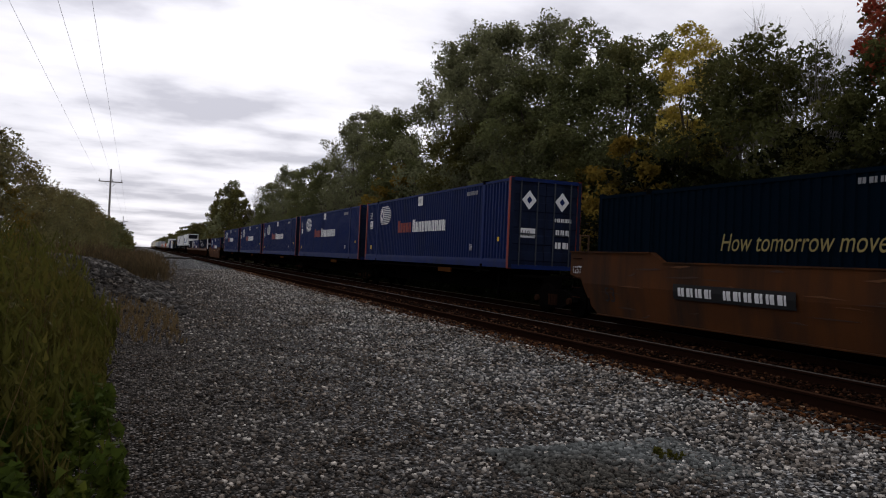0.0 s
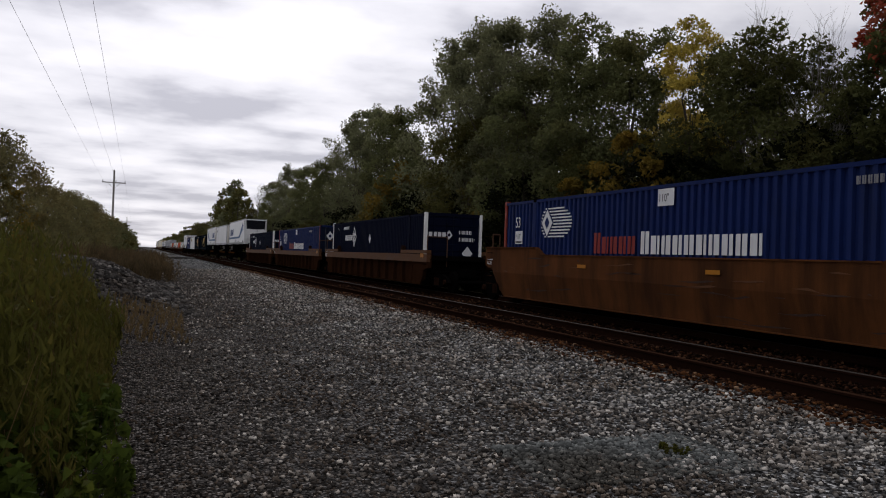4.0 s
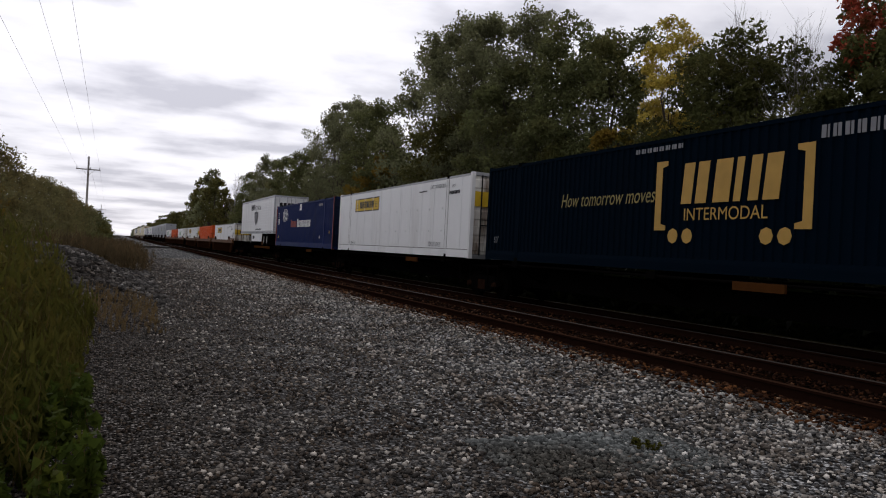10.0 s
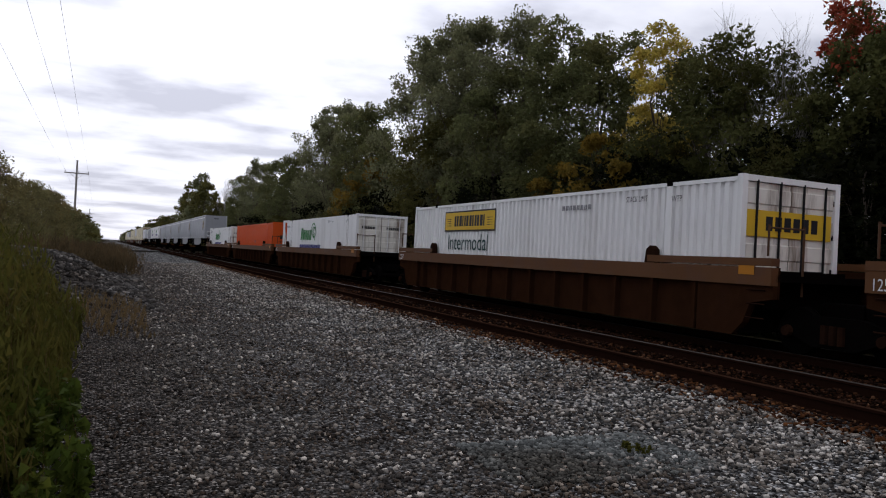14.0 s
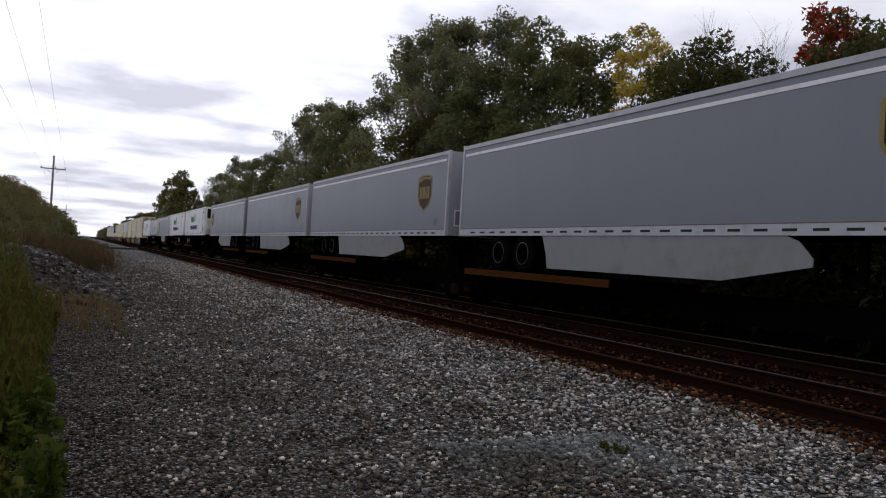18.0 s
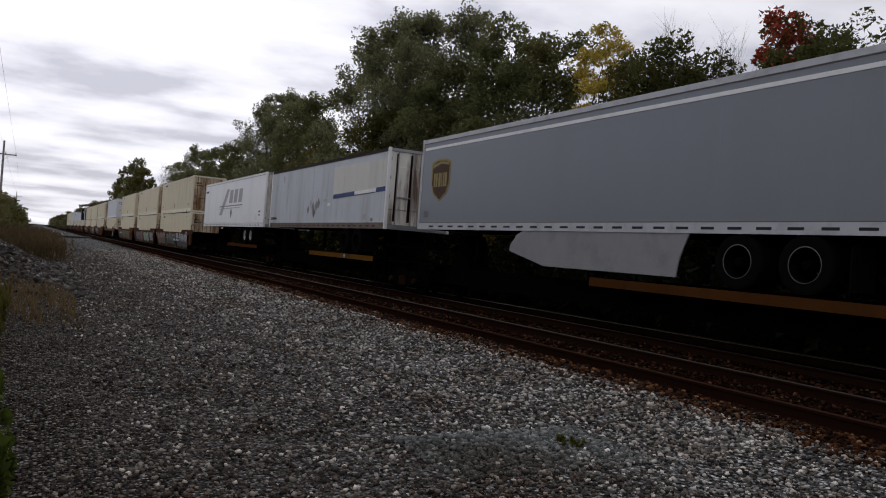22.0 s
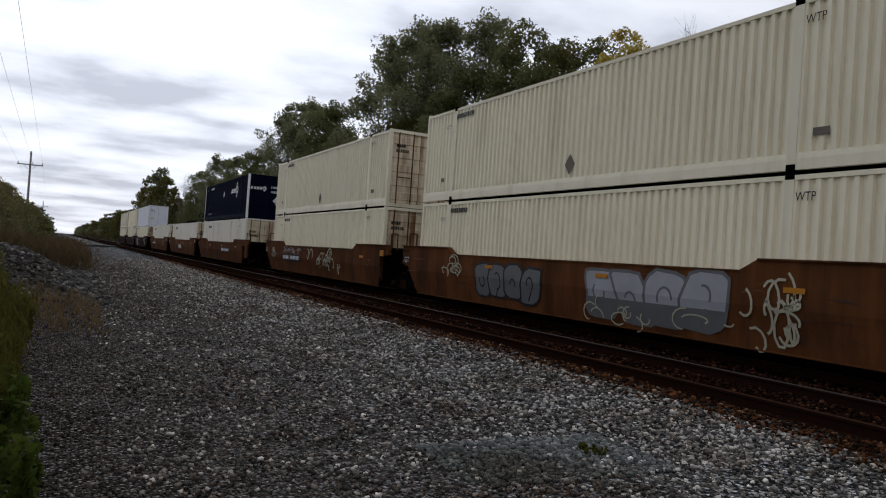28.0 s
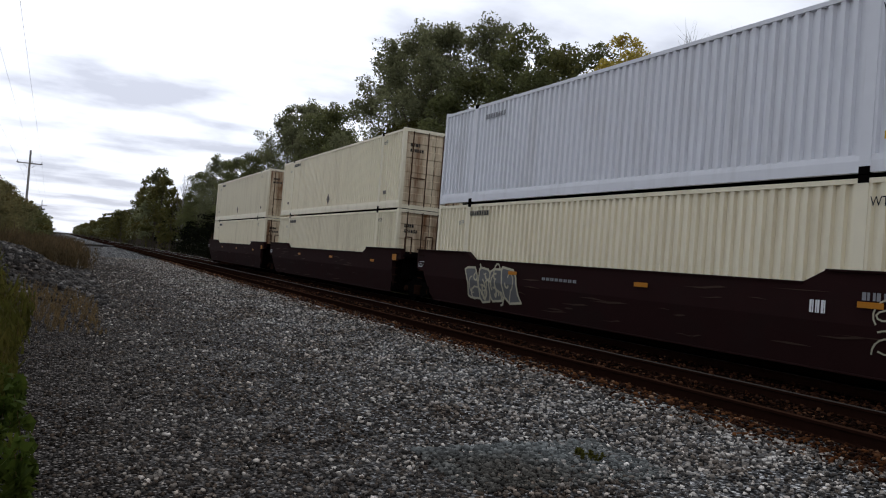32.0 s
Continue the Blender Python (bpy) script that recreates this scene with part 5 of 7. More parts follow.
TAN_DOOR = surface("yellowed_stained_paint", (0.70, 0.59, 0.41), 0.6, var=0.15, dirt=(0.20, 0.085, 0.035), dirt_amount=0.9, dirt_scale=1.4, dirt_at=(0.50, 0.70), streak=True, bump=0.12)
CLEAN = surface("warm_white_paint", (0.78, 0.735, 0.63), 0.5, var=0.08, dirt=(0.36, 0.29, 0.20), dirt_amount=0.6, dirt_scale=1.6, streak=True, bump=0.05)


def clean_container():
    b = container("warm white corrugated container with stained doors", CLEAN, TAN_DOOR, CLEAN, CLEAN, rods=RUST_ROD, pitch=0.215)
    words("WTP", 0.22, INK_BLACK, b, (SIDE - 0.008, 1.78, 2.28), 0, 0.8)
    words("WTP", 0.2, INK_GREY, b, (SIDE - 0.008, 14.75, 2.25), 0, 0.8)
    bars(b, INK_BLACK, 13.6, 12.2, 2.3, 2.48, 9, SIDE)
    end_bars(b, INK_BLACK, -1.0, -0.55, 1.95, 2.1, 4, 0.035)
    end_bars(b, INK_BLACK, -1.0, -0.4, 1.7, 1.85, 6, 0.035)
    return b


def orange_container():
    b = container("orange corrugated container with black end lettering", ORANGE, ORANGE, ORANGE, ORANGE, deep=0.04)
    s = Shape()
    for k in range(6):
        s.box(-0.75 + 0.3 * k, -0.52 + 0.3 * k, 0.03, 0.035, 1.7, 1.98)
    tagged(part("end_name", s, INK_BLACK, b), kind="stuff")
    end_bars(b, INK_BLACK, -0.75, 0.2, 1.45, 1.58, 7, 0.035)
    plate_sign(b, INK_DUST, 6.9, 6.6, 1.35, 1.62, name="small_plate")
    return b


def yellow_panel(b, y0, y1, z0, z1, count):
    plate_sign(b, INK_BLACK, y0 + 0.05, y1 - 0.05, z0 - 0.05, z1 + 0.05, SIDE, "panel_border")
    plate_sign(b, INK_YELLOW, y0, y1, z0, z1, SIDE - 0.005)
    w = y0 - y1
    blocks("company_name", count, y0 - 0.2 * w, y0 - 0.83 * w, z0 + 0.2 * (z1 - z0), z1 - 0.2 * (z1 - z0), INK_BLACK, b, SIDE - 0.010)
    s = Shape()
    for k in range(4):
        z = z0 + (0.22 + 0.13 * k) * (z1 - z0)
        s.prism([(y0 - 0.02 * w, z + 0.02), (y0 - 0.13 * w, z), (y0 - 0.13 * w, z + 0.03)], "x", SIDE - 0.012, SIDE - 0.009)
        s.prism([(y1 + 0.02 * w, z + 0.02), (y1 + 0.13 * w, z), (y1 + 0.13 * w, z + 0.03)], "x", SIDE - 0.012, SIDE - 0.009)
    tagged(part("scroll_work", s, INK_BLACK, b), kind="stuff")


def end_panel(b, y=0.03):
    sign("name_panel", [(-1.15, 1.75), (1.1, 1.75), (1.1, 2.25), (-1.15, 2.25)], INK_YELLOW, b, y=y)
    s = Shape()
    for k in range(6):
        s.box(-0.65 + 0.24 * k, -0.48 + 0.24 * k, y - 0.009, y - 0.005, 1.87, 2.14)
    tagged(part("end_name", s, INK_BLACK, b), kind="stuff")


def panel_box_container():
    b = container("white riveted plate container with a yellow name panel", WHITE, WHITE_DOOR, GREY_RAIL, WHITE, plate=True, rods=BLACK)
    yellow_panel(b, 13.25, 9.7, 1.95, 2.48, 6)
    words("STACK TWO HIGH ONLY", 0.2, INK_BLACK, b, (SIDE - 0.012, 3.6, 2.5), 0, 0.62)
    words("TOP LIFT ONLY", 0.24, INK_BLACK, b, (SIDE - 0.012, 3.6, 0.36), 0, 0.72)
    words("TOP LIFT ONLY", 0.16, INK_BLACK, b, (SIDE - 0.012, 13.8, 0.36), 0, 0.7)
    words("WTP", 0.16, INK_BLACK, b, (SIDE - 0.012, 1.6, 2.45), 0, 0.8)
    bars(b, INK_BLACK, 4.7, 3.9, 2.42, 2.47, 8, SIDE - 0.009)
    bars(b, INK_BLACK, 1.8, 0.9, 2.22, 2.34, 8, SIDE - 0.009)
    s = Shape()
    for k in range(9):
        for z in (0.95, 1.75):
            s.tube((SIDE - 0.03, 2.4 + 1.22 * k, z), (SIDE, 2.4 + 1.22 * k, z), 0.02, 0.05, 8)
    tagged(part("vent_cap", s, WHITE, b), kind="stuff")
    end_panel(b)
    return b


def panel_box_plain_container():
    b = container("white corrugated container with a yellow name panel", WHITE, WHITE_DOOR, WHITE, WHITE, rods=BLACK)
    yellow_panel(b, 13.3, 9.7, 1.98, 2.56, 6)
    words("Intermodal", 0.74, INK_TEAL, b, (SIDE - 0.009, 13.05, 1.32), 0, 0.92)
    words("STACK LIMIT", 0.18, INK_BLACK, b, (SIDE - 0.012, 3.4, 2.5), 0, 0.72)
    words("WTP", 0.18, INK_BLACK, b, (SIDE - 0.012, 1.9, 2.45), 0, 0.8)
    bars(b, INK_GREY, 6.0, 4.7, 2.4, 2.52, 8, SIDE - 0.009)
    end_panel(b)
    return b


def curved_mark(b, y, z, k, mat, x=SIDE):
    """The company's mark as plain curved strokes."""
    s = Shape()
    for r0, r1, a0, a1, dy, dz in ((0.62, 0.70, 20, 165, 0, 0), (0.44, 0.50, 0, 150, -0.1, -0.05), (0.30, 0.37, -60, 120, -0.35, 0.05), (0.5, 0.57, 190, 330, -0.2, 0.25), (0.2, 0.26, -120, 60, -0.5, -0.2)):
        steps = 8
        for i in range(steps):
            t0, t1 = (radians(a0 + (a1 - a0) * j / steps) for j in (i, i + 1))
            pts = [(y + k * (dy + r_ * math.cos(t)), z + k * (dz + r_ * math.sin(t))) for r_, t in ((r0, t0), (r1, t0), (r1, t1), (r0, t1))]
            s.prism(pts, "x", x - 0.004, x)
    return tagged(part("company_mark", s, mat, b), kind="stuff")


TAN_WHITE = surface("yellowed_white_paint", (0.62, 0.54, 0.40), 0.6, var=0.12, dirt=(0.20, 0.12, 0.07), dirt_amount=0.7, dirt_scale=1.4, streak=True)


def green_box_container():
    """A shorter box with an open frame behind its far end."""
    b = container("white container with green lettering and an open end frame", WHITE, WHITE_DOOR, WHITE, WHITE, plate=True, length=14.95)
    x = -SIDE
    for sx in (-1, 1):
        lo, hi = min(sx * x, sx * (x - 0.11)), max(sx * x, sx * (x - 0.11))
        part("frame_post", Shape().box(lo, hi, LONG - 0.12, LONG, 0.12, HIGH - 0.12), WHITE, b)
        part("frame_rail", Shape().box(lo, hi, 14.96, LONG, 0.0, 0.115), WHITE, b)
        part("frame_rail", Shape().box(lo, hi, 14.96, LONG, HIGH - 0.115, HIGH), WHITE, b)
        part("frame_brace", Shape().tube((sx * (x - 0.06), 14.97, 0.25), (sx * (x - 0.06), LONG - 0.08, HIGH - 0.2), 0.03, 0.03, 6), WHITE, b)
    part("frame_header", Shape().box(-x + 0.11, x - 0.11, LONG - 0.12, LONG, HIGH - 0.12, HIGH), WHITE, b)
    blocks("company_name", 5, 11.0, 8.4, 1.62, 2.2, INK_GREEN, b, SIDE - 0.009, 0.15, (0,))
    curved_mark(b, 8.0, 2.0, 0.85, INK_GREEN, SIDE - 0.009)
    blocks("company_name", 11, 11.2, 6.4, 0.95, 1.36, INK_INDIGO, b, SIDE - 0.009, 0.15)
    words("STACK LIMIT 2 HIGH", 0.17, INK_BLACK, b, (SIDE - 0.012, 5.0, 2.55), 0, 0.72)
    words("WTP", 0.2, INK_BLACK, b, (SIDE - 0.012, 1.6, 2.5), 0, 0.8)
    bars(b, INK_GREY, 15.0, 14.0, 2.42, 2.52, 8, SIDE - 0.009)
    end_bars(b, INK_BLACK, -1.0, -0.3, 2.2, 2.32, 5, 0.035)
    end_bars(b, INK_BLACK, 0.25, 1.0, 2.2, 2.32, 7, 0.035)
    return b


def arrow_trailer(rear_near):
    lab = "white refrigerated trailer with a blue arrow stripe" + (", doors leading" if rear_near else ", cooling unit leading")
    b = trailer(lab, WHITE, WHITE_DOOR, 5.08, rear_near=rear_near)

    def yy(v):
        return 16.05 - v if rear_near else v
    # stripe: level part, then rising part with an arrow head towards the front
    sign("blue_stripe", [(yy(15.95), 2.79), (yy(4.22), 2.84), (yy(5.04), 3.06), (yy(15.95), 3.04)], INK_BLUE, b, x=SIDE)
    sign("blue_stripe", [(yy(5.04), 3.06), (yy(1.85), 4.42), (yy(1.52), 3.80), (yy(4.22), 2.84)], INK_BLUE, b, x=SIDE - 0.002)
    head = [(0.98, 4.37), (1.14, 4.42), (1.32, 4.42), (1.56, 4.66), (1.62, 4.74), (1.60, 4.44), (1.98, 4.34), (1.86, 4.26), (1.72, 4.22), (1.90, 4.04), (1.70, 4.10), (1.52, 4.08), (1.48, 3.84), (1.38, 3.62), (1.30, 3.90), (1.20, 4.20)]
    mid = (1.5, 4.25)
    sign("arrow_edge", [(yy(mid[0] + (p - mid[0]) * 1.09), mid[1] + (q - mid[1]) * 1.09) for p, q in head], INK_WHITE, b, x=SIDE - 0.006)
    sign("arrow_head", [(yy(p), q) for p, q in head], INK_DEEP, b, x=SIDE - 0.010)
    if rear_near:
        blocks("company_name", 6, 4.75, 1.2, 3.25, 4.05, INK_DEEP, b, SIDE, 0.25)
        s = Shape()
        for k in range(5):
            s.box(-1.0 + 0.36 * k, -0.74 + 0.36 * k, 0.03, 0.035, 3.15, 3.55)
        tagged(part("end_name", s, INK_DEEP, b), kind="stuff")
        sign("end_stripe", [(-1.15, 2.72), (1.15, 2.72), (1.15, 2.95), (-1.15, 2.95)], INK_BLUE, b, y=0.035)
        end_bars(b, INK_BLACK, -0.95, -0.2, 2.45, 2.6, 5, 0.035)
        reefer_unit(b, LONG, 2.12, 5.08, False)
    else:
        blocks("company_name", 6, 14.85, 11.3, 3.25, 4.05, INK_DEEP, b, SIDE, 0.25)
        reefer_unit(b, 0.0, 2.12, 5.08, True)
        s = Shape()
        for k in range(6):
            s.box(-0.62 + 0.22 * k, -0.46 + 0.22 * k, -0.43, -0.425, 3.62, 3.88)
        tagged(part("end_name", s, INK_BLACK, b), kind="stuff")
        s = Shape()
        for k in range(5):
            s.prism([(0.28, 4.85 - 0.24 * k), (0.08, 4.85 - 0.24 * k), (0.08, 4.68 - 0.24 * k), (0.28, 4.68 - 0.24 * k)], "x", SIDE - 0.006, SIDE - 0.002)
        part("number_marking", s, INK_BLACK, b)
        words("53", 0.38, INK_BLACK, b, (SIDE - 0.008, 0.52, 2.36))
    bars(b, INK_BLACK, *((2.2, 1.3) if rear_near else (1.55, 0.75)), 2.36, 2.52, 5, SIDE)
    for k in (0, 1):
        diamond(b, INK_GREY, 7.9 + 0.45 * k, 2.55, 0.2, SIDE)
    bars(b, INK_GREY, 6.0, 4.4, 2.42, 2.5, 9, SIDE, "small_print")
    if rear_near:
        words("53'", 0.42, INK_BLACK, b, (SIDE + 0.004, 16.0, 2.42), 0, 0.8)
        bars(b, INK_BLACK, 15.1, 13.9, 2.42, 2.60, 5, SIDE + 0.004)
    return b


def grimy_trailer():
    b = trailer("white ribbed trailer with grimy rear doors", WHITE, WHITE_DOOR, 4.95, ribbed=True, rail=SILVER_RAIL)
    blocks("company_name", 4, 14.9, 13.7, 4.1, 4.35, INK_BLACK, b, SIDE - 0.013)
    return b


def emblem_trailer():
    b = trailer("white ribbed trailer with black lettering and a shield", WHITE, WHITE, 5.06, ribbed=True, rail=SILVER_RAIL, skirt=(4.75, 9.9, 10.05), extra_axles=(10.45,))
    blocks("company_name", 5, 10.6, 8.9, 4.15, 4.62, INK_BLACK, b, SIDE - 0.013, 0.05)
    words("INTERMODAL", 0.50, INK_BLACK, b, (SIDE - 0.016, 8.75, 4.12), 0.25, 0.98)
    sign("shield", [(8.82, 3.95), (7.92, 4.02), (7.02, 3.92), (7.15, 3.4), (7.4, 3.08), (7.92, 2.84), (8.45, 3.08), (8.7, 3.4)], INK_BLACK, b, x=SIDE - 0.012)
    sign("shield_mark", [(8.4, 3.82), (7.45, 3.82), (7.92, 3.0)], INK_GREY, b, x=SIDE - 0.017)
    sign("shield_core", [(8.15, 3.74), (7.7, 3.74), (7.92, 3.25)], INK_BLACK, b, x=SIDE - 0.022)
    bars(b, INK_BLACK, 8.0, 5.3, 2.44, 2.54, 16, SIDE - 0.006, "small_print")
    sign("skirt_mark", [(9.3, 1.68), (8.6, 1.68), (8.4, 1.82), (8.6, 1.95), (9.3, 1.95), (9.4, 1.82)], INK_BLACK, b, x=SIDE + 0.018)
    s = Shape()
    for k in range(4):
        s.box(-0.9 + 0.3 * k, -0.66 + 0.3 * k, 0.03, 0.035, 4.2, 4.5)
    tagged(part("end_name", s, INK_BLACK, b), kind="stuff")
    return b


def silver_trailer(rear_near):
    b = trailer("silver-grey trailer with a brown and gold shield", SILVER, SILVER, 4.96, seam=0.0012, length=16.3, rear_near=rear_near, rail=SILVER_RAIL, skirt=(5.2, 9.4, 10.9) if rear_near else (5.0, 10.8, 12.75), band=True)
    y = 14.98 if rear_near else 1.86
    outer = [(y + 0.60, 4.18), (y + 0.3, 4.26), (y, 4.28), (y - 0.3, 4.26), (y - 0.60, 4.18), (y - 0.60, 3.5), (y - 0.42, 3.2), (y, 2.97), (y + 0.42, 3.2), (y + 0.60, 3.5)]
    sign("shield_edge", outer, INK_GOLD, b, x=SIDE + 0.008)
    sign("shield", [(y + (a - y) * 0.86, 3.65 + (z - 3.65) * 0.9) for a, z in outer], INK_BROWN, b, x=SIDE + 0.004)
    sign("shield_crown", [(y + 0.5, 4.0), (y, 4.12), (y - 0.5, 4.06), (y - 0.5, 4.14), (y, 4.2), (y + 0.5, 4.12)], INK_GOLD, b, x=SIDE)
    blocks("company_name", 3, y + 0.42, y - 0.45, 3.42, 3.84, INK_GOLD, b, SIDE, 0)
    words("53", 0.26, INK_BLACK, b, (SIDE - 0.0, 15.9 if rear_near else 0.95, 2.5))
    if not rear_near:
        end_bars(b, INK_BLACK, -0.25, 0.3, 4.5, 4.65, 6, 0.004)
        sign("panel_frame", [(-1.0, 2.45), (-0.55, 2.45), (-0.55, 3.0), (-1.0, 3.0)], WHITE, b, y=0.008)
        sign("box_frame", [(0.3, 2.35), (0.9, 2.35), (0.9, 2.9), (0.3, 2.9)], WHITE, b, y=0.008)
        sign("vent_panel", [(-0.95, 2.5), (-0.6, 2.5), (-0.6, 2.95), (-0.95, 2.95)], INK_GREY, b, y=0.004)
        sign("connector_box", [(0.35, 2.4), (0.85, 2.4), (0.85, 2.85), (0.35, 2.85)], BLACK, b, y=0.004)
    return b


def insulated_box(reefer_near):
    b = thing("shipping_container", "white insulated container on a chassis with an open cooling frame", "shipping container", "containers on the train")
    z0, z1, x = 2.18, 5.0, -SIDE
    a, c = (1.15, 16.6) if reefer_near else (0.0, 15.45)
    for sx in (-1, 1):
        s = seamed(Shape(), sx * (x - 0.004), a + 0.12, c - 0.12, z0 + 0.162, z1 - 0.142, 1.83, 0.006, 0.03)
        part("side_wall", s, WHITE, b)
        part("bottom_rail", Shape().box(min(sx * x, sx * (x - 0.08)), max(sx * x, sx * (x - 0.08)), 0, 16.6, z0, z0 + 0.16), WHITE, b)
        part("top_rail", Shape().box(min(sx * x, sx * (x - 0.08)), max(sx * x, sx * (x - 0.08)), 0, 16.6, z1 - 0.14, z1), WHITE, b)
        for zj in (z0 + 0.152, z1 - 0.152):
            part("rail_joint", Shape().box(min(sx * (x + 0.005), sx * (x - 0.01)), max(sx * (x + 0.005), sx * (x - 0.01)), 0.12, 16.48, zj, zj + 0.02), INK_DUST, b)
        for y0 in (0.0, a if reefer_near else c - 0.12, 16.48):
            part("corner_post", Shape().box(min(sx * x, sx * (x - 0.12)), max(sx * x, sx * (x - 0.12)), y0, y0 + 0.12, z0 + 0.16, z1 - 0.14), WHITE, b)
        for y0 in (2.2, 14.2):
            # thin dark strips stand for the shade on both sides of the post
            for yj in (y0 - 0.03, y0 + 0.168):
                part("post_joint", Shape().box(min(sx * (x + 0.006), sx * (x - 0.03)), max(sx * (x + 0.006), sx * (x - 0.03)), yj, yj + 0.022, z0 + 0.17, z1 - 0.15), INK_DUST, b)
            part("stacking_post", Shape().box(min(sx * (x + 0.008), sx * (x - 0.1)), max(sx * (x + 0.008), sx * (x - 0.1)), y0, y0 + 0.16, z0, z1), WHITE, b)
        ya, yb = (0.1, 1.15) if reefer_near else (16.5, 15.45)
        zm = (z0 + z1) / 2
        part("frame_brace", Shape().tube((sx * (x - 0.06), yb, zm), (sx * (x - 0.06), ya, z1 - 0.2), 0.04, 0.04, 6), WHITE, b)
        part("frame_brace", Shape().tube((sx * (x - 0.06), yb, zm), (sx * (x - 0.06), ya, z0 + 0.2), 0.04, 0.04, 6), WHITE, b)
        part("frame_stub", Shape().tube((sx * (x - 0.06), yb, zm), (sx * (x - 0.06), ya, zm), 0.035, 0.035, 6), WHITE, b)
    part("roof", Shape().box(-x + 0.08, x - 0.08, a, c, z1 - 0.06, z1 - 0.02), WHITE, b)
    part("floor", Shape().box(-x + 0.08, x - 0.08, a, c, z0 + 0.02, z0 + 0.12), STEEL, b)
    yf, yr = (a, c) if reefer_near else (c, a)
    part("front_wall", Shape().box(-x + 0.12, x - 0.12, yf - 0.05, yf + 0.05, z0 + 0.1, z1 - 0.05), WHITE, b)
    doors(b, WHITE_DOOR, yr + (0.06 if not reefer_near else -0.06), x, z0 + 0.15, z1 - 0.13, GREY_RAIL, not reefer_near, 1, 2)
    reefer_unit(b, yf, z0, z1, reefer_near, TAN_WHITE, 0.82)
    part("frame_header", Shape().box(-x + 0.12, x - 0.12, 0.0, 0.12, z1 - 0.14, z1) if reefer_near else Shape().box(-x + 0.12, x - 0.12, 16.48, 16.6, z1 - 0.14, z1), WHITE, b)
    x_ = SIDE - 0.007
    blocks("company_name", 5, 11.35, 8.7, 3.62, 4.18, INK_GREEN, b, x_, 0.15, (0,))
    curved_mark(b, 8.25, 4.0, 0.85, INK_GREEN, x_)
    blocks("company_name", 11, 11.55, 6.25, 2.82, 3.24, INK_INDIGO, b, x_, 0.15)
    for k in range(3):
        plate_sign(b, INK_INDIGO, 6.2, 5.5 - 0.1 * k, 2.88 + 0.15 * k, 2.93 + 0.15 * k, x_, "speed_line")
    words("TOP LIFT ONLY", 0.22, INK_BLACK, b, (x_ - 0.003, 3.7 if reefer_near else 14.65, 2.42), 0, 0.75)
    words("TOP LIFT ONLY", 0.22, INK_BLACK, b, (x_ - 0.003, 14.05 if reefer_near else 4.1, 2.42), 0, 0.75)
    words("WTP", 0.2, INK_BLACK, b, (x_ - 0.003, 2.15 if reefer_near else 15.4, 4.6), 0, 0.8)
    bars(b, INK_BLACK, 2.15, 1.2, 4.4, 4.54, 8, x_)
    diamond(b, INK_GREY, 1.85 if reefer_near else 15.2, 2.8, 0.28, x_)
    for k in (12.1, 13.3):
        wheel_pair(b, k if reefer_near else 16.6 - k, 1.64)
    part("chassis", Shape().box(-0.55, -0.4, 0.3, 16.3, z0 - 0.3, z0).box(0.4, 0.55, 0.3, 16.3, z0 - 0.3, z0), RUSTY, b)
    for sx in (-1, 1):
        yl = 2.6 if reefer_near else 14.0
        part("landing_leg", Shape().box(sx * 0.75 - 0.06, sx * 0.75 + 0.06, yl - 0.06, yl + 0.06, z0 - 0.85, z0), STEEL, b)
    return b


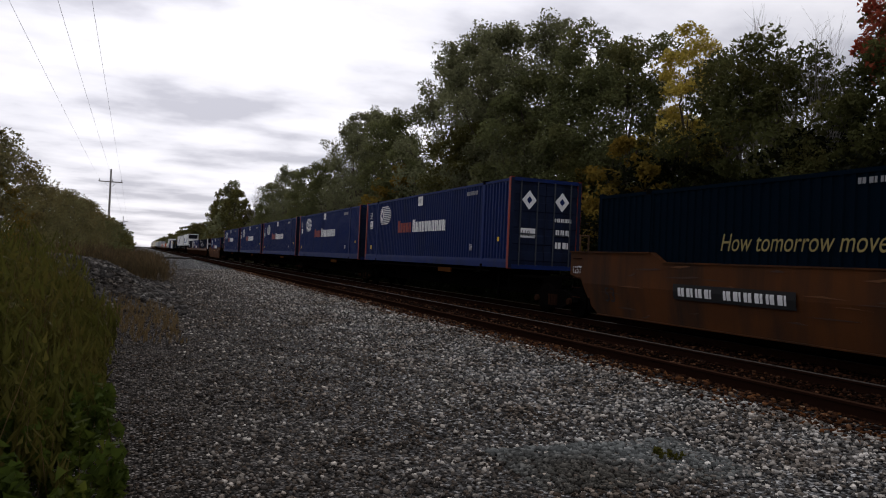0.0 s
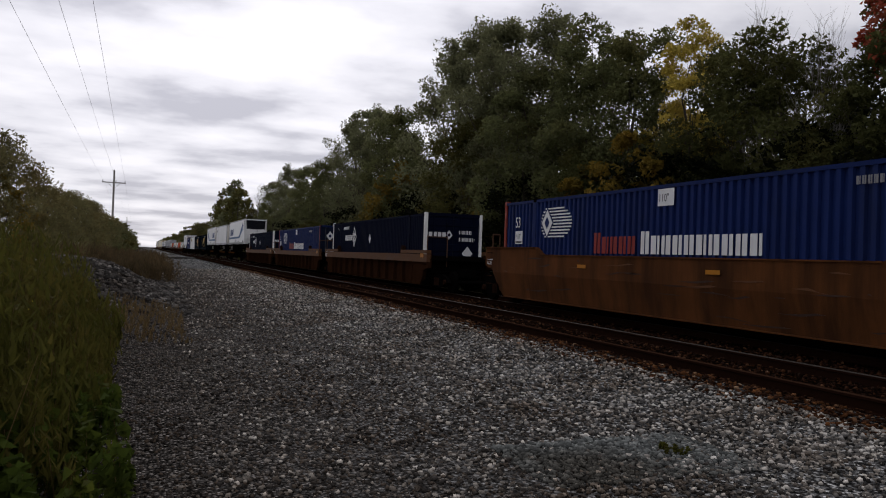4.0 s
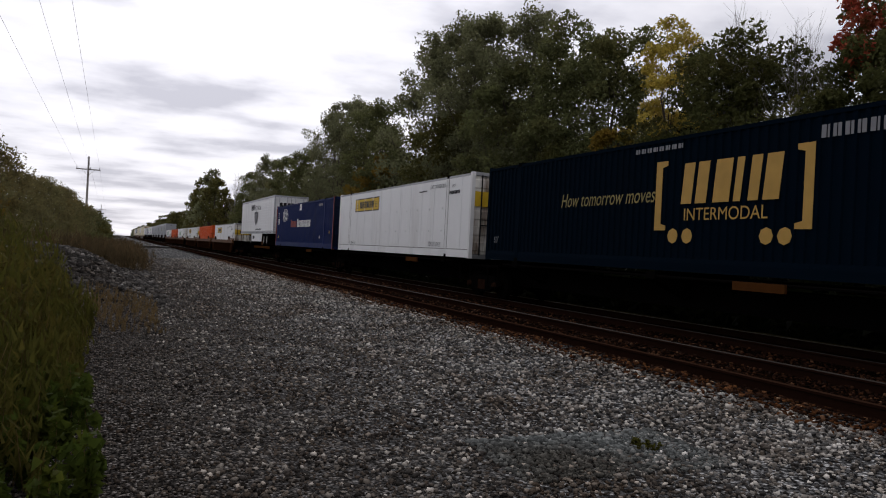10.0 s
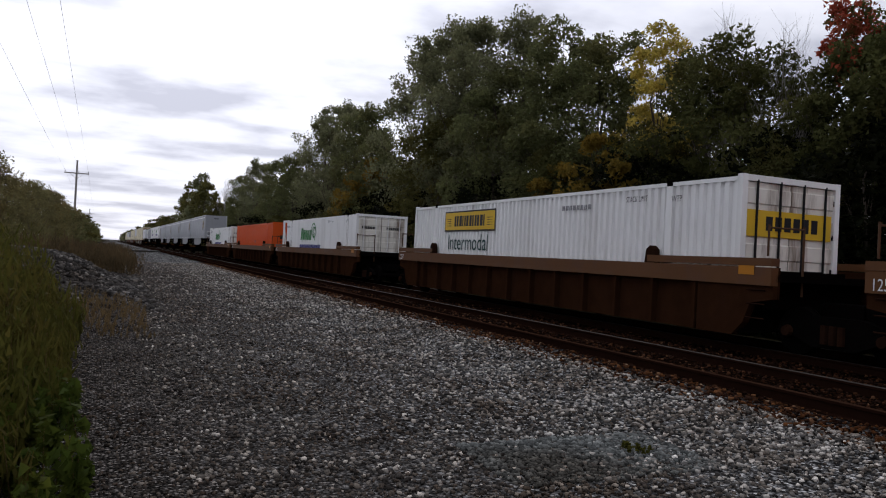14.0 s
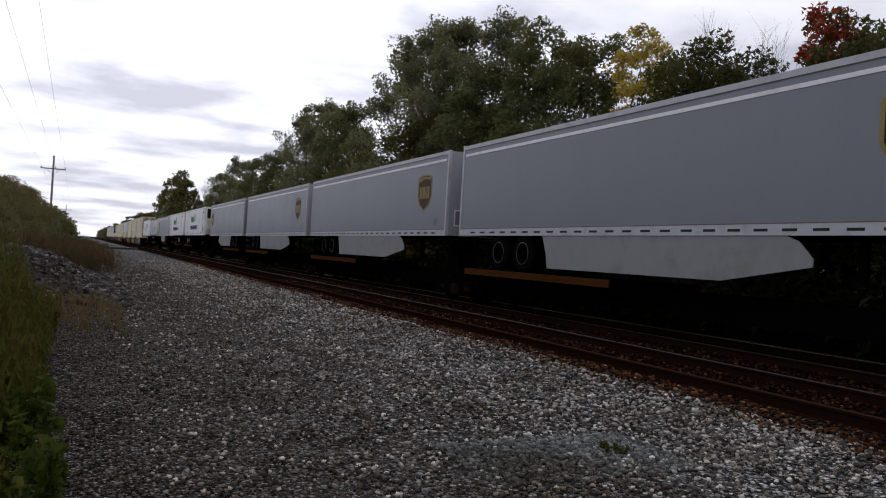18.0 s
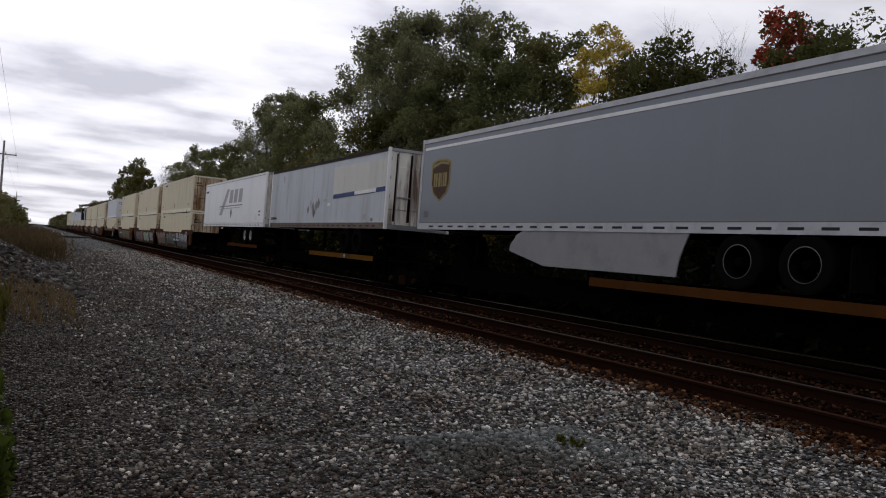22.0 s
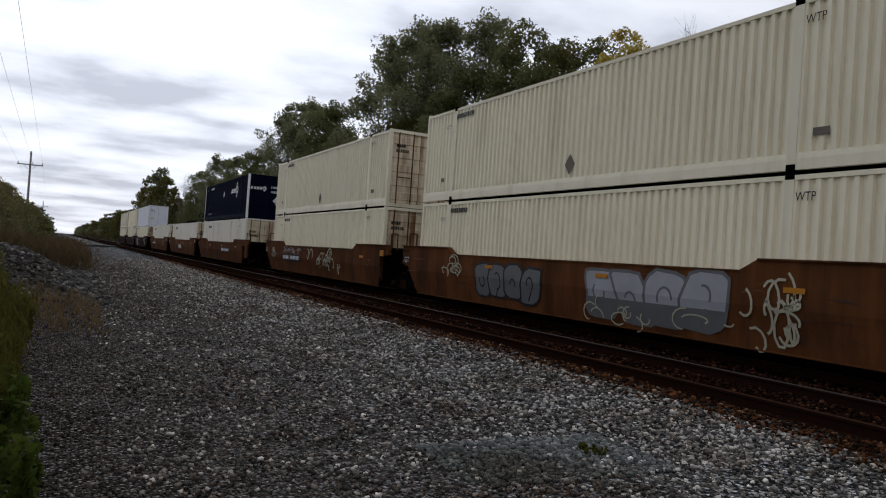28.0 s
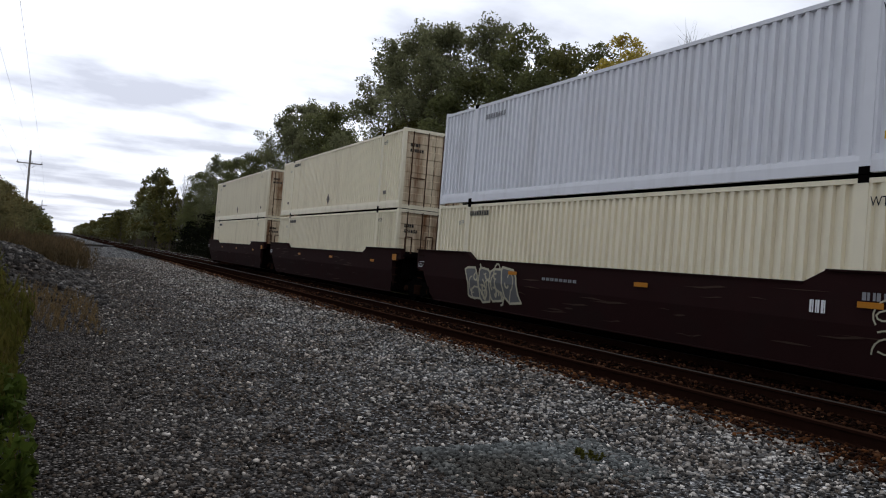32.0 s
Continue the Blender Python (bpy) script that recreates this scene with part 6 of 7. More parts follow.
def plain_trailer():
    b = trailer("pale blue-grey plate trailer with rust-stained rails and doors", PALE_BLUE, WHITE_DOOR, 5.0, length=14.7, sill=RUST_RAIL, crown=TAR_RAIL, dull_wheels=True)
    sign("yellowed_panel", [(5.45, 3.44), (0.14, 3.56), (0.14, 4.62), (5.45, 4.62)], CREAM_PATCH, b, x=SIDE + 0.010)
    sign("blue_stripe", [(5.35, 3.32), (3.05, 3.38), (3.05, 3.55), (5.35, 3.49)], INK_DEEP, b, x=SIDE + 0.004)
    sign("blue_stripe", [(0.95, 3.43), (0.14, 3.45), (0.14, 3.62), (0.95, 3.60)], INK_DEEP, b, x=SIDE + 0.004)
    sign("white_stripe", [(3.03, 3.41), (0.97, 3.46), (0.97, 3.59), (3.03, 3.54)], WHITE, b, x=SIDE + 0.004)
    sign("black_line", [(3.03, 3.375), (0.97, 3.425), (0.97, 3.45), (3.03, 3.40)], INK_BLACK, b, x=SIDE + 0.004)
    for y, z, r, ink in ((8.5, 2.92, 0.17, INK_GREY), (8.2, 3.2, 0.16, INK_FADE), (7.85, 3.02, 0.2, INK_GREY), (7.42, 3.06, 0.19, INK_GREY), (7.7, 2.78, 0.2, INK_DUST), (7.15, 3.18, 0.2, INK_GREY)):
        diamond(b, ink, y, z, r, SIDE + 0.009 - 0.001 * (y * 10 % 4))
    for y, z, w, h, ink in ((6.5, 3.24, 0.35, 0.1, INK_FADE), (6.0, 3.04, 0.3, 0.12, WHITE), (2.05, 2.45, 0.28, 0.2, INK_FADE), (1.3, 2.38, 0.22, 0.12, INK_GREY), (12.6, 4.3, 0.22, 0.34, INK_FADE)):
        plate_sign(b, ink, y, y - w, z, z + h, SIDE + 0.007, name="worn_patch")
    for k in range(22):
        s = Shape()
        z = 2.40 if k % 3 else 2.40 + 0.17 * (k % 5)
        while z < 4.80 - 0.3 * (k % 4):
            y = 0.42 + 0.63 * k
            s.box(SIDE - 0.003, SIDE + 0.012, y, y + 0.016, z, z + 0.022)
            z += 0.085
        tagged(part("riveted_seam", s, INK_FADE if k % 3 else INK_GREY, b), kind="stuff")
    bars(b, INK_BLACK, 14.4, 13.4, 2.5, 2.62, 8, SIDE + 0.008)
    for k in range(4):
        sign("rust_streak", [(-1.0 + 0.55 * k, 2.4), (-0.88 + 0.55 * k, 2.4), (-0.9 + 0.55 * k, 4.8), (-0.97 + 0.55 * k, 4.8)], RUSTY, b, y=0.035)
    return b


def faded_trailer():
    b = trailer("white plate trailer with a faded grey company mark", BRIGHT, WHITE_DOOR, 5.1, sill=WHITE, crown=WHITE)
    sign("faded_mark", [(11.2, 2.85), (9.2, 4.5), (8.6, 4.5), (9.0, 4.0), (10.4, 2.85)], INK_FADE, b, x=SIDE + 0.008)
    for k in range(3):
        y = 8.5 - 1.2 * k
        sign("faded_mark", [(y, 3.6), (y - 0.9, 3.6), (y - 1.05, 4.42), (y - 0.2, 4.42)], INK_FADE, b, x=SIDE + 0.007)
    sign("faded_line", [(11.2, 3.24), (5.6, 3.26), (5.6, 3.30), (11.2, 3.28)], INK_FADE, b, x=SIDE + 0.003)
    bars(b, INK_BLACK, 1.15, 0.75, 2.92, 3.02, 3, SIDE + 0.008)
    bars(b, INK_GREY, 1.15, 0.75, 2.74, 2.84, 2, SIDE + 0.008)
    for y, z, w, h in ((4.6, 2.5, 0.7, 0.32), (3.5, 2.46, 0.9, 0.4), (1.9, 2.5, 0.5, 0.3)):
        plate_sign(b, WHITE, y, y - w, z, z + h, SIDE + 0.008, name="worn_patch")
    for x0, x1, z0, z1 in ((0.1, 1.0, 3.9, 4.75), (0.15, 1.1, 2.4, 3.1), (-1.05, -0.5, 2.5, 2.9)):
        sign("grime_patch", [(x0, z0), (x1, z0 + 0.1), (x1 - 0.15, z1), (x0 + 0.2, z1 - 0.2)], INK_DUST, b, y=0.033)
    end_diamond(b, INK_BLACK, -0.35, 3.1, 0.2, 0.026, "end_placard")
    sign("faded_line", [(11.2, 3.38), (5.0, 3.40), (5.0, 3.46), (11.2, 3.44)], INK_GREY, b, x=SIDE + 0.003)
    diamond(b, INK_GREY, 7.8, 2.98, 0.28, SIDE + 0.006)
    bars(b, INK_BLACK, 15.9, 15.1, 4.45, 4.6, 4, SIDE + 0.008)
    return b


INK_FADE = surface("faded_grey_paint", (0.40, 0.40, 0.40), 0.55, var=0.15)


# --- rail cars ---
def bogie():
    b = thing("rail_bogie", "two-axle rail bogie, coloured near black for shade", "bogie", "bogies of the train")
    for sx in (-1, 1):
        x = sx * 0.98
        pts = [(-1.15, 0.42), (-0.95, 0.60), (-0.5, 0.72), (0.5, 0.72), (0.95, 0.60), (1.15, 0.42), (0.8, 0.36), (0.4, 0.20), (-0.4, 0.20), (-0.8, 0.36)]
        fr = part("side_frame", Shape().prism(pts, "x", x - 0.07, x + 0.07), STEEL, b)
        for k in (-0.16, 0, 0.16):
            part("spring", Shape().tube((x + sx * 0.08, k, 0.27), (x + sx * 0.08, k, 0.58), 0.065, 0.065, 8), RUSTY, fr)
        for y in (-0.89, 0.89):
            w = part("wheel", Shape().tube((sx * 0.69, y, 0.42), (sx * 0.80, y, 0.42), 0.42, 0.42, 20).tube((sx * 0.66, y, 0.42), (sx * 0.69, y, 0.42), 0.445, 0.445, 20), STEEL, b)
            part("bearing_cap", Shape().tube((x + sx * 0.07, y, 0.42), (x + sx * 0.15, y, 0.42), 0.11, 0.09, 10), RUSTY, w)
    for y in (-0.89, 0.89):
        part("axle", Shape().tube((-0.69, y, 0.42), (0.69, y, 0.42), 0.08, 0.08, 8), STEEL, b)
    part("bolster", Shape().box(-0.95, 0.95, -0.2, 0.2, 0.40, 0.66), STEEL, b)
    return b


def well_car(label, paint, ribbed=False, chord=None):
    """One unit of an articulated well car; its tips reach past the load at both ends."""
    b = thing("well_car", label, "rail car", "cars of the train")
    a, e = -0.95, LONG + 0.95
    x0, x1 = (1.325, 1.47) if not ribbed else (1.31, 1.345)
    for sx in (-1, 1):
        pts = [(a, 1.42), (-0.22, 1.36), (-0.22, 0.52), (-0.14, 0.36), (0.02, 0.25), (LONG - 0.15, 0.25), (LONG + 0.08, 0.42), (LONG + 0.28, 0.78), (LONG + 0.42, 1.06), (e, 1.18), (e, 1.78), (LONG - 2.35, 1.78), (LONG - 2.75, 1.57), (2.75, 1.57), (2.35, 1.78), (a, 1.78)]
        if ribbed:
            pts = [(a, 0.95), (-0.45, 0.86), (-0.3, 0.5), (-0.05, 0.25), (LONG + 0.05, 0.25), (LONG + 0.3, 0.5), (LONG + 0.45, 0.86), (e, 0.95), (e, 1.5), (a, 1.5)]
        side = part("side_sill", Shape().prism(pts, "x", sx * x0, sx * x1), paint, b)
        if ribbed:
            part("top_chord", Shape().box(min(sx * 1.36, sx * 1.53), max(sx * 1.36, sx * 1.53), a, e, 1.18, 1.50), chord, side)
            for g in ([(a, 0.95), (-0.45, 0.86), (-0.3, 0.5), (-0.05, 0.25), (0.85, 0.25), (0.85, 1.18), (a, 1.18)], [(LONG - 0.85, 0.25), (LONG + 0.05, 0.25), (LONG + 0.3, 0.5), (LONG + 0.45, 0.86), (e, 0.95), (e, 1.18), (LONG - 0.85, 1.18)]):
                part("end_gusset", Shape().prism(g, "x", sx * 1.36, sx * 1.47), paint, side)
            for y0, y1 in ((a, 2.3), (LONG - 2.3, e)):
                part("end_chord", Shape().box(min(sx * 1.34, sx * 1.54), max(sx * 1.34, sx * 1.54), y0, y1, 1.52, 1.66), chord, side)
                yb = y1 - 0.05 if y0 < 1 else y0 + 0.05
                part("guide_bracket", Shape().prism([(yb - 0.16, 1.5), (yb + 0.16, 1.5), (yb + 0.12, 1.78), (yb, 1.86), (yb - 0.12, 1.78)], "x", sx * 1.36, sx * 1.52), RUSTY, side)
            y = 0.9
            while y < LONG - 0.7:
                part("rib", Shape().box(min(sx * 1.345, sx * 1.49), max(sx * 1.345, sx * 1.49), y, y + 0.09, 0.26, 1.18), paint, side)
                y += 1.25
        else:
            part("top_flange", Shape().box(min(sx * 1.34, sx * 1.50), max(sx * 1.34, sx * 1.50), 2.75, LONG - 2.75, 1.545, 1.575), paint, side)
            part("bottom_flange", Shape().box(min(sx * 1.27, sx * 1.37), max(sx * 1.27, sx * 1.37), 0.1, LONG - 0.2, 0.225, 0.25), paint, side)
            for y0, y1 in ((a, 2.35), (LONG - 2.35, e)):
                part("end_flange", Shape().box(min(sx * 1.32, sx * 1.52), max(sx * 1.32, sx * 1.52), y0, y1, 1.755, 1.785), paint, side)
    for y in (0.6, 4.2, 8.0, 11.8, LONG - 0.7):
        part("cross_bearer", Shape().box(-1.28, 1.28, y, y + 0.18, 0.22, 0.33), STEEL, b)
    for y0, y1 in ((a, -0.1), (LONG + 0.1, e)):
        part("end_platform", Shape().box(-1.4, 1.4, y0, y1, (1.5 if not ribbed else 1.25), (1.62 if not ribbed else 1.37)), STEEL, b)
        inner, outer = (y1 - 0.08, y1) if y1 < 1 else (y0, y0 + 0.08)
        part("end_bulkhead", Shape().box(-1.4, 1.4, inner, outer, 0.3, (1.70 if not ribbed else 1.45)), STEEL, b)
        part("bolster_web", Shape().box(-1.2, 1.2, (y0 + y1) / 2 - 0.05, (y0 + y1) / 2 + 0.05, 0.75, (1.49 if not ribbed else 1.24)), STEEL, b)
    for y, o in ((a + 0.15, 1), (e - 0.15, -1)):
        for k in range(5):
            part("rung", Shape().tube((-1.5, y, 0.6 + 0.25 * k), (-1.5, y + o * 0.4, 0.6 + 0.25 * k), 0.014, 0.014, 5), RUSTY, b)
        part("grab_iron", Shape().tube((-1.46, y, 1.7), (-1.46, y, 2.25), 0.022, 0.022, 6).tube((-0.6, y, 1.0), (-0.6, y, 2.25), 0.022, 0.022, 6).tube((-1.46, y, 2.2), (-0.6, y, 2.2), 0.018, 0.018, 6) if ribbed else Shape().tube((-1.3, y, 1.6), (-1.3, y, 2.2), 0.024, 0.024, 6).tube((-1.05, y, 1.6), (-1.05, y, 2.2), 0.024, 0.024, 6).tube((-1.3, y, 2.2), (-1.05, y, 2.2), 0.024, 0.024, 6), RUST_ROD, b)
    part("centre_joint", Shape().box(-0.3, 0.3, a - 0.85, a, 0.62, 0.92), STEEL, b)
    part("centre_joint", Shape().box(-0.3, 0.3, e, e + 0.85, 0.62, 0.92), STEEL, b)
    return b


def spine_car(label, trailer_load, rear_near=True, length=LONG, deck=None):
    """One unit of a spine car: a centre beam with side supports."""
    b = thing("spine_car", label, "rail car", "cars of the train")
    a, e = -0.6, length + 0.6
    # the beam and decks take STEEL for the shade beneath the load
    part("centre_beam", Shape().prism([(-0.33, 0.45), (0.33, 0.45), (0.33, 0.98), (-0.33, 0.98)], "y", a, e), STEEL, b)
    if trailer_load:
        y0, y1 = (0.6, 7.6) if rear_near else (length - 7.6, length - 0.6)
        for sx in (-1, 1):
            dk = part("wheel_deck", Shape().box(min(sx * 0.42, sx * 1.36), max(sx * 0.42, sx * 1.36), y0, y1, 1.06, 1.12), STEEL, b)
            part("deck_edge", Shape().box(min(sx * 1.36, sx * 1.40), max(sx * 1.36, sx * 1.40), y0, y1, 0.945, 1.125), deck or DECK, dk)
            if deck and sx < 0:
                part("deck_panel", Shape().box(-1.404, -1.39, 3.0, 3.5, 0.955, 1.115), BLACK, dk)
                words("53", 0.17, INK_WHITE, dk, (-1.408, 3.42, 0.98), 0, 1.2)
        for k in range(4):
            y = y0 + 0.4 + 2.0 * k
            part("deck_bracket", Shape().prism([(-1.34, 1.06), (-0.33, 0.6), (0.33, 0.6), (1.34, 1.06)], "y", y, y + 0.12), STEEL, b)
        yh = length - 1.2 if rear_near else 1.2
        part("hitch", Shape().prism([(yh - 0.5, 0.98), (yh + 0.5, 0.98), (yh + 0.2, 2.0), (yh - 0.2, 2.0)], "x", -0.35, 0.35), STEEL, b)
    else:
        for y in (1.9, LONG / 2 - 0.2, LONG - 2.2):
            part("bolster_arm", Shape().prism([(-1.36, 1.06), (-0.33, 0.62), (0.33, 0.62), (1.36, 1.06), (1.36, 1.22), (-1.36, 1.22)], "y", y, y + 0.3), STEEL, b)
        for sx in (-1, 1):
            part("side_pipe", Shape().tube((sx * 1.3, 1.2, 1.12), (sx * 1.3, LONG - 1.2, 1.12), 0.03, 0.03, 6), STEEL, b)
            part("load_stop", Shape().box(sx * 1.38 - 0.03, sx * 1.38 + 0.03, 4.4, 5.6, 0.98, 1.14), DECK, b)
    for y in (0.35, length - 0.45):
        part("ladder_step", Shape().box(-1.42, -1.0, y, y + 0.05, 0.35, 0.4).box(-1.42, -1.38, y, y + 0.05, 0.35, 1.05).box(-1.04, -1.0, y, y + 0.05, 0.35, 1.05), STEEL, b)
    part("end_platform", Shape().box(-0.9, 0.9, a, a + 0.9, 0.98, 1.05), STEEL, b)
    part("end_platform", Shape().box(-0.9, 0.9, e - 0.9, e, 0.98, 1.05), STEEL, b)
    return b


# --- paint marks on the well cars ---
X_CAR = -1.476


def number_panel(b, y0, y1, z0, z1):
    sign("number_panel", [(y0, z0), (y1, z0), (y1, z1), (y0, z1)], BLACK, b, x=X_CAR - 0.034)
    w = y0 - y1
    bars(b, INK_WHITE, y0 - 0.05 * w, y0 - 0.38 * w, z0 + 0.22 * (z1 - z0), z1 - 0.22 * (z1 - z0), 4, X_CAR - 0.040)
    bars(b, INK_WHITE, y0 - 0.46 * w, y1 + 0.04 * w, z0 + 0.22 * (z1 - z0), z1 - 0.22 * (z1 - z0), 6, X_CAR - 0.040)


def capacity_mark(b, ribbed):
    words("125T", 0.26, INK_WHITE, b, (X_CAR - (0.062 if ribbed else 0.004), LONG + 0.85, 1.22), 0, 0.8)
    if b not in (CARS[34], CARS[38], CARS[41]):
        sign("end_reflector", [(-0.22, 1.36), (-0.58, 1.36), (-0.58, 1.58), (-0.22, 1.58)], INK_AMBER, b, x=X_CAR - (0.058 if ribbed else 0.006))
    for y in (1.6, 6.4, 11.2) if b is not CARS[0] and not ribbed else ():
        sign("yellow_reflector", [(y + 0.2, 1.24), (y - 0.2, 1.24), (y - 0.2, 1.33), (y + 0.2, 1.33)], INK_AMBER, b, x=X_CAR - 0.034)


def long_end(b, paint):
    """The leading unit of a set: its top chord runs out over the bogie, down to a bolster plate."""
    for sx in (-1, 1):
        sill = part("end_sill", Shape().prism([(-2.0, 1.5), (-0.96, 1.42), (-0.96, 1.78), (-2.0, 1.78)], "x", sx * 1.38, sx * 1.47), paint, b)
        part("bolster_plate", Shape().prism([(-1.78, 0.72), (-1.66, 0.6), (-1.12, 0.6), (-1.0, 0.72), (-1.0, 1.42), (-1.78, 1.48)], "x", sx * 1.36, sx * 1.46), paint, sill)
        part("end_flange", Shape().box(min(sx * 1.32, sx * 1.52), max(sx * 1.32, sx * 1.52), -2.0, -0.96, 1.756, 1.786), paint, sill)
    part("end_deck", Shape().box(-1.37, 1.37, -1.98, -0.97, 1.5, 1.6), STEEL, b)
    part("coupler", Shape().box(-0.15, 0.15, -2.5, -1.7, 0.62, 0.9), STEEL, b)


def stroke(s, pts, width, x0, x1):
    """A thick painted line through the points (y, z)."""
    for i, ((ya, za), (yb, zb)) in enumerate(zip(pts, pts[1:])):
        x0 += (-1) ** i * 0.0003
        d = math.hypot(yb - ya, zb - za) or 1.0
        ny, nz = -(zb - za) / d * width / 2, (yb - ya) / d * width / 2
        ey, ez = (yb - ya) / d * width * 0.25, (zb - za) / d * width * 0.25
        s.prism([(ya + ny - ey, za + nz - ez), (ya - ny - ey, za - nz - ez), (yb - ny + ey, zb - nz + ez), (yb + ny + ey, zb + nz + ez)], "x", x0, x1)


def graffiti(b, y0, y1, z0, z1, count, fill, edge, seed, low=None, sharp=False):
    """Swollen sprayed shapes that overlap, with thick edges; they spell nothing."""
    rg = random.Random(seed)
    step, h = (y0 - y1) / count, z1 - z0
    body, foot, line = Shape(), Shape(), Shape()
    w = 0.04 + 0.03 * min(1.6, step)
    for k in range(count):
        c, m = y0 - step * (k + 0.5), (z0 + z1) / 2 + rg.uniform(-0.05, 0.05) * h
        slant, x = rg.uniform(-0.25, 0.3) * step, X_CAR - 0.004 - 0.0032 * (k % 6)
        pts, n = [], (9 if sharp else 14)
        waist = rg.uniform(0.0, 0.35)
        for i in range(n):
            t = 2 * math.pi * i / n
            cy, cz = math.cos(t), math.sin(t)
            r_ = rg.uniform(0.72 if sharp else 0.9, 1.2 if sharp else 1.08) * (1 - waist * (1 - abs(cz)) * (cy > 0))
            pts.append((c + step * 0.60 * r_ * math.copysign(abs(cy) ** (0.4 if sharp else 0.55), cy) + slant * cz, m + h * 0.47 * rg.uniform(0.92, 1.06) * math.copysign(abs(cz) ** 0.6, cz)))
        body.prism(pts, "x", x - 0.001, x)
        if low:
            under = [(p, min(q, z0 + 0.42 * h)) for p, q in pts]
            foot.prism(under, "x", x - 0.0016, x - 0.0012)
        stroke(line, pts + pts[:1], w, x - 0.0030, x - 0.0022)
        q = m + rg.uniform(-0.08, 0.1) * h
        a0, turn, r_ = rg.uniform(0, 6.28), rg.uniform(2.2, 4.6), rg.uniform(0.14, 0.24)
        stroke(line, [(c + step * r_ * math.cos(a0 + turn * j / 8), q + h * r_ * math.sin(a0 + turn * j / 8)) for j in range(9)], w * 0.7, x - 0.0030, x - 0.0022)
        if k % 2:
            stroke(line, [(c + step * 0.12, z0 + h * 0.08), (c - step * 0.05, q - h * 0.2)], w * 0.7, x - 0.0030, x - 0.0022)
    art = tagged(part("graffiti", body, fill, b), "sprayed graffiti shapes", kind="stuff")
    tagged(part("graffiti_line", line, edge, art), kind="stuff")
    if low:
        tagged(part("graffiti_shade", foot, low, art), kind="stuff")


def tag_scribble(b, y0, y1, z0, z1, mat, count, seed, width=0.03):
    """Looping pen-like strokes that spell nothing."""
    rg = random.Random(seed)
    s = Shape()
    for k in range(count):
        c, q = rg.uniform(y1, y0), rg.uniform(z0, z1)
        a0, turn, ry, rz = rg.uniform(0, 6.28), rg.uniform(2, 5), rg.uniform(0.08, 0.28), rg.uniform(0.1, 0.32) * (z1 - z0)
        stroke(s, [(c + ry * math.cos(a0 + turn * j / 7) - 0.02 * j, q + rz * math.sin(a0 + turn * j / 7)) for j in range(8)], width, X_CAR - 0.030, X_CAR - 0.027)
    tagged(part("scribble", s, mat, b), "thin sprayed scribble", kind="stuff")


def scuffs(b, count, seed, mat, z0=0.3, z1=1.5):
    """Scrapes and primer patches along a car's side."""
    rg = random.Random(seed)
    s = Shape()
    for _ in range(count):
        y, z, w, q = rg.uniform(0.3, LONG - 0.3), rg.uniform(z0, z1), rg.uniform(0.1, 1.3), rg.uniform(0.008, 0.03)
        t = rg.uniform(-0.06, 0.06)
        s.prism([(y, z), (y + w * 0.5, z + t - q * 0.6), (y + w, z + t), (y + w * 0.55, z + t + q), (y + w * 0.2, z + q * 0.7)], "x", X_CAR - 0.003, X_CAR + 0.002)
    tagged(part("scuffing", s, mat, b), kind="stuff")


SPRAY_GREY = surface("grey_spray_paint", (0.30, 0.30, 0.32), 0.6, var=0.25, scale=2)
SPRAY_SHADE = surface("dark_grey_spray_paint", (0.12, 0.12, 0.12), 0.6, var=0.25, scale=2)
SPRAY_MINT = surface("pale_green_spray_paint", (0.34, 0.38, 0.29), 0.6, var=0.25, scale=2)
SPRAY_TAN = surface("pinkish_spray_paint", (0.20, 0.12, 0.085), 0.6, var=0.25, scale=2)
SPRAY_GOLD = surface("olive_gold_spray_paint", (0.17, 0.14, 0.035), 0.6, var=0.3, scale=2)
SPRAY_BLUE = surface("blue_spray_paint", (0.03, 0.06, 0.12), 0.6, var=0.3, scale=2)
SPRAY_DUN = surface("dull_mauve_spray_paint", (0.16, 0.14, 0.14), 0.6, var=0.25, scale=2)
SPRAY_TEAL = surface("teal_spray_paint", (0.04, 0.10, 0.12), 0.6, var=0.3, scale=2)
SPRAY_LEAF = surface("green_spray_paint", (0.02, 0.09, 0.05), 0.6, var=0.3, scale=2)
SPRAY_CREAM = surface("cream_spray_paint", (0.40, 0.37, 0.27), 0.6, var=0.2, scale=2)


_made = {}


def place(kind, make, u, z):
    """The first of a kind is the thing itself, the next ones are copies."""
    if kind not in _made:
        _made[kind] = make()
        ob = _made[kind]
    else:
        ob = copy_thing(_made[kind], Matrix())
    ob.matrix_basis = pose(TRAIN_TRACK, u, z)
    MOVERS.append((ob, u, z))
    return ob


IN_WELL, ON_WELL, ON_SPINE = 0.33, 3.25, 1.23
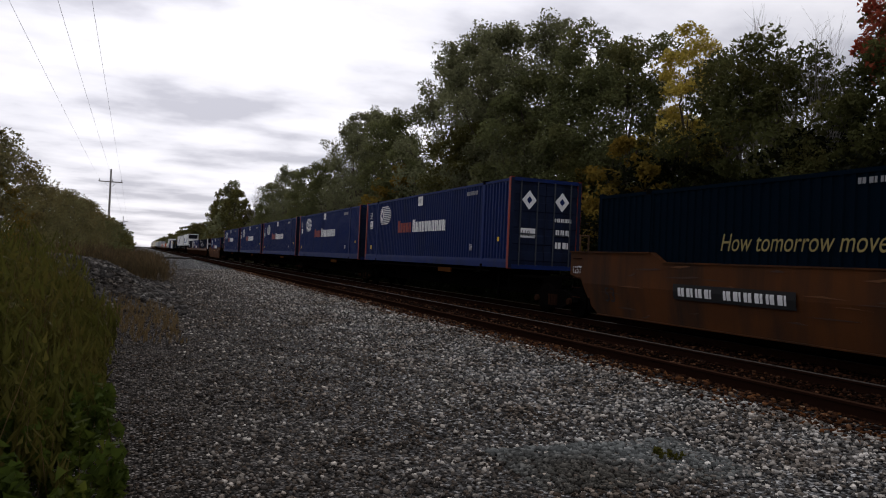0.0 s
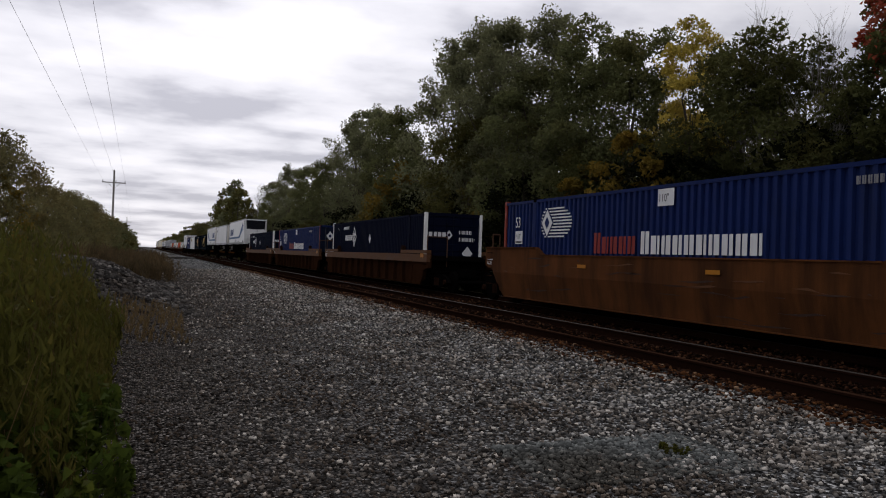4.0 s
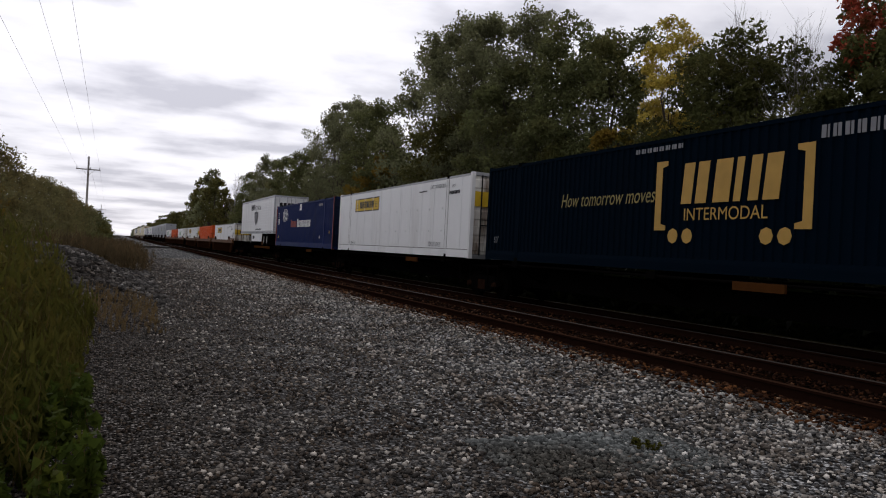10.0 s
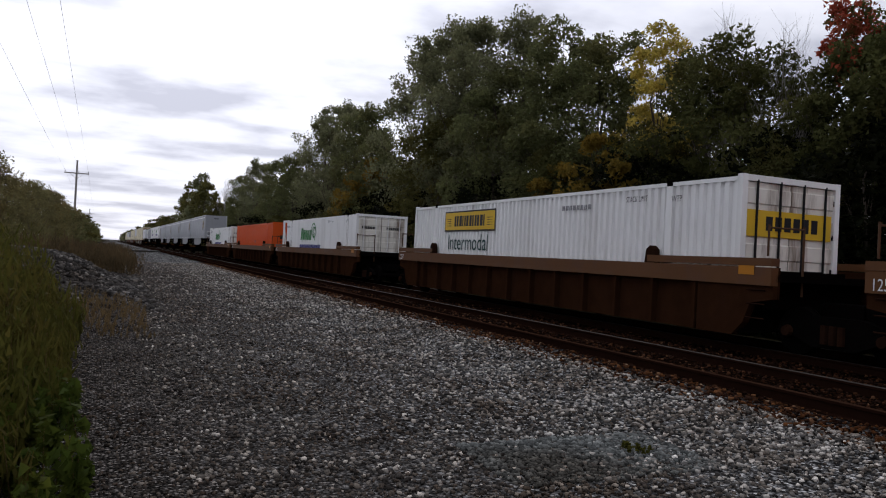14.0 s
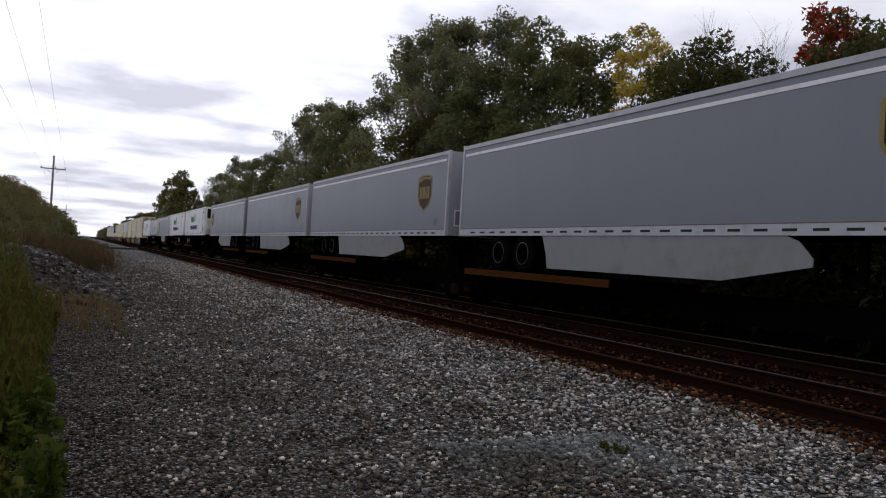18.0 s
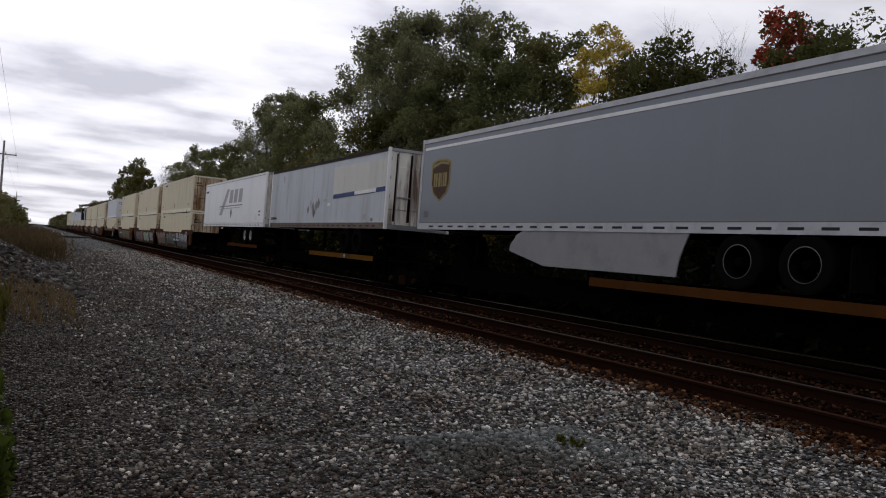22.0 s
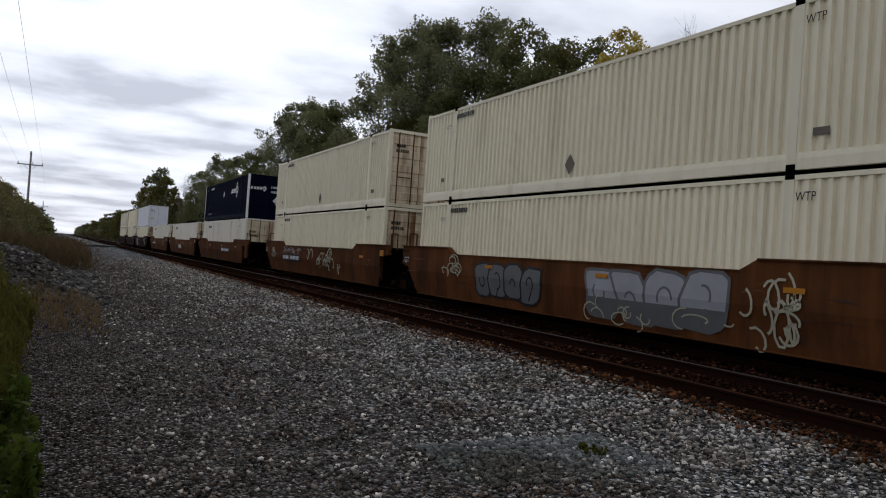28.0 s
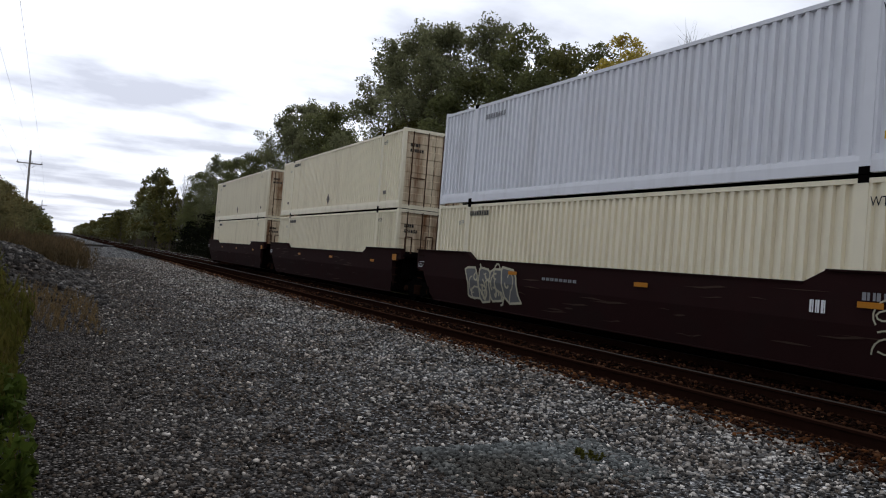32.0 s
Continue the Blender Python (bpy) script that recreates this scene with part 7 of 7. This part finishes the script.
# leading end at 0 s, car, load(s)
TRAIN = [
    (-0.1, "amber", "dark_box"), (21.0, "spine", "blue_box"), (38.4, "spine", "blue_box"), (55.9, "spine", "blue_box"), (73.4, "spine", "blue_box"), (91.5, "spine", "blue_box"),
    (112.8, "brown", "blue_box"), (136.3, "ribbed", "ink_box"), (156.2, "ribbed", "blue_box"), (175.6, "ribbed", "ink_box"),
    (197.1, "flat_f", "arrow_f"), (217.4, "flat_r", "grimy"), (236.1, "flat_r", "arrow_r"),
    (255.2, "spine", "dark_box"), (273.6, "spine", "dark_box"), (291.0, "spine", "panel_box"), (308.4, "spine", "blue_box"), (325.7, "flat_r", "emblem"),
    (347.0, "ribbed", "panel_box"), (366.5, "ribbed", "orange"), (386.3, "ribbed", "panel_box_plain"), (409.9, "ribbed", "green_box"), (429.5, "ribbed", "orange"), (449.2, "ribbed", "green_box"),
    (470.9, "flat_f", "silver_f"), (488.2, "flat_f", "silver_f"), (505.5, "flat_f", "silver_f"), (522.8, "flat_f", "silver_f"), (540.6, "flat_r", "silver_r"),
    (560.1, "flat_f", "cool_n"), (578.2, "flat_r", "cool_f"), (595.8, "flat_r", "silver_r"), (614.7, "flat_y", "plain"), (630.6, "flat_r", "faded"),
    (652.3, "brown", "cream cream"), (671.5, "brown", "cream cream"), (691.2, "brown", "cream cream"), (715.2, "ribbed", "cream pale"),
    (738.9, "brown", "cream cream"), (758.3, "brown", "cream cream"), (777.7, "brown", "cream cream"),
    (801.5, "brown", "clean ink_box_top"), (821.2, "brown", "clean"), (840.9, "brown", "clean"),
    (864.4, "maroon", "cream pale"), (883.8, "maroon", "cream cream"), (903.3, "maroon", "cream cream"),
]
MAKERS = {
    "blue_box": blue_box_container, "dark_box": dark_box_container, "ink_box": ink_box_container, "ink_box_top": lambda: ink_box_container(5.4), "panel_box": panel_box_container, "panel_box_plain": panel_box_plain_container, "orange": orange_container,
    "green_box": green_box_container, "cream": cream_container, "pale": pale_container, "clean": clean_container,
    "arrow_f": lambda: arrow_trailer(False), "arrow_r": lambda: arrow_trailer(True), "grimy": grimy_trailer, "emblem": emblem_trailer,
    "silver_f": lambda: silver_trailer(False), "silver_r": lambda: silver_trailer(True), "cool_n": lambda: insulated_box(True), "cool_f": lambda: insulated_box(False),
    "plain": plain_trailer, "faded": faded_trailer,
    "amber": lambda: well_car("yellow-brown well car with a black number panel", AMBER), "brown": lambda: well_car("brown well car with smooth scuffed sides", BROWN),
    "maroon": lambda: well_car("dark maroon well car with smooth sides", MAROON), "ribbed": lambda: well_car("rusty ribbed well car with a tan top chord", RUST_PAINT, True, TAN),
    "flat_y": lambda: spine_car("spine car with a worn yellow wheel deck under a trailer", True, True, deck=YELLOW_DECK),
    "spine": lambda: spine_car("rusty spine car under a container", False),
    "flat_f": lambda: spine_car("rusty spine car under a trailer", True, False), "flat_r": lambda: spine_car("rusty spine car under a trailer, wheel deck leading", True, True),
}
CARS = {}
for i, (u, car, loads) in enumerate(TRAIN):
    CARS[i] = place(car, MAKERS[car], u, 0.0)
    for k, kind in enumerate(loads.split()):
        if car in ("spine",):
            z = ON_SPINE
        elif car.startswith("flat"):
            z = 0.0
        else:
            z = IN_WELL if k == 0 else ON_WELL
        place(kind, MAKERS[kind], u, z)
for (u0, c0, l0), (u1, c1, l1) in zip(TRAIN, TRAIN[1:]):
    far = u0 + (16.6 if "cool" in l0 else 16.3 if "silver" in l0 else 14.7 if l0 == "plain" else LONG)
    gap = u1 - far
    if gap > 5.0:
        place("bogie", bogie, far + 0.95, 0.0)
        place("bogie", bogie, u1 - 0.95, 0.0)
    else:
        place("bogie", bogie, (far + u1) / 2, 0.0)
place("bogie", bogie, TRAIN[0][0] - 1.0, 0.0)
place("bogie", bogie, TRAIN[-1][0] + LONG + 1.0, 0.0)


# marks that only some cars carry
for i, (u, car, loads) in enumerate(TRAIN):
    if car in ("brown", "maroon", "amber", "ribbed"):
        capacity_mark(CARS[i], car == "ribbed")
    if i in (34, 38, 41, 44):
        long_end(CARS[i], MAROON if car == "maroon" else BROWN)
number_panel(CARS[0], 12.95, 9.75, 0.80, 1.12)
words("53", 0.50, BLACK, CARS[0], (X_CAR - 0.006, 15.55, 0.58), 0, 0.9)
graffiti(CARS[34], 15.9, 11.3, 0.42, 1.48, 4, SPRAY_TAN, SPRAY_SHADE, 1, sharp=True)
graffiti(CARS[34], 10.3, 5.4, 0.46, 1.50, 5, SPRAY_SHADE, BLACK, 18, sharp=True)
graffiti(CARS[34], 5.0, -0.1, 0.30, 1.52, 4, SPRAY_GREY, BLACK, 2, SPRAY_SHADE, sharp=True)
graffiti(CARS[34], 0.55, -0.15, 1.16, 1.68, 1, SPRAY_CREAM, BLACK, 19)
tag_scribble(CARS[34], 10.0, 5.6, 0.6, 1.4, SPRAY_CREAM, 16, 31)
tag_scribble(CARS[34], 11.2, 10.3, 0.45, 1.1, SPRAY_LEAF, 9, 32, 0.16)
tag_scribble(CARS[34], 6.0, 5.2, 0.4, 0.8, SPRAY_LEAF, 6, 33, 0.16)
number_panel(CARS[34], 6.3, 2.9, 0.74, 1.08)
graffiti(CARS[35], 14.3, 11.0, 0.46, 1.40, 4, SPRAY_DUN, SPRAY_BLUE, 3, sharp=True)
graffiti(CARS[35], 10.7, 8.4, 0.36, 1.46, 4, SPRAY_TAN, SPRAY_SHADE, 4, sharp=True)
graffiti(CARS[35], 7.6, 3.4, 0.36, 1.40, 4, SPRAY_MINT, SPRAY_TEAL, 5)
graffiti(CARS[35], 2.6, 0.3, 0.45, 1.42, 2, SPRAY_GREY, BLACK, 6)
graffiti(CARS[36], 15.4, 11.9, 0.45, 1.55, 4, SPRAY_BLUE, SPRAY_SHADE, 7)
tag_scribble(CARS[36], 12.3, 11.3, 0.9, 1.45, SPRAY_CREAM, 12, 33)
number_panel(CARS[36], 14.2, 11.4, 0.92, 1.2)
graffiti(CARS[36], 11.0, 6.8, 0.34, 1.44, 4, SPRAY_GOLD, SPRAY_BLUE, 8, sharp=True)
graffiti(CARS[36], 6.6, 2.2, 0.30, 1.44, 4, SPRAY_GOLD, SPRAY_BLUE, 20, sharp=True)
graffiti(CARS[37], 2.6, 0.9, 0.4, 1.1, 2, SPRAY_GREY, SPRAY_SHADE, 21)
graffiti(CARS[38], 15.6, 10.9, 0.36, 1.52, 5, SPRAY_GREY, BLACK, 9, SPRAY_SHADE)
graffiti(CARS[38], 10.8, 9.7, 0.40, 1.36, 1, SPRAY_GREY, BLACK, 22)
tag_scribble(CARS[38], 10.7, 9.8, 0.7, 1.2, BLACK, 9, 34)
tag_scribble(CARS[38], 9.2, 6.0, 0.6, 1.4, BLACK, 20, 35, 0.04)
graffiti(CARS[39], 12.0, 8.8, 0.42, 1.40, 4, SPRAY_SHADE, INK_BLACK, 10)
tag_scribble(CARS[39], 14.0, 13.0, 0.8, 1.4, SPRAY_CREAM, 10, 36)
graffiti(CARS[39], 7.0, 3.0, 0.32, 1.50, 4, SPRAY_GREY, SPRAY_SHADE, 11, SPRAY_SHADE)
tag_scribble(CARS[39], 7.4, 2.8, 0.35, 1.0, SPRAY_CREAM, 12, 37)
tag_scribble(CARS[39], 2.7, 1.7, 0.36, 1.40, SPRAY_CREAM, 16, 12, 0.045)
for k in range(4):
    tag_scribble(CARS[40], 13.1 - 0.8 * k, 12.6 - 0.8 * k, 1.2, 1.46, SPRAY_GREY, 7, 40 + k, 0.022)
tag_scribble(CARS[40], 9.0, 5.0, 0.5, 1.4, SPRAY_CREAM, 9, 13, 0.05)
tag_scribble(CARS[40], 7.4, 4.4, 0.45, 1.35, SPRAY_CREAM, 10, 51, 0.045)
tag_scribble(CARS[40], 15.4, 15.0, 1.0, 1.5, SPRAY_CREAM, 9, 15)
number_panel(CARS[40], 13.2, 10.0, 0.80, 1.12)
sign("name_panel", [(9.5, 0.62), (7.25, 0.62), (7.25, 1.16), (9.5, 1.16)], BLACK, CARS[42], x=X_CAR - 0.034)
blocks("company_name", 3, 9.3, 7.45, 0.72, 1.06, INK_WHITE, CARS[42], X_CAR - 0.040, 0.1)
number_panel(CARS[43], 13.4, 10.2, 0.84, 1.14)
tag_scribble(CARS[43], 3.6, 2.4, 0.7, 1.35, SPRAY_CREAM, 7, 16)
number_panel(CARS[41], 6.6, 3.75, 0.86, 1.16)
graffiti(CARS[44], 13.7, 11.0, 0.42, 1.40, 4, SPRAY_SHADE, SPRAY_CREAM, 17, sharp=True)
tag_scribble(CARS[44], 13.4, 11.0, 0.5, 1.4, SPRAY_CREAM, 14, 61, 0.05)
tag_scribble(CARS[44], 1.5, 0.4, 0.5, 1.2, SPRAY_CREAM, 13, 62, 0.025)
bars(CARS[44], INK_GREY, 9.9, 8.5, 1.18, 1.25, 8, X_CAR - 0.004)
bars(CARS[44], INK_WHITE, 2.6, 2.3, 1.1, 1.3, 3, X_CAR - 0.004)
bars(CARS[44], INK_GREY, 1.75, 0.6, 1.35, 1.47, 7, X_CAR - 0.004)
for i, (u, car, loads) in enumerate(TRAIN):
    if car in ("brown", "maroon", "amber"):
        scuffs(CARS[i], 26, 100 + i, SCUFF)
        if car != "maroon":
            scuffs(CARS[i], 12, 200 + i, TAN, 0.9, 1.5)
for i in (34, 35, 36, 38, 39, 40, 41, 43):
    words("53", 0.34, BLACK, CARS[i], (X_CAR - 0.006, 15.95, 0.62), 0, 0.9)


def tuck_under(car, done, crease=0.98, slope=0.19):
    """The lower half of a smooth car's side leans in; the paint marks lie on it."""
    for ob in car.children_recursive:
        if ob.name.split(".")[0] not in ("side_sill", "graffiti", "graffiti_line", "graffiti_shade", "scribble", "scuffing", "number_panel", "number_marking", "name_panel", "company_name", "lettering") or ob.data.name in done:
            continue
        done.add(ob.data.name)
        bm = bmesh.new()
        bm.from_mesh(ob.data)
        bmesh.ops.bisect_plane(bm, geom=bm.verts[:] + bm.edges[:] + bm.faces[:], plane_co=(0, 0, crease), plane_no=(0, 0, 1), dist=0.0001)
        for v in bm.verts:
            if v.co.z < crease and abs(v.co.x) > 1.43:
                v.co.x -= math.copysign(slope * (crease - v.co.z), v.co.x)
        bm.to_mesh(ob.data)
        bm.free()


_tucked = set()
for i, (u, car, loads) in enumerate(TRAIN):
    if car in ("brown", "maroon", "amber"):
        tuck_under(CARS[i], _tucked)


def motions():
    times = [0, 1 / 30, 2 / 30] + [1.0 * k for k in range(1, 32)] + [32 - 2 / 30, 32 - 1 / 30, 32]
    for ob, u, z in MOVERS:
        walk(ob, [(t, pose(TRAIN_TRACK, u - SPEED * t, z)) for t in times])


# ---- tracks ----
def rail_profile(x, top):
    half, foot = 0.037, 0.07
    return [(x - foot, top - 0.17), (x + foot, top - 0.17), (x + foot, top - 0.155), (x + 0.012, top - 0.14), (x + 0.012, top - 0.045), (x + half, top - 0.035),
            (x + half, top - 0.006), (x + half - 0.006, top), (x - half + 0.006, top), (x - half, top - 0.006), (x - half, top - 0.035), (x - 0.012, top - 0.045),
            (x - 0.012, top - 0.14), (x - foot, top - 0.155)]


def track(name, label, centre, top, heads, ties_apart, y0, y1):
    base = thing(name, label, "railway track", kind="structure")
    for sx, head in zip((-1, 1), heads):
        s = Shape().prism(rail_profile(centre + sx * 0.755, top), "y", -700, 2600)
        s.m[9] = 1
        s.m[8] = s.m[10] = 1
        part("rail", s, [RAIL_SIDE, head], base)
    tie = Shape().prism([(-1.3, -0.12), (1.3, -0.12), (1.3, 0.085), (1.285, 0.1), (-1.285, 0.1), (-1.3, 0.085)], "y", -0.115, 0.115).mesh("sleeper", TIMBER)
    plate = Shape().box(-0.18, 0.18, -0.095, 0.095, 0, 0.014).box(-0.13, -0.09, -0.07, -0.04, 0, 0.05).box(0.09, 0.13, 0.04, 0.07, 0, 0.05).mesh("tie_plate", RUSTY)
    y = y0
    rest = Shape()
    while y < y1:
        if y < 45:
            ob = new("sleeper", tie)
            ob.parent = base
            ob.matrix_basis = pose(centre + rt.uniform(-0.03, 0.03), y + rt.uniform(-0.03, 0.03), top - 0.184 - 0.1, 0, 0, rt.uniform(-1, 1))
            for sx in (-1, 1):
                pl = new("tie_plate", plate)
                pl.parent = base
                pl.matrix_basis = pose(centre + sx * 0.755, y, top - 0.184)
        else:
            rest.box(centre - 1.3, centre + 1.3, y - 0.115, y + 0.115, top - 0.4, top - 0.184)
        y += ties_apart
    if rest.f:
        tagged(part("sleeper_row", rest, TIMBER, base), kind="stuff")
    return base


RAIL_WORN = surface("half_worn_rail_head", (0.035, 0.028, 0.023), 0.75, 0.0, spec=0.08, var=0.2)
track("empty_track", "empty rusty railway track on brown-stained ballast", NEAR_TRACK, 0.08, (RAIL_DULL, RAIL_WORN), 0.53, 0.5, 160)
track("train_track", "railway track that carries the train", TRAIN_TRACK, 0.0, (RAIL_TOP, RAIL_TOP), 0.53, 0.5, 160)
stones("ballast_stones", "loose light grey ballast stones beside the track", STONE_LIGHT, 30000, 6.45, 0.5, 2.6, 60, 0.010, 0.025, 1, 2.6, 0.4, lean=1.3)
stones("ballast_shoulder", "light grey ballast on the shoulder of the track", STONE_CLEAN, 15000, 6.45, 3.4, 4.5, 60, 0.013, 0.031, 8, 1.5, 0.45, lean=1.7)
stones("rusty_track_edge", "orange-brown rusty ballast along the rail", STONE_EDGE, 4000, 6.15, 7.1, 3.0, 60, 0.014, 0.034, 9, 1.6)
stones("road_gravel", "fine dark gravel of the service road", STONE_DARK, 32000, -0.9, 4.2, 2.9, 45, 0.007, 0.019, 2, 2.5, 0.3, lean=1.15)
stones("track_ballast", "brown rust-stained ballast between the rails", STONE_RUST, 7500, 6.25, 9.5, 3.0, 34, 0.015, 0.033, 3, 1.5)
stones("ballast_between_tracks", "dark rust-brown ballast between the two tracks", STONE_RUST, 3000, 9.3, 11.3, 4.0, 40, 0.016, 0.036, 4, 1.4)
stones("bank_stones", "dark stones of the gravel bank", STONE_BANK, 5000, -3.0, 1.2, 18, 36, 0.03, 0.075, 5, 1.0)
stones("slate_chippings", "patch of fine blue-grey chippings in the gravel", STONE_SLATE, 2600, 2.7, 4.6, 4.5, 5.6, 0.010, 0.024, 6, 1.0, 0.6)

# ---- the road that crosses the line far off ----
ASPHALT = surface("old_asphalt", (0.032, 0.031, 0.030), 0.9, var=0.3, scale=8, dirt=(0.06, 0.055, 0.05), dirt_amount=0.5, dirt_scale=0.6, bump=0.3)
slab = Shape().prism([(-9.0, -0.6), (6.9, -0.6), (6.9, 0.06), (5.0, 0.08), (2.0, 0.02), (-9.0, -0.1)], "y", 114, 121)
tagged(new("crossing_road", slab.mesh("crossing_road", ASPHALT)), "dark asphalt road crossing the railway far off", "road", kind="structure")

motions()
